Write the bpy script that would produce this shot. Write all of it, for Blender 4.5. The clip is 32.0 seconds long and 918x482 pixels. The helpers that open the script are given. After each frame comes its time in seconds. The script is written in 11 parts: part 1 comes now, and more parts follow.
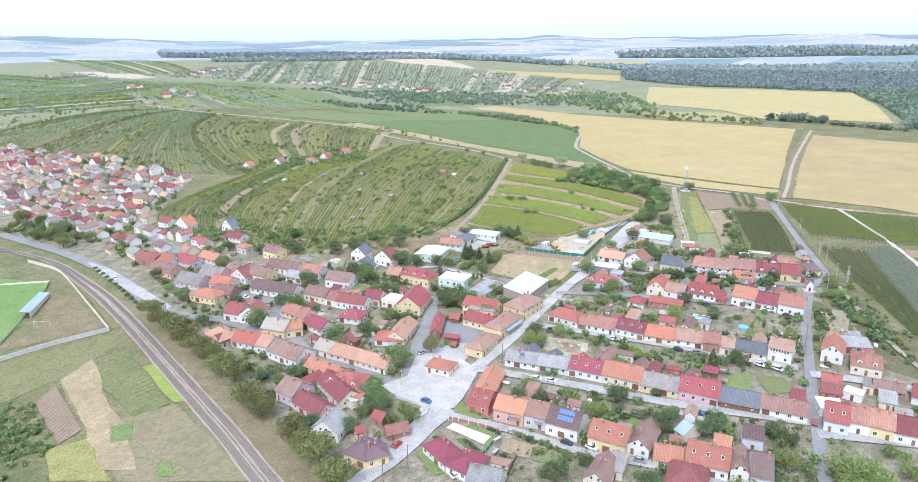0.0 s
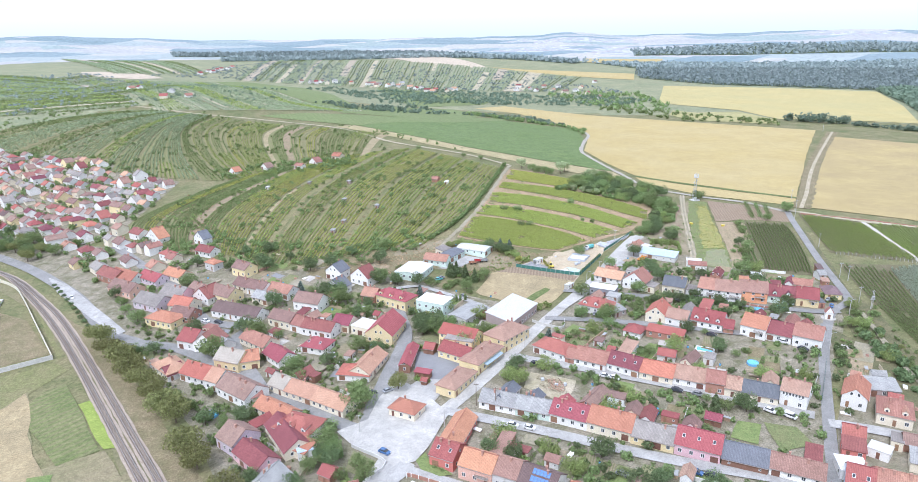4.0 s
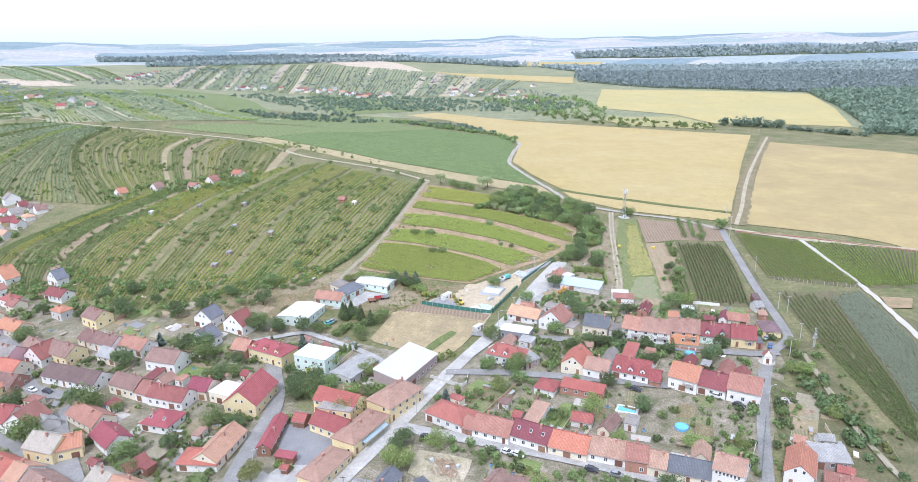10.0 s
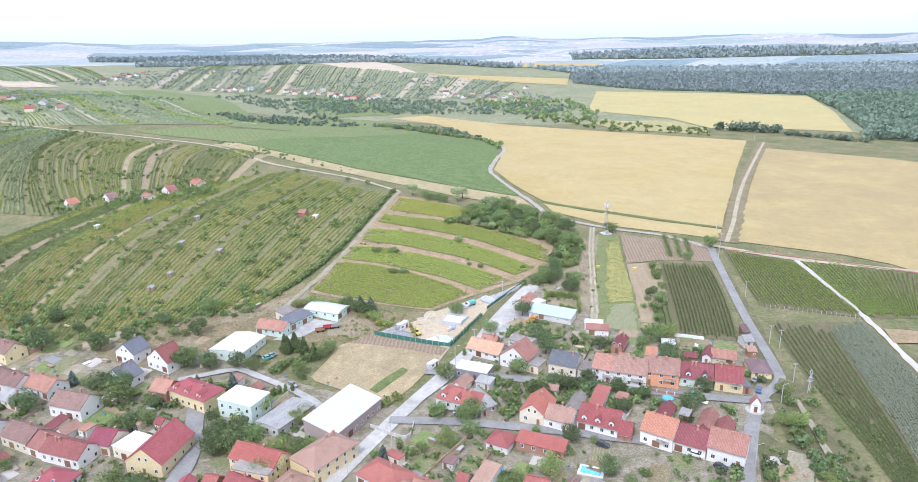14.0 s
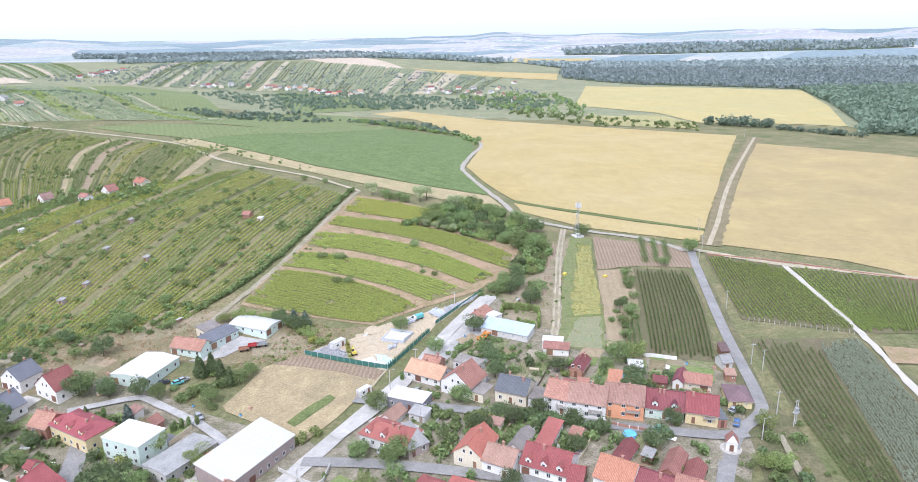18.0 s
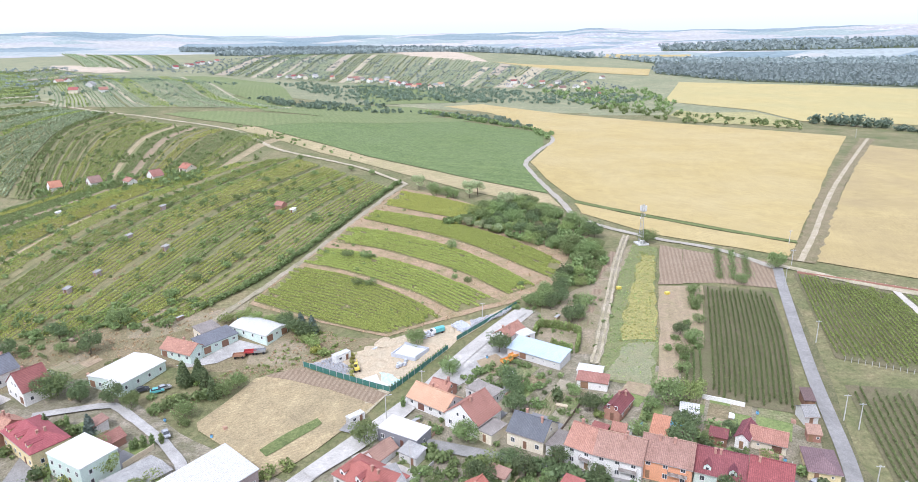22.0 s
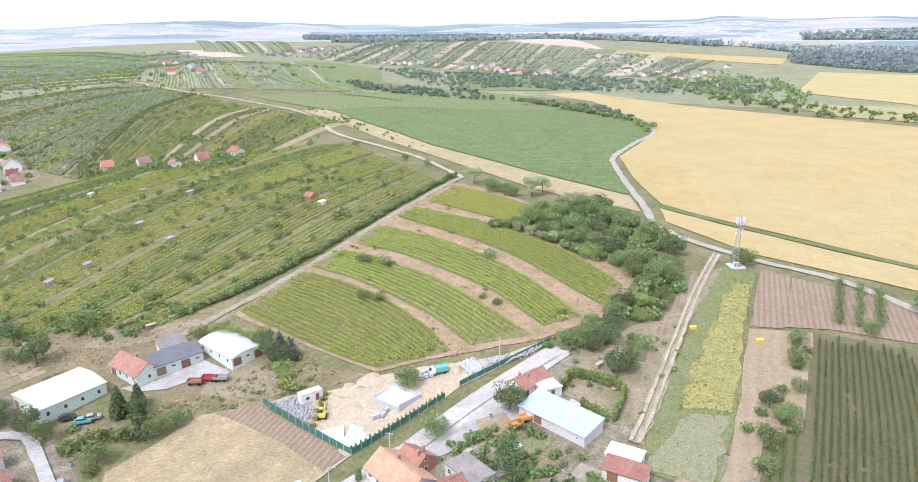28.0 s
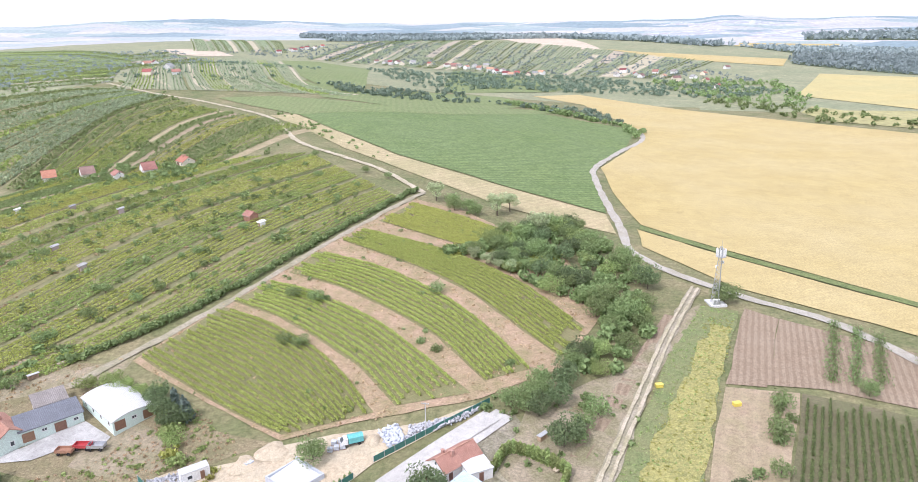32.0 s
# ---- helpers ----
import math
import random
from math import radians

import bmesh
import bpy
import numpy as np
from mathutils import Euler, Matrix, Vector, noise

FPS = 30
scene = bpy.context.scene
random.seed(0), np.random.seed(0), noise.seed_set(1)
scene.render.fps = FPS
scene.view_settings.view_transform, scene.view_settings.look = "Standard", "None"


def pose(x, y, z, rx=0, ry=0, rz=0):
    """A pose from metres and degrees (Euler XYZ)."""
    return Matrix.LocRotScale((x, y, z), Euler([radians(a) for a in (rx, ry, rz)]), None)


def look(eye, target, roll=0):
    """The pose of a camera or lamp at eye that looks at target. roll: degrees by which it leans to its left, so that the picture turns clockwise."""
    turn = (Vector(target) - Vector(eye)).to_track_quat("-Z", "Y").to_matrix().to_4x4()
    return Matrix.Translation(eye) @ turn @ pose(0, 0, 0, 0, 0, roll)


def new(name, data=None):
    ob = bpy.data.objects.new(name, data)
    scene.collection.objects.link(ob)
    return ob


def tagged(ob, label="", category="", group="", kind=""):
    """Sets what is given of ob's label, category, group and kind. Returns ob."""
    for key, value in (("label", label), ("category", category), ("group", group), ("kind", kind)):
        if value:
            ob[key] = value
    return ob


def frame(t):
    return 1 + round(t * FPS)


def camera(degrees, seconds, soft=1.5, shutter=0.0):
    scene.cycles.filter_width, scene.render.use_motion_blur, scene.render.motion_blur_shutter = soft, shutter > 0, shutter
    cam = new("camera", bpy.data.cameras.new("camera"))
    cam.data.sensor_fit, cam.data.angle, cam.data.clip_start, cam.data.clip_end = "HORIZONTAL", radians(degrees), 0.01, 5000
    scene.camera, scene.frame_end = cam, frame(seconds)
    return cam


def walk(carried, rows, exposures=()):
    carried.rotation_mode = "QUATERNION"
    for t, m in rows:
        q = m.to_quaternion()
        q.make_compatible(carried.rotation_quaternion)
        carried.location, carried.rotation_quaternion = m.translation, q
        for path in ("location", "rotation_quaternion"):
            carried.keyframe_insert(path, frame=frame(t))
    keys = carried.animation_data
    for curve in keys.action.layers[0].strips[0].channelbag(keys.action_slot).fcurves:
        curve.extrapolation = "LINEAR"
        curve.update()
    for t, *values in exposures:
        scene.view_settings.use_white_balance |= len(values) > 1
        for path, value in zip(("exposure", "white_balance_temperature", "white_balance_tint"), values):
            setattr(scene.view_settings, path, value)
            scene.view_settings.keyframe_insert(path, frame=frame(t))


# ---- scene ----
cam = camera(68.7, 32.0, soft=0.5)
PATH = [
    (0, (0.86, 0.35, 118.95), (0.585, 96.030, 89.875), -0.61),
    (0.5, (3.15, 4.40, 119.05), (2.269, 100.061, 89.929), -0.74),
    (1, (5.44, 8.51, 119.07), (4.165, 104.156, 89.908), -0.82),
    (1.5, (7.71, 12.67, 119.04), (6.109, 108.305, 89.860), -0.87),
    (2, (9.91, 16.87, 118.99), (7.999, 112.492, 89.790), -0.89),
    (2.5, (12.02, 21.09, 118.95), (9.767, 116.708, 89.760), -0.89),
    (3, (14.04, 25.27, 118.95), (11.570, 120.861, 89.687), -0.90),
    (3.5, (16.03, 29.39, 118.99), (13.299, 124.961, 89.683), -0.90),
    (5.5, (23.75, 45.40, 119.15), (22.459, 140.993, 89.817), -0.98),
    (6, (25.70, 49.46, 119.19), (26.332, 145.066, 89.882), -0.99),
    (6.5, (27.69, 53.52, 119.24), (29.663, 149.075, 89.823), -0.99),
    (7, (29.76, 57.59, 119.27), (32.955, 153.126, 89.899), -0.99),
    (7.5, (31.96, 61.71, 119.24), (35.671, 157.238, 89.905), -1.00),
    (8, (34.25, 65.85, 119.16), (38.408, 161.405, 89.977), -1.01),
    (8.5, (36.59, 70.01, 119.08), (40.863, 165.566, 89.913), -1.02),
    (9, (38.91, 74.17, 119.01), (43.360, 169.739, 89.916), -1.02),
    (9.5, (41.23, 78.28, 119.00), (45.630, 173.865, 89.944), -1.03),
    (10, (43.54, 82.35, 119.04), (48.105, 177.938, 90.025), -1.03),
    (10.5, (45.90, 86.40, 119.13), (50.381, 181.986, 90.091), -1.03),
    (11, (48.32, 90.46, 119.22), (52.842, 186.064, 90.243), -1.03),
    (11.5, (50.85, 94.55, 119.29), (55.338, 190.154, 90.307), -1.02),
    (12, (53.44, 98.66, 119.31), (57.987, 194.263, 90.335), -1.02),
    (12.5, (56.08, 102.74, 119.30), (60.568, 198.344, 90.320), -1.00),
    (13, (58.73, 106.80, 119.27), (63.246, 202.404, 90.297), -0.98),
    (13.5, (61.30, 110.83, 119.23), (65.894, 206.425, 90.241), -0.95),
    (14, (63.84, 114.84, 119.06), (68.419, 210.448, 90.110), -0.92),
    (14.5, (66.39, 118.84, 118.74), (70.986, 214.445, 89.783), -0.91),
    (16.5, (77.56, 134.83, 115.64), (82.500, 230.304, 86.313), -1.04),
    (17, (80.55, 139.05, 114.53), (85.533, 234.512, 85.172), -1.06),
    (17.5, (83.55, 143.33, 113.32), (88.502, 238.799, 83.981), -1.08),
    (18, (86.48, 147.70, 112.05), (91.550, 243.169, 82.728), -1.06),
    (18.5, (89.31, 152.17, 110.80), (94.266, 247.638, 81.453), -1.03),
    (19, (92.06, 156.77, 109.59), (96.974, 252.228, 80.209), -0.97),
    (19.5, (94.77, 161.48, 108.42), (99.582, 256.948, 79.048), -0.90),
    (20, (97.54, 166.28, 107.21), (97.476, 261.924, 78.021), -0.83),
    (20.5, (100.35, 171.12, 105.98), (95.717, 266.659, 76.810), -0.80),
    (21, (103.16, 175.97, 104.68), (96.624, 271.370, 75.426), -0.80),
    (21.5, (105.91, 180.81, 103.38), (98.462, 276.127, 74.068), -0.86),
    (22, (108.51, 185.68, 102.12), (100.633, 280.912, 72.646), -0.92),
    (22.5, (110.94, 190.60, 100.93), (102.550, 285.764, 71.374), -0.96),
    (23, (113.24, 195.62, 99.80), (104.301, 290.711, 70.170), -0.97),
    (23.5, (115.42, 200.70, 98.69), (104.212, 295.510, 68.935), -0.97),
    (24, (117.55, 205.79, 97.51), (99.531, 299.568, 67.831), -0.97),
    (24.5, (119.61, 210.82, 96.23), (99.837, 304.209, 66.440), -0.98),
    (25, (121.56, 215.78, 94.98), (100.838, 308.921, 65.055), -1.01),
    (25.5, (123.35, 220.72, 93.88), (102.154, 313.689, 63.752), -1.03),
    (27.5, (129.23, 240.21, 91.62), (104.901, 332.293, 61.142), -0.95),
    (28, (130.65, 244.77, 91.52), (106.230, 336.829, 61.039), -0.96),
    (28.5, (131.98, 249.21, 91.60), (107.565, 341.259, 61.093), -0.98),
    (29, (133.28, 253.59, 91.77), (108.756, 345.610, 61.259), -0.99),
    (29.5, (134.60, 257.97, 91.95), (110.057, 349.965, 61.378), -1.00),
    (30, (135.95, 262.40, 92.09), (111.428, 354.376, 61.453), -1.00),
    (30.5, (137.34, 266.89, 92.23), (112.729, 358.833, 61.556), -1.00),
    (31, (138.73, 271.45, 92.33), (114.131, 363.399, 61.665), -0.98),
    (31.5, (140.09, 276.00, 92.40), (115.419, 367.903, 61.654), -0.93),
    (32, (141.38, 280.47, 92.37), (116.680, 372.394, 61.713), -0.82),
]
walk(cam, [(t, look(eye, target, roll)) for t, eye, target, roll in PATH], [(0.0, 0.46, 5560, 13), (20.0, 0.46, 5740, 16), (24.0, 0.46, 5840, 16), (28.0, 0.54, 5930, 18), (32.0, 0.57, 5950, 19)])

# ---- sky, sun, exposure ----
SUN_EL, SUN_AZ = 52.0, 205.0
world = bpy.data.worlds.new("sky")
scene.world = world
world.use_nodes = True
wn = world.node_tree.nodes
wl = world.node_tree.links
sky = wn.new("ShaderNodeTexSky")
sky.sky_type = "NISHITA"
sky.sun_disc = False
sky.sun_elevation = radians(SUN_EL)
sky.sun_rotation = radians(SUN_AZ)
sky.air_density, sky.dust_density, sky.ozone_density = 1.0, 7.0, 1.0
veil = wn.new("ShaderNodeMix")
veil.data_type = "RGBA"
veil.inputs[0].default_value = 0.8
veil.inputs[7].default_value = (10.2, 10.5, 11.1, 1)
wl.new(sky.outputs[0], veil.inputs[6])
# paler blue low down, where the summer air is thick
up = wn.new("ShaderNodeSeparateXYZ")
wl.new(wn.new("ShaderNodeTexCoord").outputs["Generated"], up.inputs[0])
low = wn.new("ShaderNodeMapRange")
low.inputs[1].default_value, low.inputs[2].default_value = 0.0, 0.03
wl.new(up.outputs["Z"], low.inputs[0])
low_sky = wn.new("ShaderNodeMix")
low_sky.data_type = "RGBA"
low_sky.inputs[6].default_value = (6.9, 7.5, 8.1, 1)
wl.new(low.outputs[0], low_sky.inputs[0])
wl.new(veil.outputs[2], low_sky.inputs[7])
wl.new(low_sky.outputs[2], wn["Background"].inputs[0])
wn["Background"].inputs[1].default_value = 0.1
sun = new("sun", bpy.data.lights.new("sun", "SUN"))
sun.data.energy, sun.data.angle, sun.data.color = 1.9, radians(8), (1.0, 0.96, 0.91)
az = radians(SUN_AZ)
sun_way = Vector((math.sin(az) * math.cos(radians(SUN_EL)), math.cos(az) * math.cos(radians(SUN_EL)), math.sin(radians(SUN_EL))))
sun.matrix_world = look(sun_way * 900, (0, 0, 0))

# ---- materials ----
MATS = {}


def muted(c, k=0.08):
    """A colour dulled towards its own grey by the share k."""
    g = 0.3 * c[0] + 0.59 * c[1] + 0.11 * c[2]
    return tuple(v + (g - v) * k for v in c)


def mat(name, a, b, scale=1.0, fine=12.0, rough=0.9, bump=0.0, bump_scale=8.0, stripes=None, patch=None, metal=0.0, spread=0.0, speckle=0.0):
    """A surface that wanders between the colours a and b at two sizes. stripes: (degrees, metres, colour, amount).
    patch: (metres, colour, amount) of broad stains. spread: how much one piece differs from the next.
    speckle: how uneven it is from tuft to tuft."""
    a, b = muted(a), muted(b)
    if stripes:
        stripes = (*stripes[:2], muted(stripes[2]), stripes[3])
    if patch:
        patch = (patch[0], muted(patch[1]), patch[2])
    m = bpy.data.materials.new(name)
    m.use_nodes = True
    n, l = m.node_tree.nodes, m.node_tree.links
    bs = n["Principled BSDF"]
    bs.inputs["Roughness"].default_value = rough
    bs.inputs["Metallic"].default_value = metal
    bs.inputs["Specular IOR Level"].default_value = 0.25 if rough > 0.7 else 0.5
    co = n.new("ShaderNodeTexCoord").outputs["Object"]

    def noise_at(metres, detail=4.0, rough_=0.6):
        t = n.new("ShaderNodeTexNoise")
        t.inputs["Scale"].default_value = 1.0 / metres
        t.inputs["Detail"].default_value = detail
        t.inputs["Roughness"].default_value = rough_
        l.new(co, t.inputs["Vector"])
        return t.outputs["Fac"]

    def sharpen(v, lo, hi):
        r = n.new("ShaderNodeMapRange")
        r.inputs[1].default_value, r.inputs[2].default_value = lo, hi
        l.new(v, r.inputs[0])
        return r.outputs[0]

    def blend(f, c1, c2, mode="MIX"):
        x = n.new("ShaderNodeMix")
        x.data_type, x.blend_type = "RGBA", mode
        for s, v in ((0, f), (6, c1), (7, c2)):
            if isinstance(v, (tuple, float, int)):
                x.inputs[s].default_value = (*v, 1) if isinstance(v, tuple) else v
            else:
                l.new(v, x.inputs[s])
        return x.outputs[2]

    col = blend(sharpen(noise_at(scale), 0.3, 0.7), a, b)
    if patch:
        col = blend(sharpen(noise_at(patch[0], 6.0, 0.65), 0.5 - 0.12, 0.5 + 0.18), col, blend(patch[2], a, patch[1]))
    if stripes:
        deg, metres, colour, amount = stripes
        mp = n.new("ShaderNodeMapping")
        mp.inputs["Rotation"].default_value = (0, 0, radians(deg))
        l.new(co, mp.inputs["Vector"])
        w = n.new("ShaderNodeTexWave")
        w.inputs["Scale"].default_value = 0.314 / metres
        w.inputs["Distortion"].default_value = 1.2
        w.inputs["Detail"].default_value = 3.0
        w.inputs["Detail Scale"].default_value = 1.5
        l.new(mp.outputs[0], w.inputs["Vector"])
        mul = n.new("ShaderNodeMath")
        mul.operation = "MULTIPLY"
        mul.inputs[1].default_value = amount
        l.new(sharpen(w.outputs["Fac"], 0.35, 0.75), mul.inputs[0])
        col = blend(mul.outputs[0], col, colour)
    grain = n.new("ShaderNodeMapRange")
    grain.inputs[1].default_value, grain.inputs[2].default_value = 0.25, 0.75
    grain.inputs[3].default_value, grain.inputs[4].default_value = 0.72, 1.28
    l.new(noise_at(scale / fine, 3.0), grain.inputs[0])
    if speckle:
        sp = n.new("ShaderNodeMapRange")
        sp.inputs[1].default_value, sp.inputs[2].default_value = 0.33, 0.67
        sp.inputs[3].default_value, sp.inputs[4].default_value = 1 - speckle, 1 + speckle
        l.new(noise_at(max(0.5, scale / 4), 7.0, 0.8), sp.inputs[0])
        both = n.new("ShaderNodeMath")
        both.operation = "MULTIPLY"
        l.new(sp.outputs[0], both.inputs[0])
        l.new(grain.outputs[0], both.inputs[1])
        grain = both
    hs = n.new("ShaderNodeHueSaturation")
    l.new(col, hs.inputs["Color"])
    if spread:
        inf = n.new("ShaderNodeObjectInfo")
        mr = n.new("ShaderNodeMapRange")
        mr.inputs[3].default_value, mr.inputs[4].default_value = 1 - spread, 1 + spread
        l.new(inf.outputs["Random"], mr.inputs[0])
        mu = n.new("ShaderNodeMath")
        mu.operation = "MULTIPLY"
        l.new(mr.outputs[0], mu.inputs[0])
        l.new(grain.outputs[0], mu.inputs[1])
        l.new(mu.outputs[0], hs.inputs["Value"])
        hr = n.new("ShaderNodeMapRange")
        hr.inputs[3].default_value, hr.inputs[4].default_value = 0.5 - spread * 0.06, 0.5 + spread * 0.06
        l.new(inf.outputs["Random"], hr.inputs[0])
        l.new(hr.outputs[0], hs.inputs["Hue"])
    else:
        l.new(grain.outputs[0], hs.inputs["Value"])
    l.new(hs.outputs[0], bs.inputs["Base Color"])
    if bump:
        bp = n.new("ShaderNodeBump")
        bp.inputs["Strength"].default_value = bump
        bp.inputs["Distance"].default_value = scale / bump_scale
        l.new(noise_at(scale / bump_scale, 4.0), bp.inputs["Height"])
        l.new(bp.outputs[0], bs.inputs["Normal"])
    MATS[name] = m
    return m


mat("ground", (0.185, 0.18, 0.08), (0.27, 0.228, 0.125), 6, 30, patch=(22, (0.115, 0.145, 0.05), 0.85), bump=0.5, speckle=0.35)
# distant grass: the ground colour lightened and greyed with painted haze
mat("grass_hazed", (0.235, 0.245, 0.135), (0.30, 0.295, 0.175), 20, 20, patch=(60, (0.195, 0.225, 0.125), 0.8), speckle=0.3)
mat("wheat", (0.405, 0.312, 0.118), (0.455, 0.358, 0.142), 34, 60, stripes=(58, 3.0, (0.37, 0.285, 0.11), 0.16), patch=(80, (0.47, 0.385, 0.19), 0.75), bump=0.3, bump_scale=60, speckle=0.07)
mat("corn", (0.122, 0.185, 0.055), (0.165, 0.225, 0.07), 16, 11, stripes=(58, 3.6, (0.09, 0.138, 0.044), 0.45), patch=(60, (0.17, 0.228, 0.088), 0.75), bump=0.5, bump_scale=20, speckle=0.2)
mat("slope_weeds", (0.15, 0.142, 0.07), (0.215, 0.19, 0.105), 1.6, 9, patch=(6, (0.10, 0.118, 0.05), 0.75), bump=0.8, speckle=0.45)
mat("wheat_yellow", (0.43, 0.355, 0.14), (0.49, 0.41, 0.17), 40, 60, stripes=(35, 2.0, (0.38, 0.31, 0.12), 0.12), patch=(90, (0.41, 0.37, 0.17), 0.7), bump=0.3, bump_scale=60, speckle=0.06)
mat("wheat_tan", (0.395, 0.31, 0.13), (0.45, 0.355, 0.155), 26, 50, stripes=(12, 2.2, (0.34, 0.26, 0.115), 0.16), patch=(60, (0.345, 0.27, 0.135), 0.8), bump=0.3, bump_scale=60, speckle=0.08)
mat("grass_deep", (0.115, 0.155, 0.048), (0.165, 0.195, 0.066), 5, 10, speckle=0.35)
mat("yellowgreen", (0.31, 0.295, 0.12), (0.38, 0.34, 0.15), 40, 20, speckle=0.2)
mat("stubble", (0.40, 0.32, 0.18), (0.47, 0.385, 0.22), 8, 20, stripes=(35, 4.0, (0.31, 0.27, 0.14), 0.4), patch=(30, (0.28, 0.27, 0.12), 0.8), speckle=0.2)
mat("fallow", (0.46, 0.38, 0.29), (0.52, 0.44, 0.33), 60, 10)
mat("dryfield", (0.37, 0.29, 0.158), (0.47, 0.38, 0.215), 3, 14, stripes=(60, 1.3, (0.29, 0.23, 0.13), 0.22), patch=(9, (0.29, 0.24, 0.14), 0.85), bump=0.5, speckle=0.3)
mat("bank", (0.35, 0.235, 0.15), (0.46, 0.33, 0.22), 1.4, 8, patch=(6, (0.23, 0.215, 0.09), 0.75), bump=0.9, speckle=0.4)
mat("weeds", (0.19, 0.205, 0.07), (0.35, 0.32, 0.11), 0.9, 6, patch=(4, (0.42, 0.37, 0.12), 0.7), bump=0.8, speckle=0.45)
mat("weeds_green", (0.13, 0.178, 0.062), (0.215, 0.24, 0.095), 1.2, 7, patch=(6, (0.26, 0.235, 0.115), 0.6), bump=0.8, speckle=0.4)
mat("weeds_pale", (0.21, 0.235, 0.125), (0.28, 0.29, 0.17), 1.0, 6, patch=(5, (0.31, 0.275, 0.16), 0.6), bump=0.8, speckle=0.35)
mat("soil", (0.255, 0.188, 0.125), (0.315, 0.238, 0.162), 2.4, 14, stripes=(8, 1.7, (0.20, 0.142, 0.094), 0.5), patch=(8, (0.355, 0.282, 0.198), 0.6), bump=0.5, speckle=0.26)
mat("soil_pale", (0.35, 0.262, 0.175), (0.42, 0.328, 0.228), 4, 20, stripes=(8, 3.0, (0.29, 0.23, 0.14), 0.4), patch=(8, (0.25, 0.235, 0.105), 0.6), bump=0.4, speckle=0.28)
mat("drygrass", (0.225, 0.18, 0.102), (0.29, 0.238, 0.142), 2.4, 16, patch=(7, (0.155, 0.152, 0.066), 0.7), bump=0.5, speckle=0.4)
mat("sand", (0.46, 0.37, 0.25), (0.55, 0.45, 0.31), 4, 20, patch=(9, (0.44, 0.40, 0.30), 0.6), bump=0.5, speckle=0.22)
mat("gravel", (0.36, 0.335, 0.29), (0.45, 0.415, 0.36), 3, 20, patch=(7, (0.33, 0.30, 0.22), 0.7), bump=0.3, speckle=0.2)
mat("gravelpale", (0.46, 0.435, 0.38), (0.54, 0.51, 0.45), 3, 20)
mat("vinesoil", (0.14, 0.122, 0.07), (0.185, 0.158, 0.094), 2.4, 14, patch=(9, (0.14, 0.15, 0.065), 0.85), speckle=0.3)
mat("vinegrass", (0.16, 0.17, 0.064), (0.22, 0.205, 0.09), 1.6, 10, patch=(6, (0.26, 0.205, 0.115), 0.5), speckle=0.35)
mat("drybare", (0.29, 0.238, 0.16), (0.35, 0.29, 0.205), 2.5, 12, patch=(6, (0.19, 0.185, 0.085), 0.85), bump=0.5, speckle=0.35)
mat("turf", (0.135, 0.235, 0.055), (0.175, 0.28, 0.075), 8, 30, patch=(25, (0.24, 0.32, 0.10), 0.6), speckle=0.2)
mat("cropgreen", (0.225, 0.300, 0.053), (0.285, 0.345, 0.068), 3, 12, speckle=0.3)
mat("greenfield", (0.125, 0.16, 0.055), (0.19, 0.19, 0.085), 7, 20, stripes=(42, 3.0, (0.136, 0.192, 0.048), 0.5), patch=(20, (0.288, 0.248, 0.136), 0.7), speckle=0.3)
mat("tanfield", (0.235, 0.20, 0.12), (0.29, 0.245, 0.15), 8, 20, stripes=(42, 2.4, (0.264, 0.224, 0.128), 0.5), patch=(18, (0.192, 0.216, 0.080), 0.6), speckle=0.22)
mat("ballastgrass", (0.225, 0.19, 0.11), (0.275, 0.23, 0.14), 4, 14, patch=(14, (0.15, 0.165, 0.07), 0.75), speckle=0.3)
mat("railgrass", (0.165, 0.18, 0.065), (0.22, 0.22, 0.09), 4, 14, patch=(10, (0.26, 0.225, 0.12), 0.7), bump=0.4, speckle=0.35)
mat("concrete", (0.45, 0.435, 0.405), (0.54, 0.525, 0.49), 5, 20, patch=(9, (0.36, 0.345, 0.32), 0.8), rough=0.85, speckle=0.14)
mat("concrete2", (0.40, 0.39, 0.37), (0.48, 0.47, 0.45), 4, 20, patch=(6, (0.30, 0.29, 0.275), 0.8), rough=0.85, speckle=0.15)
mat("asphalt", (0.26, 0.255, 0.245), (0.32, 0.312, 0.30), 4, 20, patch=(7, (0.215, 0.212, 0.205), 0.75), rough=0.85, speckle=0.15)
mat("yard_asphalt", (0.22, 0.22, 0.23), (0.27, 0.27, 0.28), 4, 20, patch=(7, (0.32, 0.32, 0.32), 0.6))
mat("dirt", (0.43, 0.36, 0.26), (0.50, 0.43, 0.32), 2, 10, patch=(5, (0.28, 0.26, 0.14), 0.75), speckle=0.25)
mat("dirtpale", (0.43, 0.37, 0.27), (0.50, 0.44, 0.33), 3, 10, patch=(7, (0.28, 0.26, 0.14), 0.8), speckle=0.25)
mat("dirtgrey", (0.32, 0.28, 0.21), (0.385, 0.34, 0.26), 3, 10, patch=(9, (0.22, 0.215, 0.11), 0.7), speckle=0.28)
# dark green, the shade below the crowns put into the colour
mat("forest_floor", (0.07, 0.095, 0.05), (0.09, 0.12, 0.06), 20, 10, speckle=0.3)
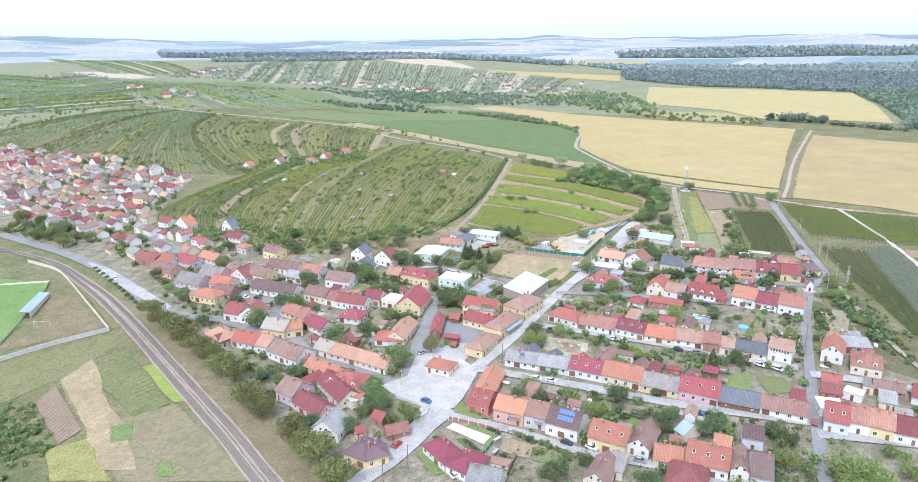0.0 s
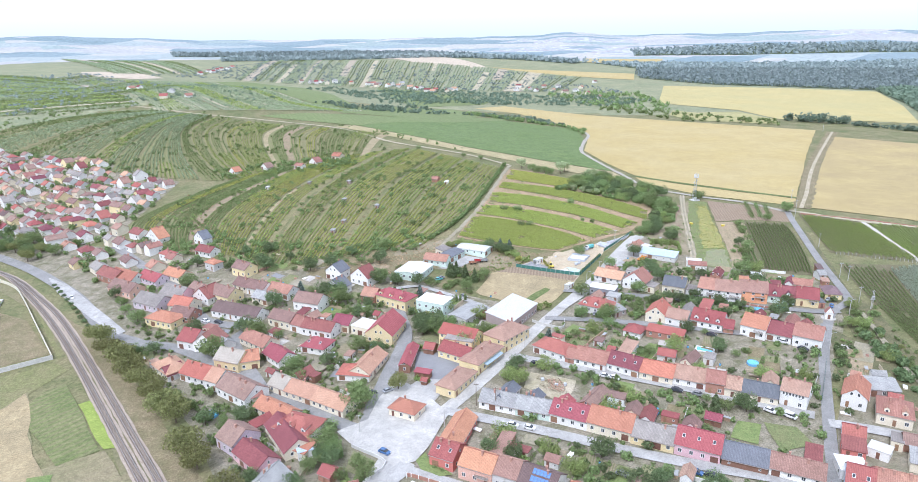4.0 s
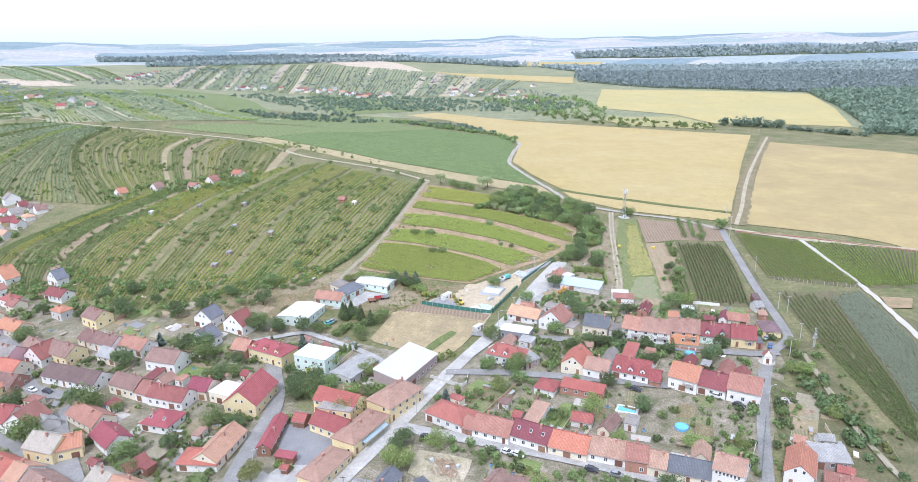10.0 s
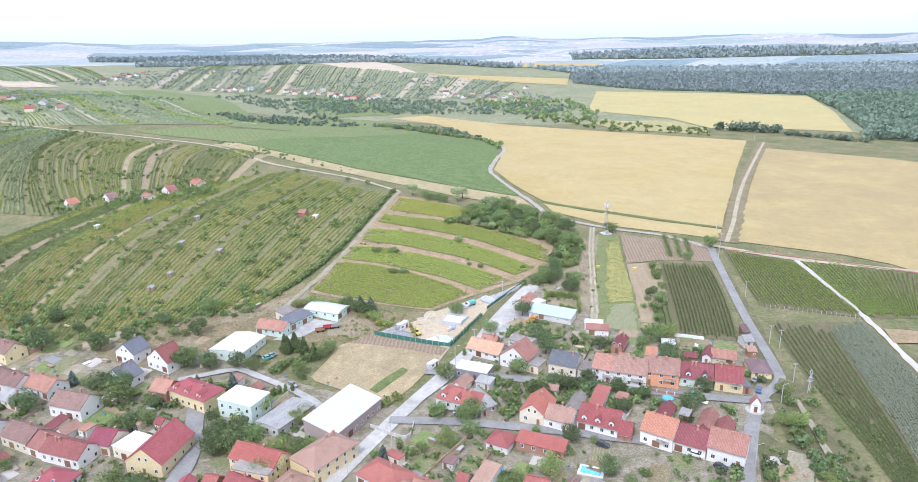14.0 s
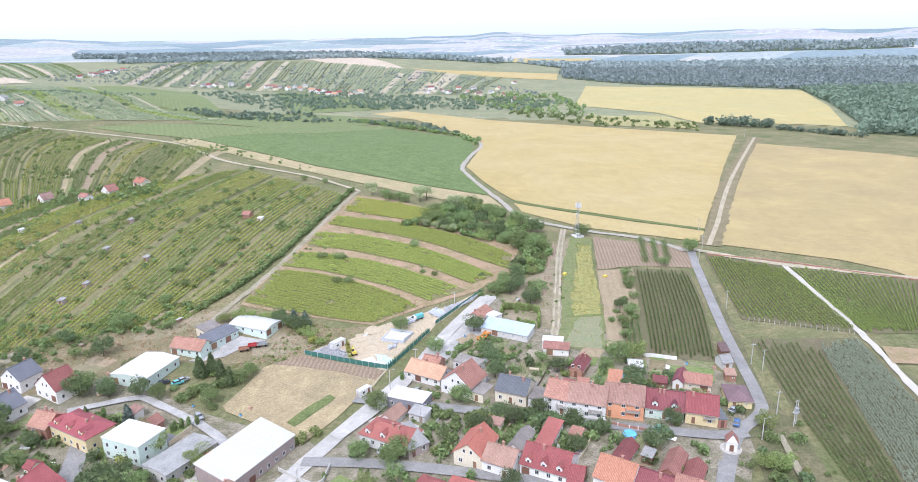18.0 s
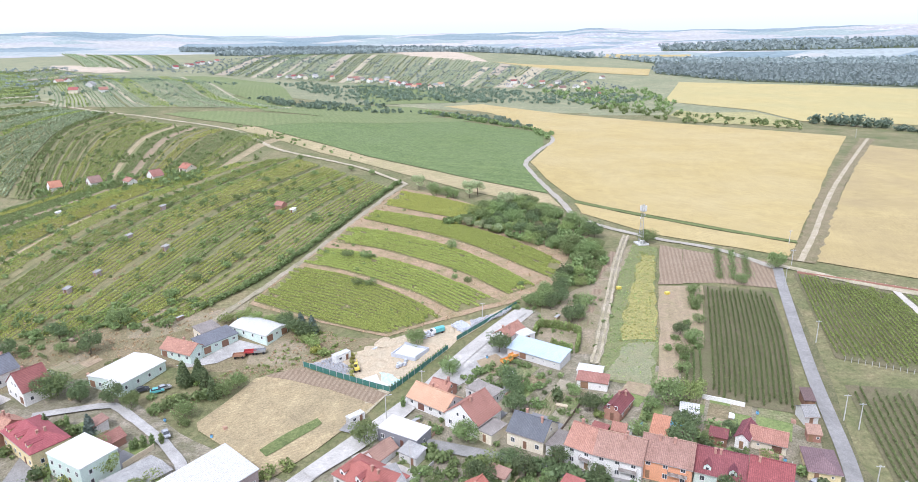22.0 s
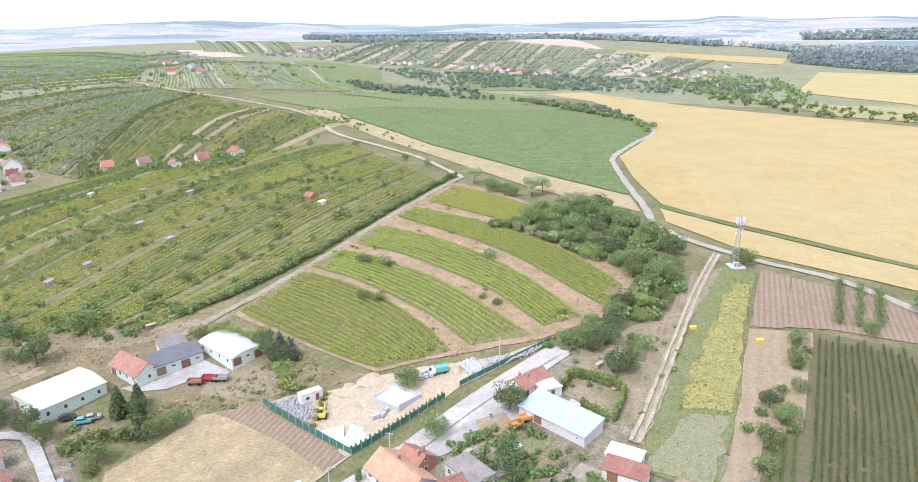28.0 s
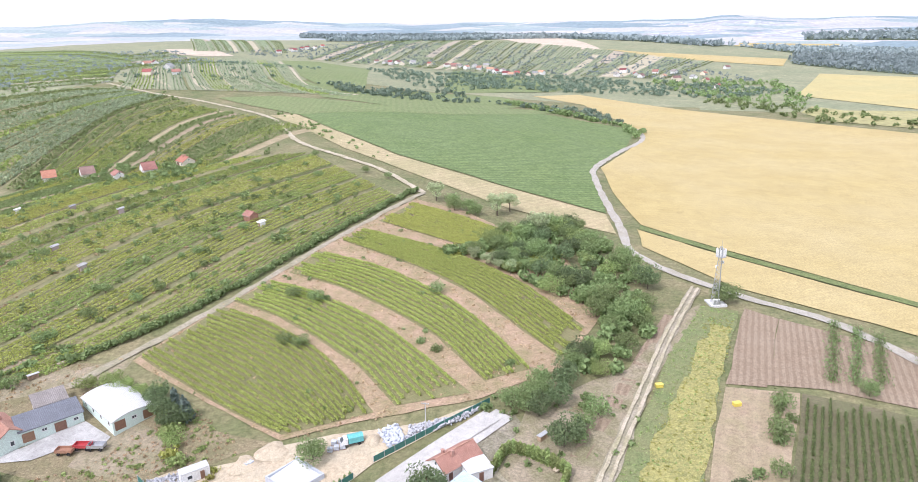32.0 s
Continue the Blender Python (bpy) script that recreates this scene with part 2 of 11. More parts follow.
mat("hill_meadow", (0.15, 0.20, 0.068), (0.195, 0.235, 0.088), 12, 30, stripes=(-20, 5.0, (0.125, 0.18, 0.06), 0.35), patch=(40, (0.215, 0.235, 0.10), 0.6), speckle=0.3)


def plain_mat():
    """The open plain far off: a patchwork of harvested, green and wooded fields, with haze painted into the colours."""
    m = mat("plain_hazed", (0.5, 0.45, 0.42), (0.5, 0.45, 0.42), 120, 6)
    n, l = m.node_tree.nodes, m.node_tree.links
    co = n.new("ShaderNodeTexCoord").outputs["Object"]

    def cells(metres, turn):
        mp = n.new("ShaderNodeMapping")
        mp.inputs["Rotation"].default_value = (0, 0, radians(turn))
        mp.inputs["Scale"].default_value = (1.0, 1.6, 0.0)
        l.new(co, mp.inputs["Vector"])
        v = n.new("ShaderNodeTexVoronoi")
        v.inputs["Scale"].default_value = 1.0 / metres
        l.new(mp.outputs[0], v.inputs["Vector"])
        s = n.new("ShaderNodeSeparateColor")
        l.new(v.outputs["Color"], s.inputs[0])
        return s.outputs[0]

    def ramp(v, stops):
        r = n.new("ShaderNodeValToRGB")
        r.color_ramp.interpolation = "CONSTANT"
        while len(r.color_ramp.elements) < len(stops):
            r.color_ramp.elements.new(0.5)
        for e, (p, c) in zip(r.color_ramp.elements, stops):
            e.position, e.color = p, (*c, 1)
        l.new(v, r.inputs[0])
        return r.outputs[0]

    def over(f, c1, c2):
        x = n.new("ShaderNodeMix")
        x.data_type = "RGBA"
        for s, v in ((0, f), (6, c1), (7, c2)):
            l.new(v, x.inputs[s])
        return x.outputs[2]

    # field, wood and roof tones all paled and blued to carry the haze
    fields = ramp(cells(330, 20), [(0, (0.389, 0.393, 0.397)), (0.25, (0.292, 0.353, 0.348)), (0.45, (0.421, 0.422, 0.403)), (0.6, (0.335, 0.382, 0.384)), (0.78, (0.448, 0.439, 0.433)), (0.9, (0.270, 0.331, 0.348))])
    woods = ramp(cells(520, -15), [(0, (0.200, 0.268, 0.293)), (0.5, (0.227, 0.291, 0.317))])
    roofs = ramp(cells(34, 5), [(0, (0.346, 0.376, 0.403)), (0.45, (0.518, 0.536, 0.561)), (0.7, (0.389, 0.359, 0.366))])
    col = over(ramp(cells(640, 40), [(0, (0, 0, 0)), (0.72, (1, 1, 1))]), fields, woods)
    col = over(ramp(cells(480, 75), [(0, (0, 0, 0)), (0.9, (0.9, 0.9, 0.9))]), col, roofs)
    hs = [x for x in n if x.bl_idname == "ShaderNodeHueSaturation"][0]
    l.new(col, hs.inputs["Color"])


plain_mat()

mat("village_ground", (0.25, 0.217, 0.152), (0.375, 0.333, 0.262), 2.2, 14, patch=(6, (0.125, 0.132, 0.06), 0.75), bump=0.8, speckle=0.45)

# ---- land ----
SWELLS = [
    (20, 600, 90, 4.7),
    (-70, 640, 110, 4.6),
    (-130, 740, 130, 16.5),
    (-40, 800, 140, 8.7),
    (60, 470, 90, 2.9),
    (-90, 480, 100, 10),
    (-230, 700, 150, -12),
    (-430, 1060, 230, 37.6),
    (-300, 900, 200, 10.7),
    (-50, 950, 200, -4),
    (-350, 560, 150, 0.5),
    (-600, 900, 260, -7.9),
]
RIDGES = [
    (0, 2100, 320, 25),
    (-350, 2050, 330, 8.7),
    (-750, 1950, 350, 11.9),
    (-300, 1500, 260, -6.5),
    (150, 1600, 260, 0),
    (-900, 1400, 350, 25.6),
    (250, 2400, 350, 12),
    (-400, 2700, 450, 23.5),
    (-200, 330, 160, -0.8),
    (-600, 500, 260, -3.5),
    (20, 392, 55, -5.7),
    (168, 490, 55, 0.3),
    (-1300, 2050, 420, 24.8),
    (-1900, 2600, 600, 33.1),
    (-950, 2750, 450, 13.3),
]


def soft(v, at, reach):
    return at + reach * np.tanh((v - at) / reach)


def height(x, y):
    """Height of the land at x, y: the village slope, the vineyard hill, the far ridge, and the hills on the horizon."""
    x, y = np.asarray(x, float), np.asarray(y, float)
    yy = np.where(y > 470, soft(y, 470, 30), y)
    yy = np.where(yy < 150, soft(yy, 150, 60), yy)
    xx = np.where(x > 220, soft(x, 220, 60), x)
    xx = np.where(xx < -250, soft(xx, -250, 60), xx)
    f = 1 / (1 + np.exp(np.clip((y - 560) / 40, -50, 50)))
    z = f * (-4.8 + 0.0253 * (xx - 125) + 0.037 * (yy - 271)) + (1 - f) * 3.0
    for cx, cy, s, a in SWELLS + RIDGES:
        z = z + a * np.exp(-((x - cx) ** 2 + (y - cy) ** 2) / (2 * s * s))
    d, turn = np.hypot(x - 60, y - 150), np.arctan2(x - 60, y - 150)
    away = np.clip((d - 2600) / 2100, 0, 1)
    az = np.degrees(turn)
    top = 104 + 22 * np.exp(-((az - 7) / 2.4) ** 2) + 14 * np.exp(-((az - 27) / 4) ** 2) + 44 * np.exp(-((az + 34) / 9) ** 2) + 2.5 * np.sin(az * 0.9) + 1.5 * np.sin(az * 2.3)
    return z * (1 - np.clip((d - 2600) / 1500, 0, 1)) + top * away ** 1.15


def ground_z(x, y):
    """The same height for one spot of the near land, worked out singly."""
    if math.hypot(x - 60, y - 150) > 2500:
        return float(height(x, y))
    bend = lambda v, at, reach: at + reach * math.tanh((v - at) / reach)
    yy = bend(y, 470, 30) if y > 470 else bend(y, 150, 60) if y < 150 else y
    xx = bend(x, 220, 60) if x > 220 else bend(x, -250, 60) if x < -250 else x
    f = 1 / (1 + math.exp(max(-50, min(50, (y - 560) / 40))))
    z = f * (-4.8 + 0.0253 * (xx - 125) + 0.037 * (yy - 271)) + (1 - f) * 3.0
    for cx, cy, s, a in SWELLS + RIDGES:
        q = ((x - cx) ** 2 + (y - cy) ** 2) / (2 * s * s)
        if q < 30:
            z += a * math.exp(-q)
    return z


def mesh_of(name, verts, faces, material, smooth=False):
    me = bpy.data.meshes.new(name)
    quads = np.asarray(faces) if isinstance(faces, np.ndarray) or len(faces) > 400 and all(len(f) == 4 for f in faces) else None
    if quads is None:
        me.from_pydata([tuple(map(float, v)) for v in verts], [], faces)
    else:
        v = np.asarray(verts, np.float32)
        me.vertices.add(len(v))
        me.vertices.foreach_set("co", v.ravel())
        me.loops.add(quads.size)
        me.loops.foreach_set("vertex_index", quads.astype(np.int32).ravel())
        me.polygons.add(len(quads))
        me.polygons.foreach_set("loop_start", np.arange(0, quads.size, 4, dtype=np.int32))
        me.update(calc_edges=True)
    for m in material if isinstance(material, (list, tuple)) else [material]:
        me.materials.append(m)
    if smooth:
        me.shade_smooth()
    return me


def part(name, me, parent, label="", at=None):
    """Links mesh data (or a bmesh with a material) as one part under a thing or a part."""
    ob = new(name, me)
    ob.parent = parent
    if at is not None:
        ob.matrix_basis = at
    if label:
        ob["label"] = label
    return ob


def spaced(lo, mid_lo, mid_hi, hi, fine, coarse):
    """Grid lines: fine in the middle, widening outwards."""
    out = list(np.arange(mid_lo, mid_hi + 0.1, fine))
    v, s = mid_hi, fine
    while v < hi:
        s = min(s * 1.12, coarse)
        v += s
        out.append(v)
    v, s = mid_lo, fine
    while v > lo:
        s = min(s * 1.12, coarse)
        v -= s
        out.insert(0, v)
    return np.array(out)


def ground_sheet():
    xs, ys = spaced(-4700, -420, 420, 4700, 6.0, 60.0), spaced(-2400, 120, 900, 4900, 6.0, 60.0)
    gx, gy = np.meshgrid(xs, ys)
    gz = height(gx, gy)
    nx, ny = len(xs), len(ys)
    idx = np.arange(nx * ny).reshape(ny, nx)
    quads = np.stack([idx[:-1, :-1], idx[:-1, 1:], idx[1:, 1:], idx[1:, :-1]], -1).reshape(-1, 4)
    me = mesh_of("ground", np.stack([gx, gy, gz], -1).reshape(-1, 3), quads.tolist(), [MATS["ground"], MATS["plain_hazed"], MATS["grass_hazed"]], True)
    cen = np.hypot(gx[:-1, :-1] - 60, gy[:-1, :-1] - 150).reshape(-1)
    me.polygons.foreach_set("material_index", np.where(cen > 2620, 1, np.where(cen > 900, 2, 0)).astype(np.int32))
    tagged(new("ground", me), "dry green and tan grassland rolling to hazy hills", "ground", kind="structure")


ground_sheet()


def clip_line(poly, axis, at):
    """Splits a convex polygon at a grid line; returns the two sides."""
    lo, hi = [], []
    for i, p in enumerate(poly):
        q = poly[(i + 1) % len(poly)]
        a, b = p[axis] - at, q[axis] - at
        (lo if a <= 0 else hi).append(p)
        if a == 0:
            hi.append(p)
        if a * b < 0:
            f = a / (a - b)
            r = (p[0] + f * (q[0] - p[0]), p[1] + f * (q[1] - p[1]))
            lo.append(r), hi.append(r)
    return lo, hi


def drape(poly, step, lift):
    """A flat outline laid over the land in pieces no larger than step."""
    from mathutils.geometry import tessellate_polygon
    tris = tessellate_polygon([[Vector((x, y, 0)) for x, y in poly]])
    pieces = [[poly[i] for i in t] for t in tris]
    for axis in (0, 1):
        lo, hi = min(p[axis] for p in poly), max(p[axis] for p in poly)
        for g in np.arange(lo + step, hi, step):
            nxt = []
            for pc in pieces:
                vals = [p[axis] for p in pc]
                if min(vals) < g < max(vals):
                    nxt += [s for s in clip_line(pc, axis, g) if len(s) > 2]
                else:
                    nxt.append(pc)
            pieces = nxt
    pts, faces, seen = [], [], {}
    for pc in pieces:
        f = []
        for x, y in pc:
            k = (round(x, 3), round(y, 3))
            if k not in seen:
                seen[k] = len(pts)
                pts.append(k)
            if seen[k] not in f:
                f.append(seen[k])
        if len(f) > 2:
            area = sum(pts[f[i]][0] * pts[f[(i + 1) % len(f)]][1] - pts[f[(i + 1) % len(f)]][0] * pts[f[i]][1] for i in range(len(f)))
            faces.append(f if area > 0 else f[::-1])
    a = np.array(pts)
    z = height(a[:, 0], a[:, 1]) + lift
    return [(x, y, h) for (x, y), h in zip(pts, z)], faces


def wavy(poly, every, amount, seed):
    """The outline with its long sides broken into slightly uneven stretches."""
    rng = random.Random(seed)
    out = []
    for i, p in enumerate(poly):
        q = poly[(i + 1) % len(poly)]
        n = max(1, int(math.dist(p, q) / every))
        for k in range(n):
            f = k / n
            j = amount if k else 0
            out.append((p[0] + f * (q[0] - p[0]) + rng.uniform(-j, j), p[1] + f * (q[1] - p[1]) + rng.uniform(-j, j)))
    return out


def field(name, material, lift, step, poly, label, category="field", rough_edge=0.5):
    v, f = drape(wavy(poly, step * 0.8, rough_edge, len(poly) + int(poly[0][0])), step, lift)
    return tagged(new(name, mesh_of(name, v, f, MATS[material])), label, category, kind="structure")


def smooth_line(line, step=4.0):
    """A polyline rounded by a spline, with points about every step metres."""
    p = [np.array(q, float) for q in line]
    p = [2 * p[0] - p[1]] + p + [2 * p[-1] - p[-2]]
    out = []
    for i in range(1, len(p) - 2):
        n = max(2, int(np.linalg.norm(p[i + 1] - p[i]) / step))
        for k in range(n):
            u = k / n
            out.append(0.5 * (2 * p[i] + (p[i + 1] - p[i - 1]) * u + (2 * p[i - 1] - 5 * p[i] + 4 * p[i + 1] - p[i + 2]) * u * u + (3 * p[i] - p[i - 1] - 3 * p[i + 1] + p[i + 2]) * u ** 3))
    out.append(p[-2])
    return np.array(out)


def ribbon(line, lo, hi, lift, step=4.0, jitter=0.0, seed=1):
    c = smooth_line(line, step)
    d = np.gradient(c, axis=0)
    d /= np.linalg.norm(d, axis=1)[:, None] + 1e-9
    n = np.stack([-d[:, 1], d[:, 0]], -1)
    rng = np.random.RandomState(seed)
    cols = np.linspace(lo, hi, 4)
    v = []
    for k, s in enumerate(cols):
        j = rng.uniform(-jitter, jitter, len(c)) if k in (0, 3) else 0
        q = c + n * (s + j)[:, None] if jitter and k in (0, 3) else c + n * s
        v.append(np.column_stack([q, height(q[:, 0], q[:, 1]) + lift]))
    m = len(c)
    verts = np.concatenate(v)
    faces = [(k * m + i, k * m + i + 1, (k + 1) * m + i + 1, (k + 1) * m + i) for k in range(3) for i in range(m - 1)]
    return verts, faces


ROADS = {}


def road(name, material, width, line, label, lift=0.3, category="road", jitter=0.0):
    v, f = ribbon(line, -width / 2, width / 2, lift, jitter=jitter, seed=int(abs(line[0][0])))
    f = [q[::-1] for q in f]
    return tagged(new(name, mesh_of(name, v, f, MATS[material])), label, category, kind="structure")


# ---- fields and roads ----
field("village_ground", "village_ground", 0.06, 10, [(-32.7, 170.6), (-14, 216), (24.6, 273.5), (88, 377.4), (116.1, 421.3), (140.2, 390.2), (173.1, 367.8), (192.2, 339.3), (181.6, 312.5), (143.1, 249.1), (107, 164.1)], "worn brownish-green yards between the houses")
field("village_ground", "village_ground", 0.06, 10, [(-39.8, 170.9), (-81.9, 236.2), (-124.8, 289.4), (-226, 387.5), (-231.1, 435.3), (-173.1, 419.5), (-103.6, 370.4), (-57.4, 381.4), (-22.1, 371), (14.4, 346), (52.9, 325.6), (22, 273.7), (-14, 216)], "worn brownish-green yards between the houses")
field("village_ground", "village_ground", 0.06, 14, [(-493.4, 720.6), (-361.9, 683.8), (-230.9, 581), (-221.6, 469), (-231.1, 435.3), (-226, 387.5), (-331.4, 466.5), (-367.8, 482.2)], "worn brownish-green yards between the houses")
field("village_ground", "village_ground", 0.06, 10, [(146.5, 248.9), (171.6, 247.3), (173.4, 228.8), (189.6, 211.7), (152.4, 162.1), (107, 164.1), (124.8, 208)], "worn brownish-green yards between the houses")
field("dry_slope", "drygrass", 0.08, 10, [(-73.6, 369.4), (-57.1, 386.1), (-37.1, 409.5), (-10.5, 418.8), (1.4, 420.9), (18.6, 407.8), (33.1, 403.9), (63.1, 400.4), (41.5, 381.8), (15.4, 378.9), (-10.2, 381.1), (-33.3, 369.7), (-51.7, 359.8)], "dry garden grass beside the lane")
field("dry_slope", "slope_weeds", 0.045, 12, [(186, 262), (199, 262), (232, 300), (245, 345), (262, 300), (225, 215), (190, 165), (152.4, 162.1), (189.6, 211.7), (179.7, 237.1)], "dry weedy slope below the vines")
field("dry_slope", "slope_weeds", 0.07, 12, [(218.9, 453.7), (206, 383.9), (194.5, 334.6), (195.4, 314.1), (188.6, 274.3), (179.7, 237.1), (173.7, 221.8), (159.3, 239.2), (180, 316), (196.8, 370.8)], "dry garden grass beside the lane")
field("wheat_field", "wheat", 0.3, 20, [(14.8, 1106.2), (63.7, 1159.2), (182, 1037.7), (426, 855), (331.8, 676.3), (242.4, 499), (145.2, 570.4), (130.9, 623.8), (121.4, 680.4), (133.1, 735.2), (144.9, 802.3), (141.2, 854.1), (80.7, 1042.6)], "ripe golden grain field with faint drill lines")
field("grass_strip", "grass_deep", 0.34, 12, [(145, 569.8), (242.2, 498.6), (240.4, 495.1), (144.5, 563)], "green grassy strip between grain fields")
field("wheat_field", "wheat", 0.3, 12, [(143.7, 562.9), (239.9, 494), (230.2, 477), (176.2, 506.3), (145.9, 540.3)], "ripe golden grain field with faint drill lines")
field("wheat_field", "wheat_tan", 0.3, 25, [(418.2, 803.3), (499.3, 726.3), (579.4, 600.8), (339, 346.5), (299.7, 428), (285.1, 443), (235.8, 472.5), (287.1, 562.9)], "tan grain field with worn patches")
field("wheat_field", "wheat_yellow", 0.45, 40, [(327.6, 1201.6), (427.4, 1545), (644.9, 1475), (785, 1365), (681.5, 1109.6), (578, 900), (531.8, 930), (482.7, 952), (430, 966), (416.1, 1080)], "ripe yellow-green grain field")
field("meadow", "yellowgreen", 0.4, 40, [(321, 1088.2), (345.1, 1054.7), (410, 1060), (424, 968), (408.6, 911), (313.2, 967.9), (299, 1031.5)], "pale yellow-green meadow")
field("corn_field", "corn", 0.3, 15, [(-113.5, 752.9), (-70, 816.2), (11.8, 938.1), (139.2, 853.6), (133.7, 755), (119.6, 687.6), (120.6, 646.6), (129.8, 582.4), (70.9, 610), (9.5, 641), (-53.8, 693.4)], "dark green crop field in straight rows")
field("stubble_strip", "stubble", 0.28, 12, [(-131.3, 744.1), (-112.6, 749.8), (-53.2, 691), (9.7, 639), (70.9, 608.1), (129.6, 580.6), (135.5, 552.7), (86.6, 570.4), (30, 605.9), (-25.6, 643.9), (-83.9, 700.6)], "pale dry stubble strip beside the hill track")
field("hill_meadow", "hill_meadow", 0.34, 25, [(-248.7, 1007.8), (-156.1, 934.2), (-106.7, 1015.2), (-17, 1063.7), (33.8, 990.7), (-23.3, 805.8), (-146.4, 866.9)], "green meadow on the hill plateau")
field("hill_meadow", "hill_meadow", 0.4, 20, [(-195, 1507.4), (-88.9, 1450.4), (44, 1246.6), (30.5, 1176.1), (-21.5, 1129.1), (-72.6, 1050.5), (-104.5, 1131.1)], "green meadow on the hill plateau")
field("hill_meadow", "hill_meadow", 0.4, 20, [(-552.2, 1525.3), (-485.7, 1548.5), (-327.7, 1433.6), (-146.4, 969.6), (-170.7, 935.9), (-254.1, 1030.8)], "green meadow on the hill plateau")
field("hill_meadow", "hill_meadow", 0.4, 20, [(-244, 845.5), (-188.1, 860.5), (-67.6, 827.7), (22.2, 931.8), (79.5, 952.7), (-8.9, 809.5), (-109.8, 746.9)], "green meadow on the hill plateau")
field("far_field", "fallow", 0.6, 40, [(-944.1, 1694.9), (-814.7, 1690.6), (-676.4, 1556.9), (-721.6, 1514.5), (-857.5, 1552.8)], "bare brownish field on the far ridge")
field("far_field", "wheat", 0.6, 40, [(469.7, 2948.7), (781.8, 2896.4), (682.3, 2543.3), (376.6, 2276.1)], "ripe golden grain field with faint drill lines")
field("far_field", "wheat", 0.6, 40, [(55.7, 1903.2), (143.5, 1867.1), (432.2, 1854.5), (396, 1689.3), (195.2, 1770.8)], "ripe golden grain field with faint drill lines")
field("far_field", "fallow", 0.6, 40, [(-729.5, 3242), (-370.7, 3055.5), (40.4, 1926.1), (56.2, 1846.8), (-167, 2036.1)], "bare brownish field on the far ridge")
field("dry_field", "dryfield", 0.25, 12, [(17, 351), (25.5, 375.5), (37.5, 381.2), (70, 364.5), (56.5, 339.2), (47, 325.5), (38, 334), (19.2, 347.3)], "mown straw-coloured field beside the street")
field("terrace_bank", "bank", 0.22, 8, [(5.6, 423.3), (14.4, 455.3), (28.4, 498.9), (37.5, 537.2), (44.3, 565.1), (70.7, 556.8), (101, 534.1), (119.6, 514.6), (134.3, 474.4), (126.3, 441.7), (108, 424.5), (84.8, 412.8), (64.6, 401.3), (32.5, 413.7)], "dry reddish grass terrace banks")
field("weed_plot", "weeds_green", 0.2, 10, [(163.5, 488), (175, 486.6), (165.5, 442), (158.5, 399), (150.9, 368), (133.8, 373), (139.8, 394.8), (147, 426), (155, 460)], "weedy green plot beside the dirt track")
field("weed_plot", "weeds", 0.26, 5, [(146, 396.5), (157.2, 397), (165.2, 440), (168.5, 458), (172, 474), (165.8, 476), (160.2, 455), (152.6, 430)], "weedy plot with yellow flowering plants", "field", 1.3)
field("weed_plot", "weeds_pale", 0.26, 5, [(135.4, 373.4), (150.2, 369.2), (156.6, 395.4), (148, 394.8), (143.5, 386)], "plot of pale grey-green leafy plants", "field", 1.3)
field("furrow_strip", "soil", 0.2, 10, [(135.4, 407), (140.4, 423), (149.4, 456), (156.6, 478), (153, 479), (146, 456), (136.4, 423), (131.6, 407)], "dark furrowed strip along the dirt track")
field("soil_plot", "soil", 0.2, 10, [(177.2, 489.2), (186.1, 483.9), (176.8, 443.6), (167, 443)], "tilled brown soil plot")
field("soil_plot", "soil", 0.22, 10, [(186.3, 484.1), (199.5, 478), (221.5, 468.5), (212.5, 440.8), (190.3, 445.6), (177, 444.6)], "tilled brown soil plot")
field("soil_plot", "soil_pale", 0.2, 10, [(166.8, 441.6), (184.2, 442.6), (178, 418), (172, 393), (163.2, 389), (159.5, 374), (152.4, 370.5), (160.2, 404.1)], "pale tilled plot with weeds")
field("garden_grass", "drybare", 0.2, 10, [(119.7, 423.2), (142.7, 444.3), (158.5, 481.3), (164.2, 489.4), (151.1, 445.4), (138.5, 388.1), (130.2, 387.3), (117.2, 399.6)], "bare dry reddish grass ground")
field("construction_ground", "sand", 0.22, 8, [(41, 384), (45, 388), (54, 391), (60, 394), (64.1, 398.8), (76.1, 405.2), (86.2, 408.6), (97.6, 413.3), (109.7, 423.9), (110.5, 422.8), (100, 410), (89.6, 397.2), (87, 391.6), (79, 379), (71.4, 367.6), (55, 375.9)], "sandy excavated building site")
field("gravel_yard", "concrete2", 0.3, 8, [(-4, 381.2), (0.6, 380.6), (9.1, 384), (15.2, 391.4), (22, 393.2), (21.8, 395.2), (11.2, 398.8), (3.4, 386.8)], "worn pale concrete yard before the sheds")
field("vineyard_soil", "vinesoil", 0.2, 12, [(224.8, 457.5), (253.4, 439), (248.6, 369.8), (210.7, 386.3)], "grassy soil under vine rows")
field("vineyard_soil", "vinesoil", 0.2, 12, [(257, 440.7), (306.7, 413.4), (273.1, 366.8), (249.9, 369.6)], "grassy soil under vine rows")
field("vineyard_soil", "vinesoil", 0.2, 14, [(206.4, 370.4), (245.6, 366.4), (241, 330), (232, 298), (189.6, 252.4), (199.8, 291.7), (199, 328.4)], "grassy soil under vine rows")
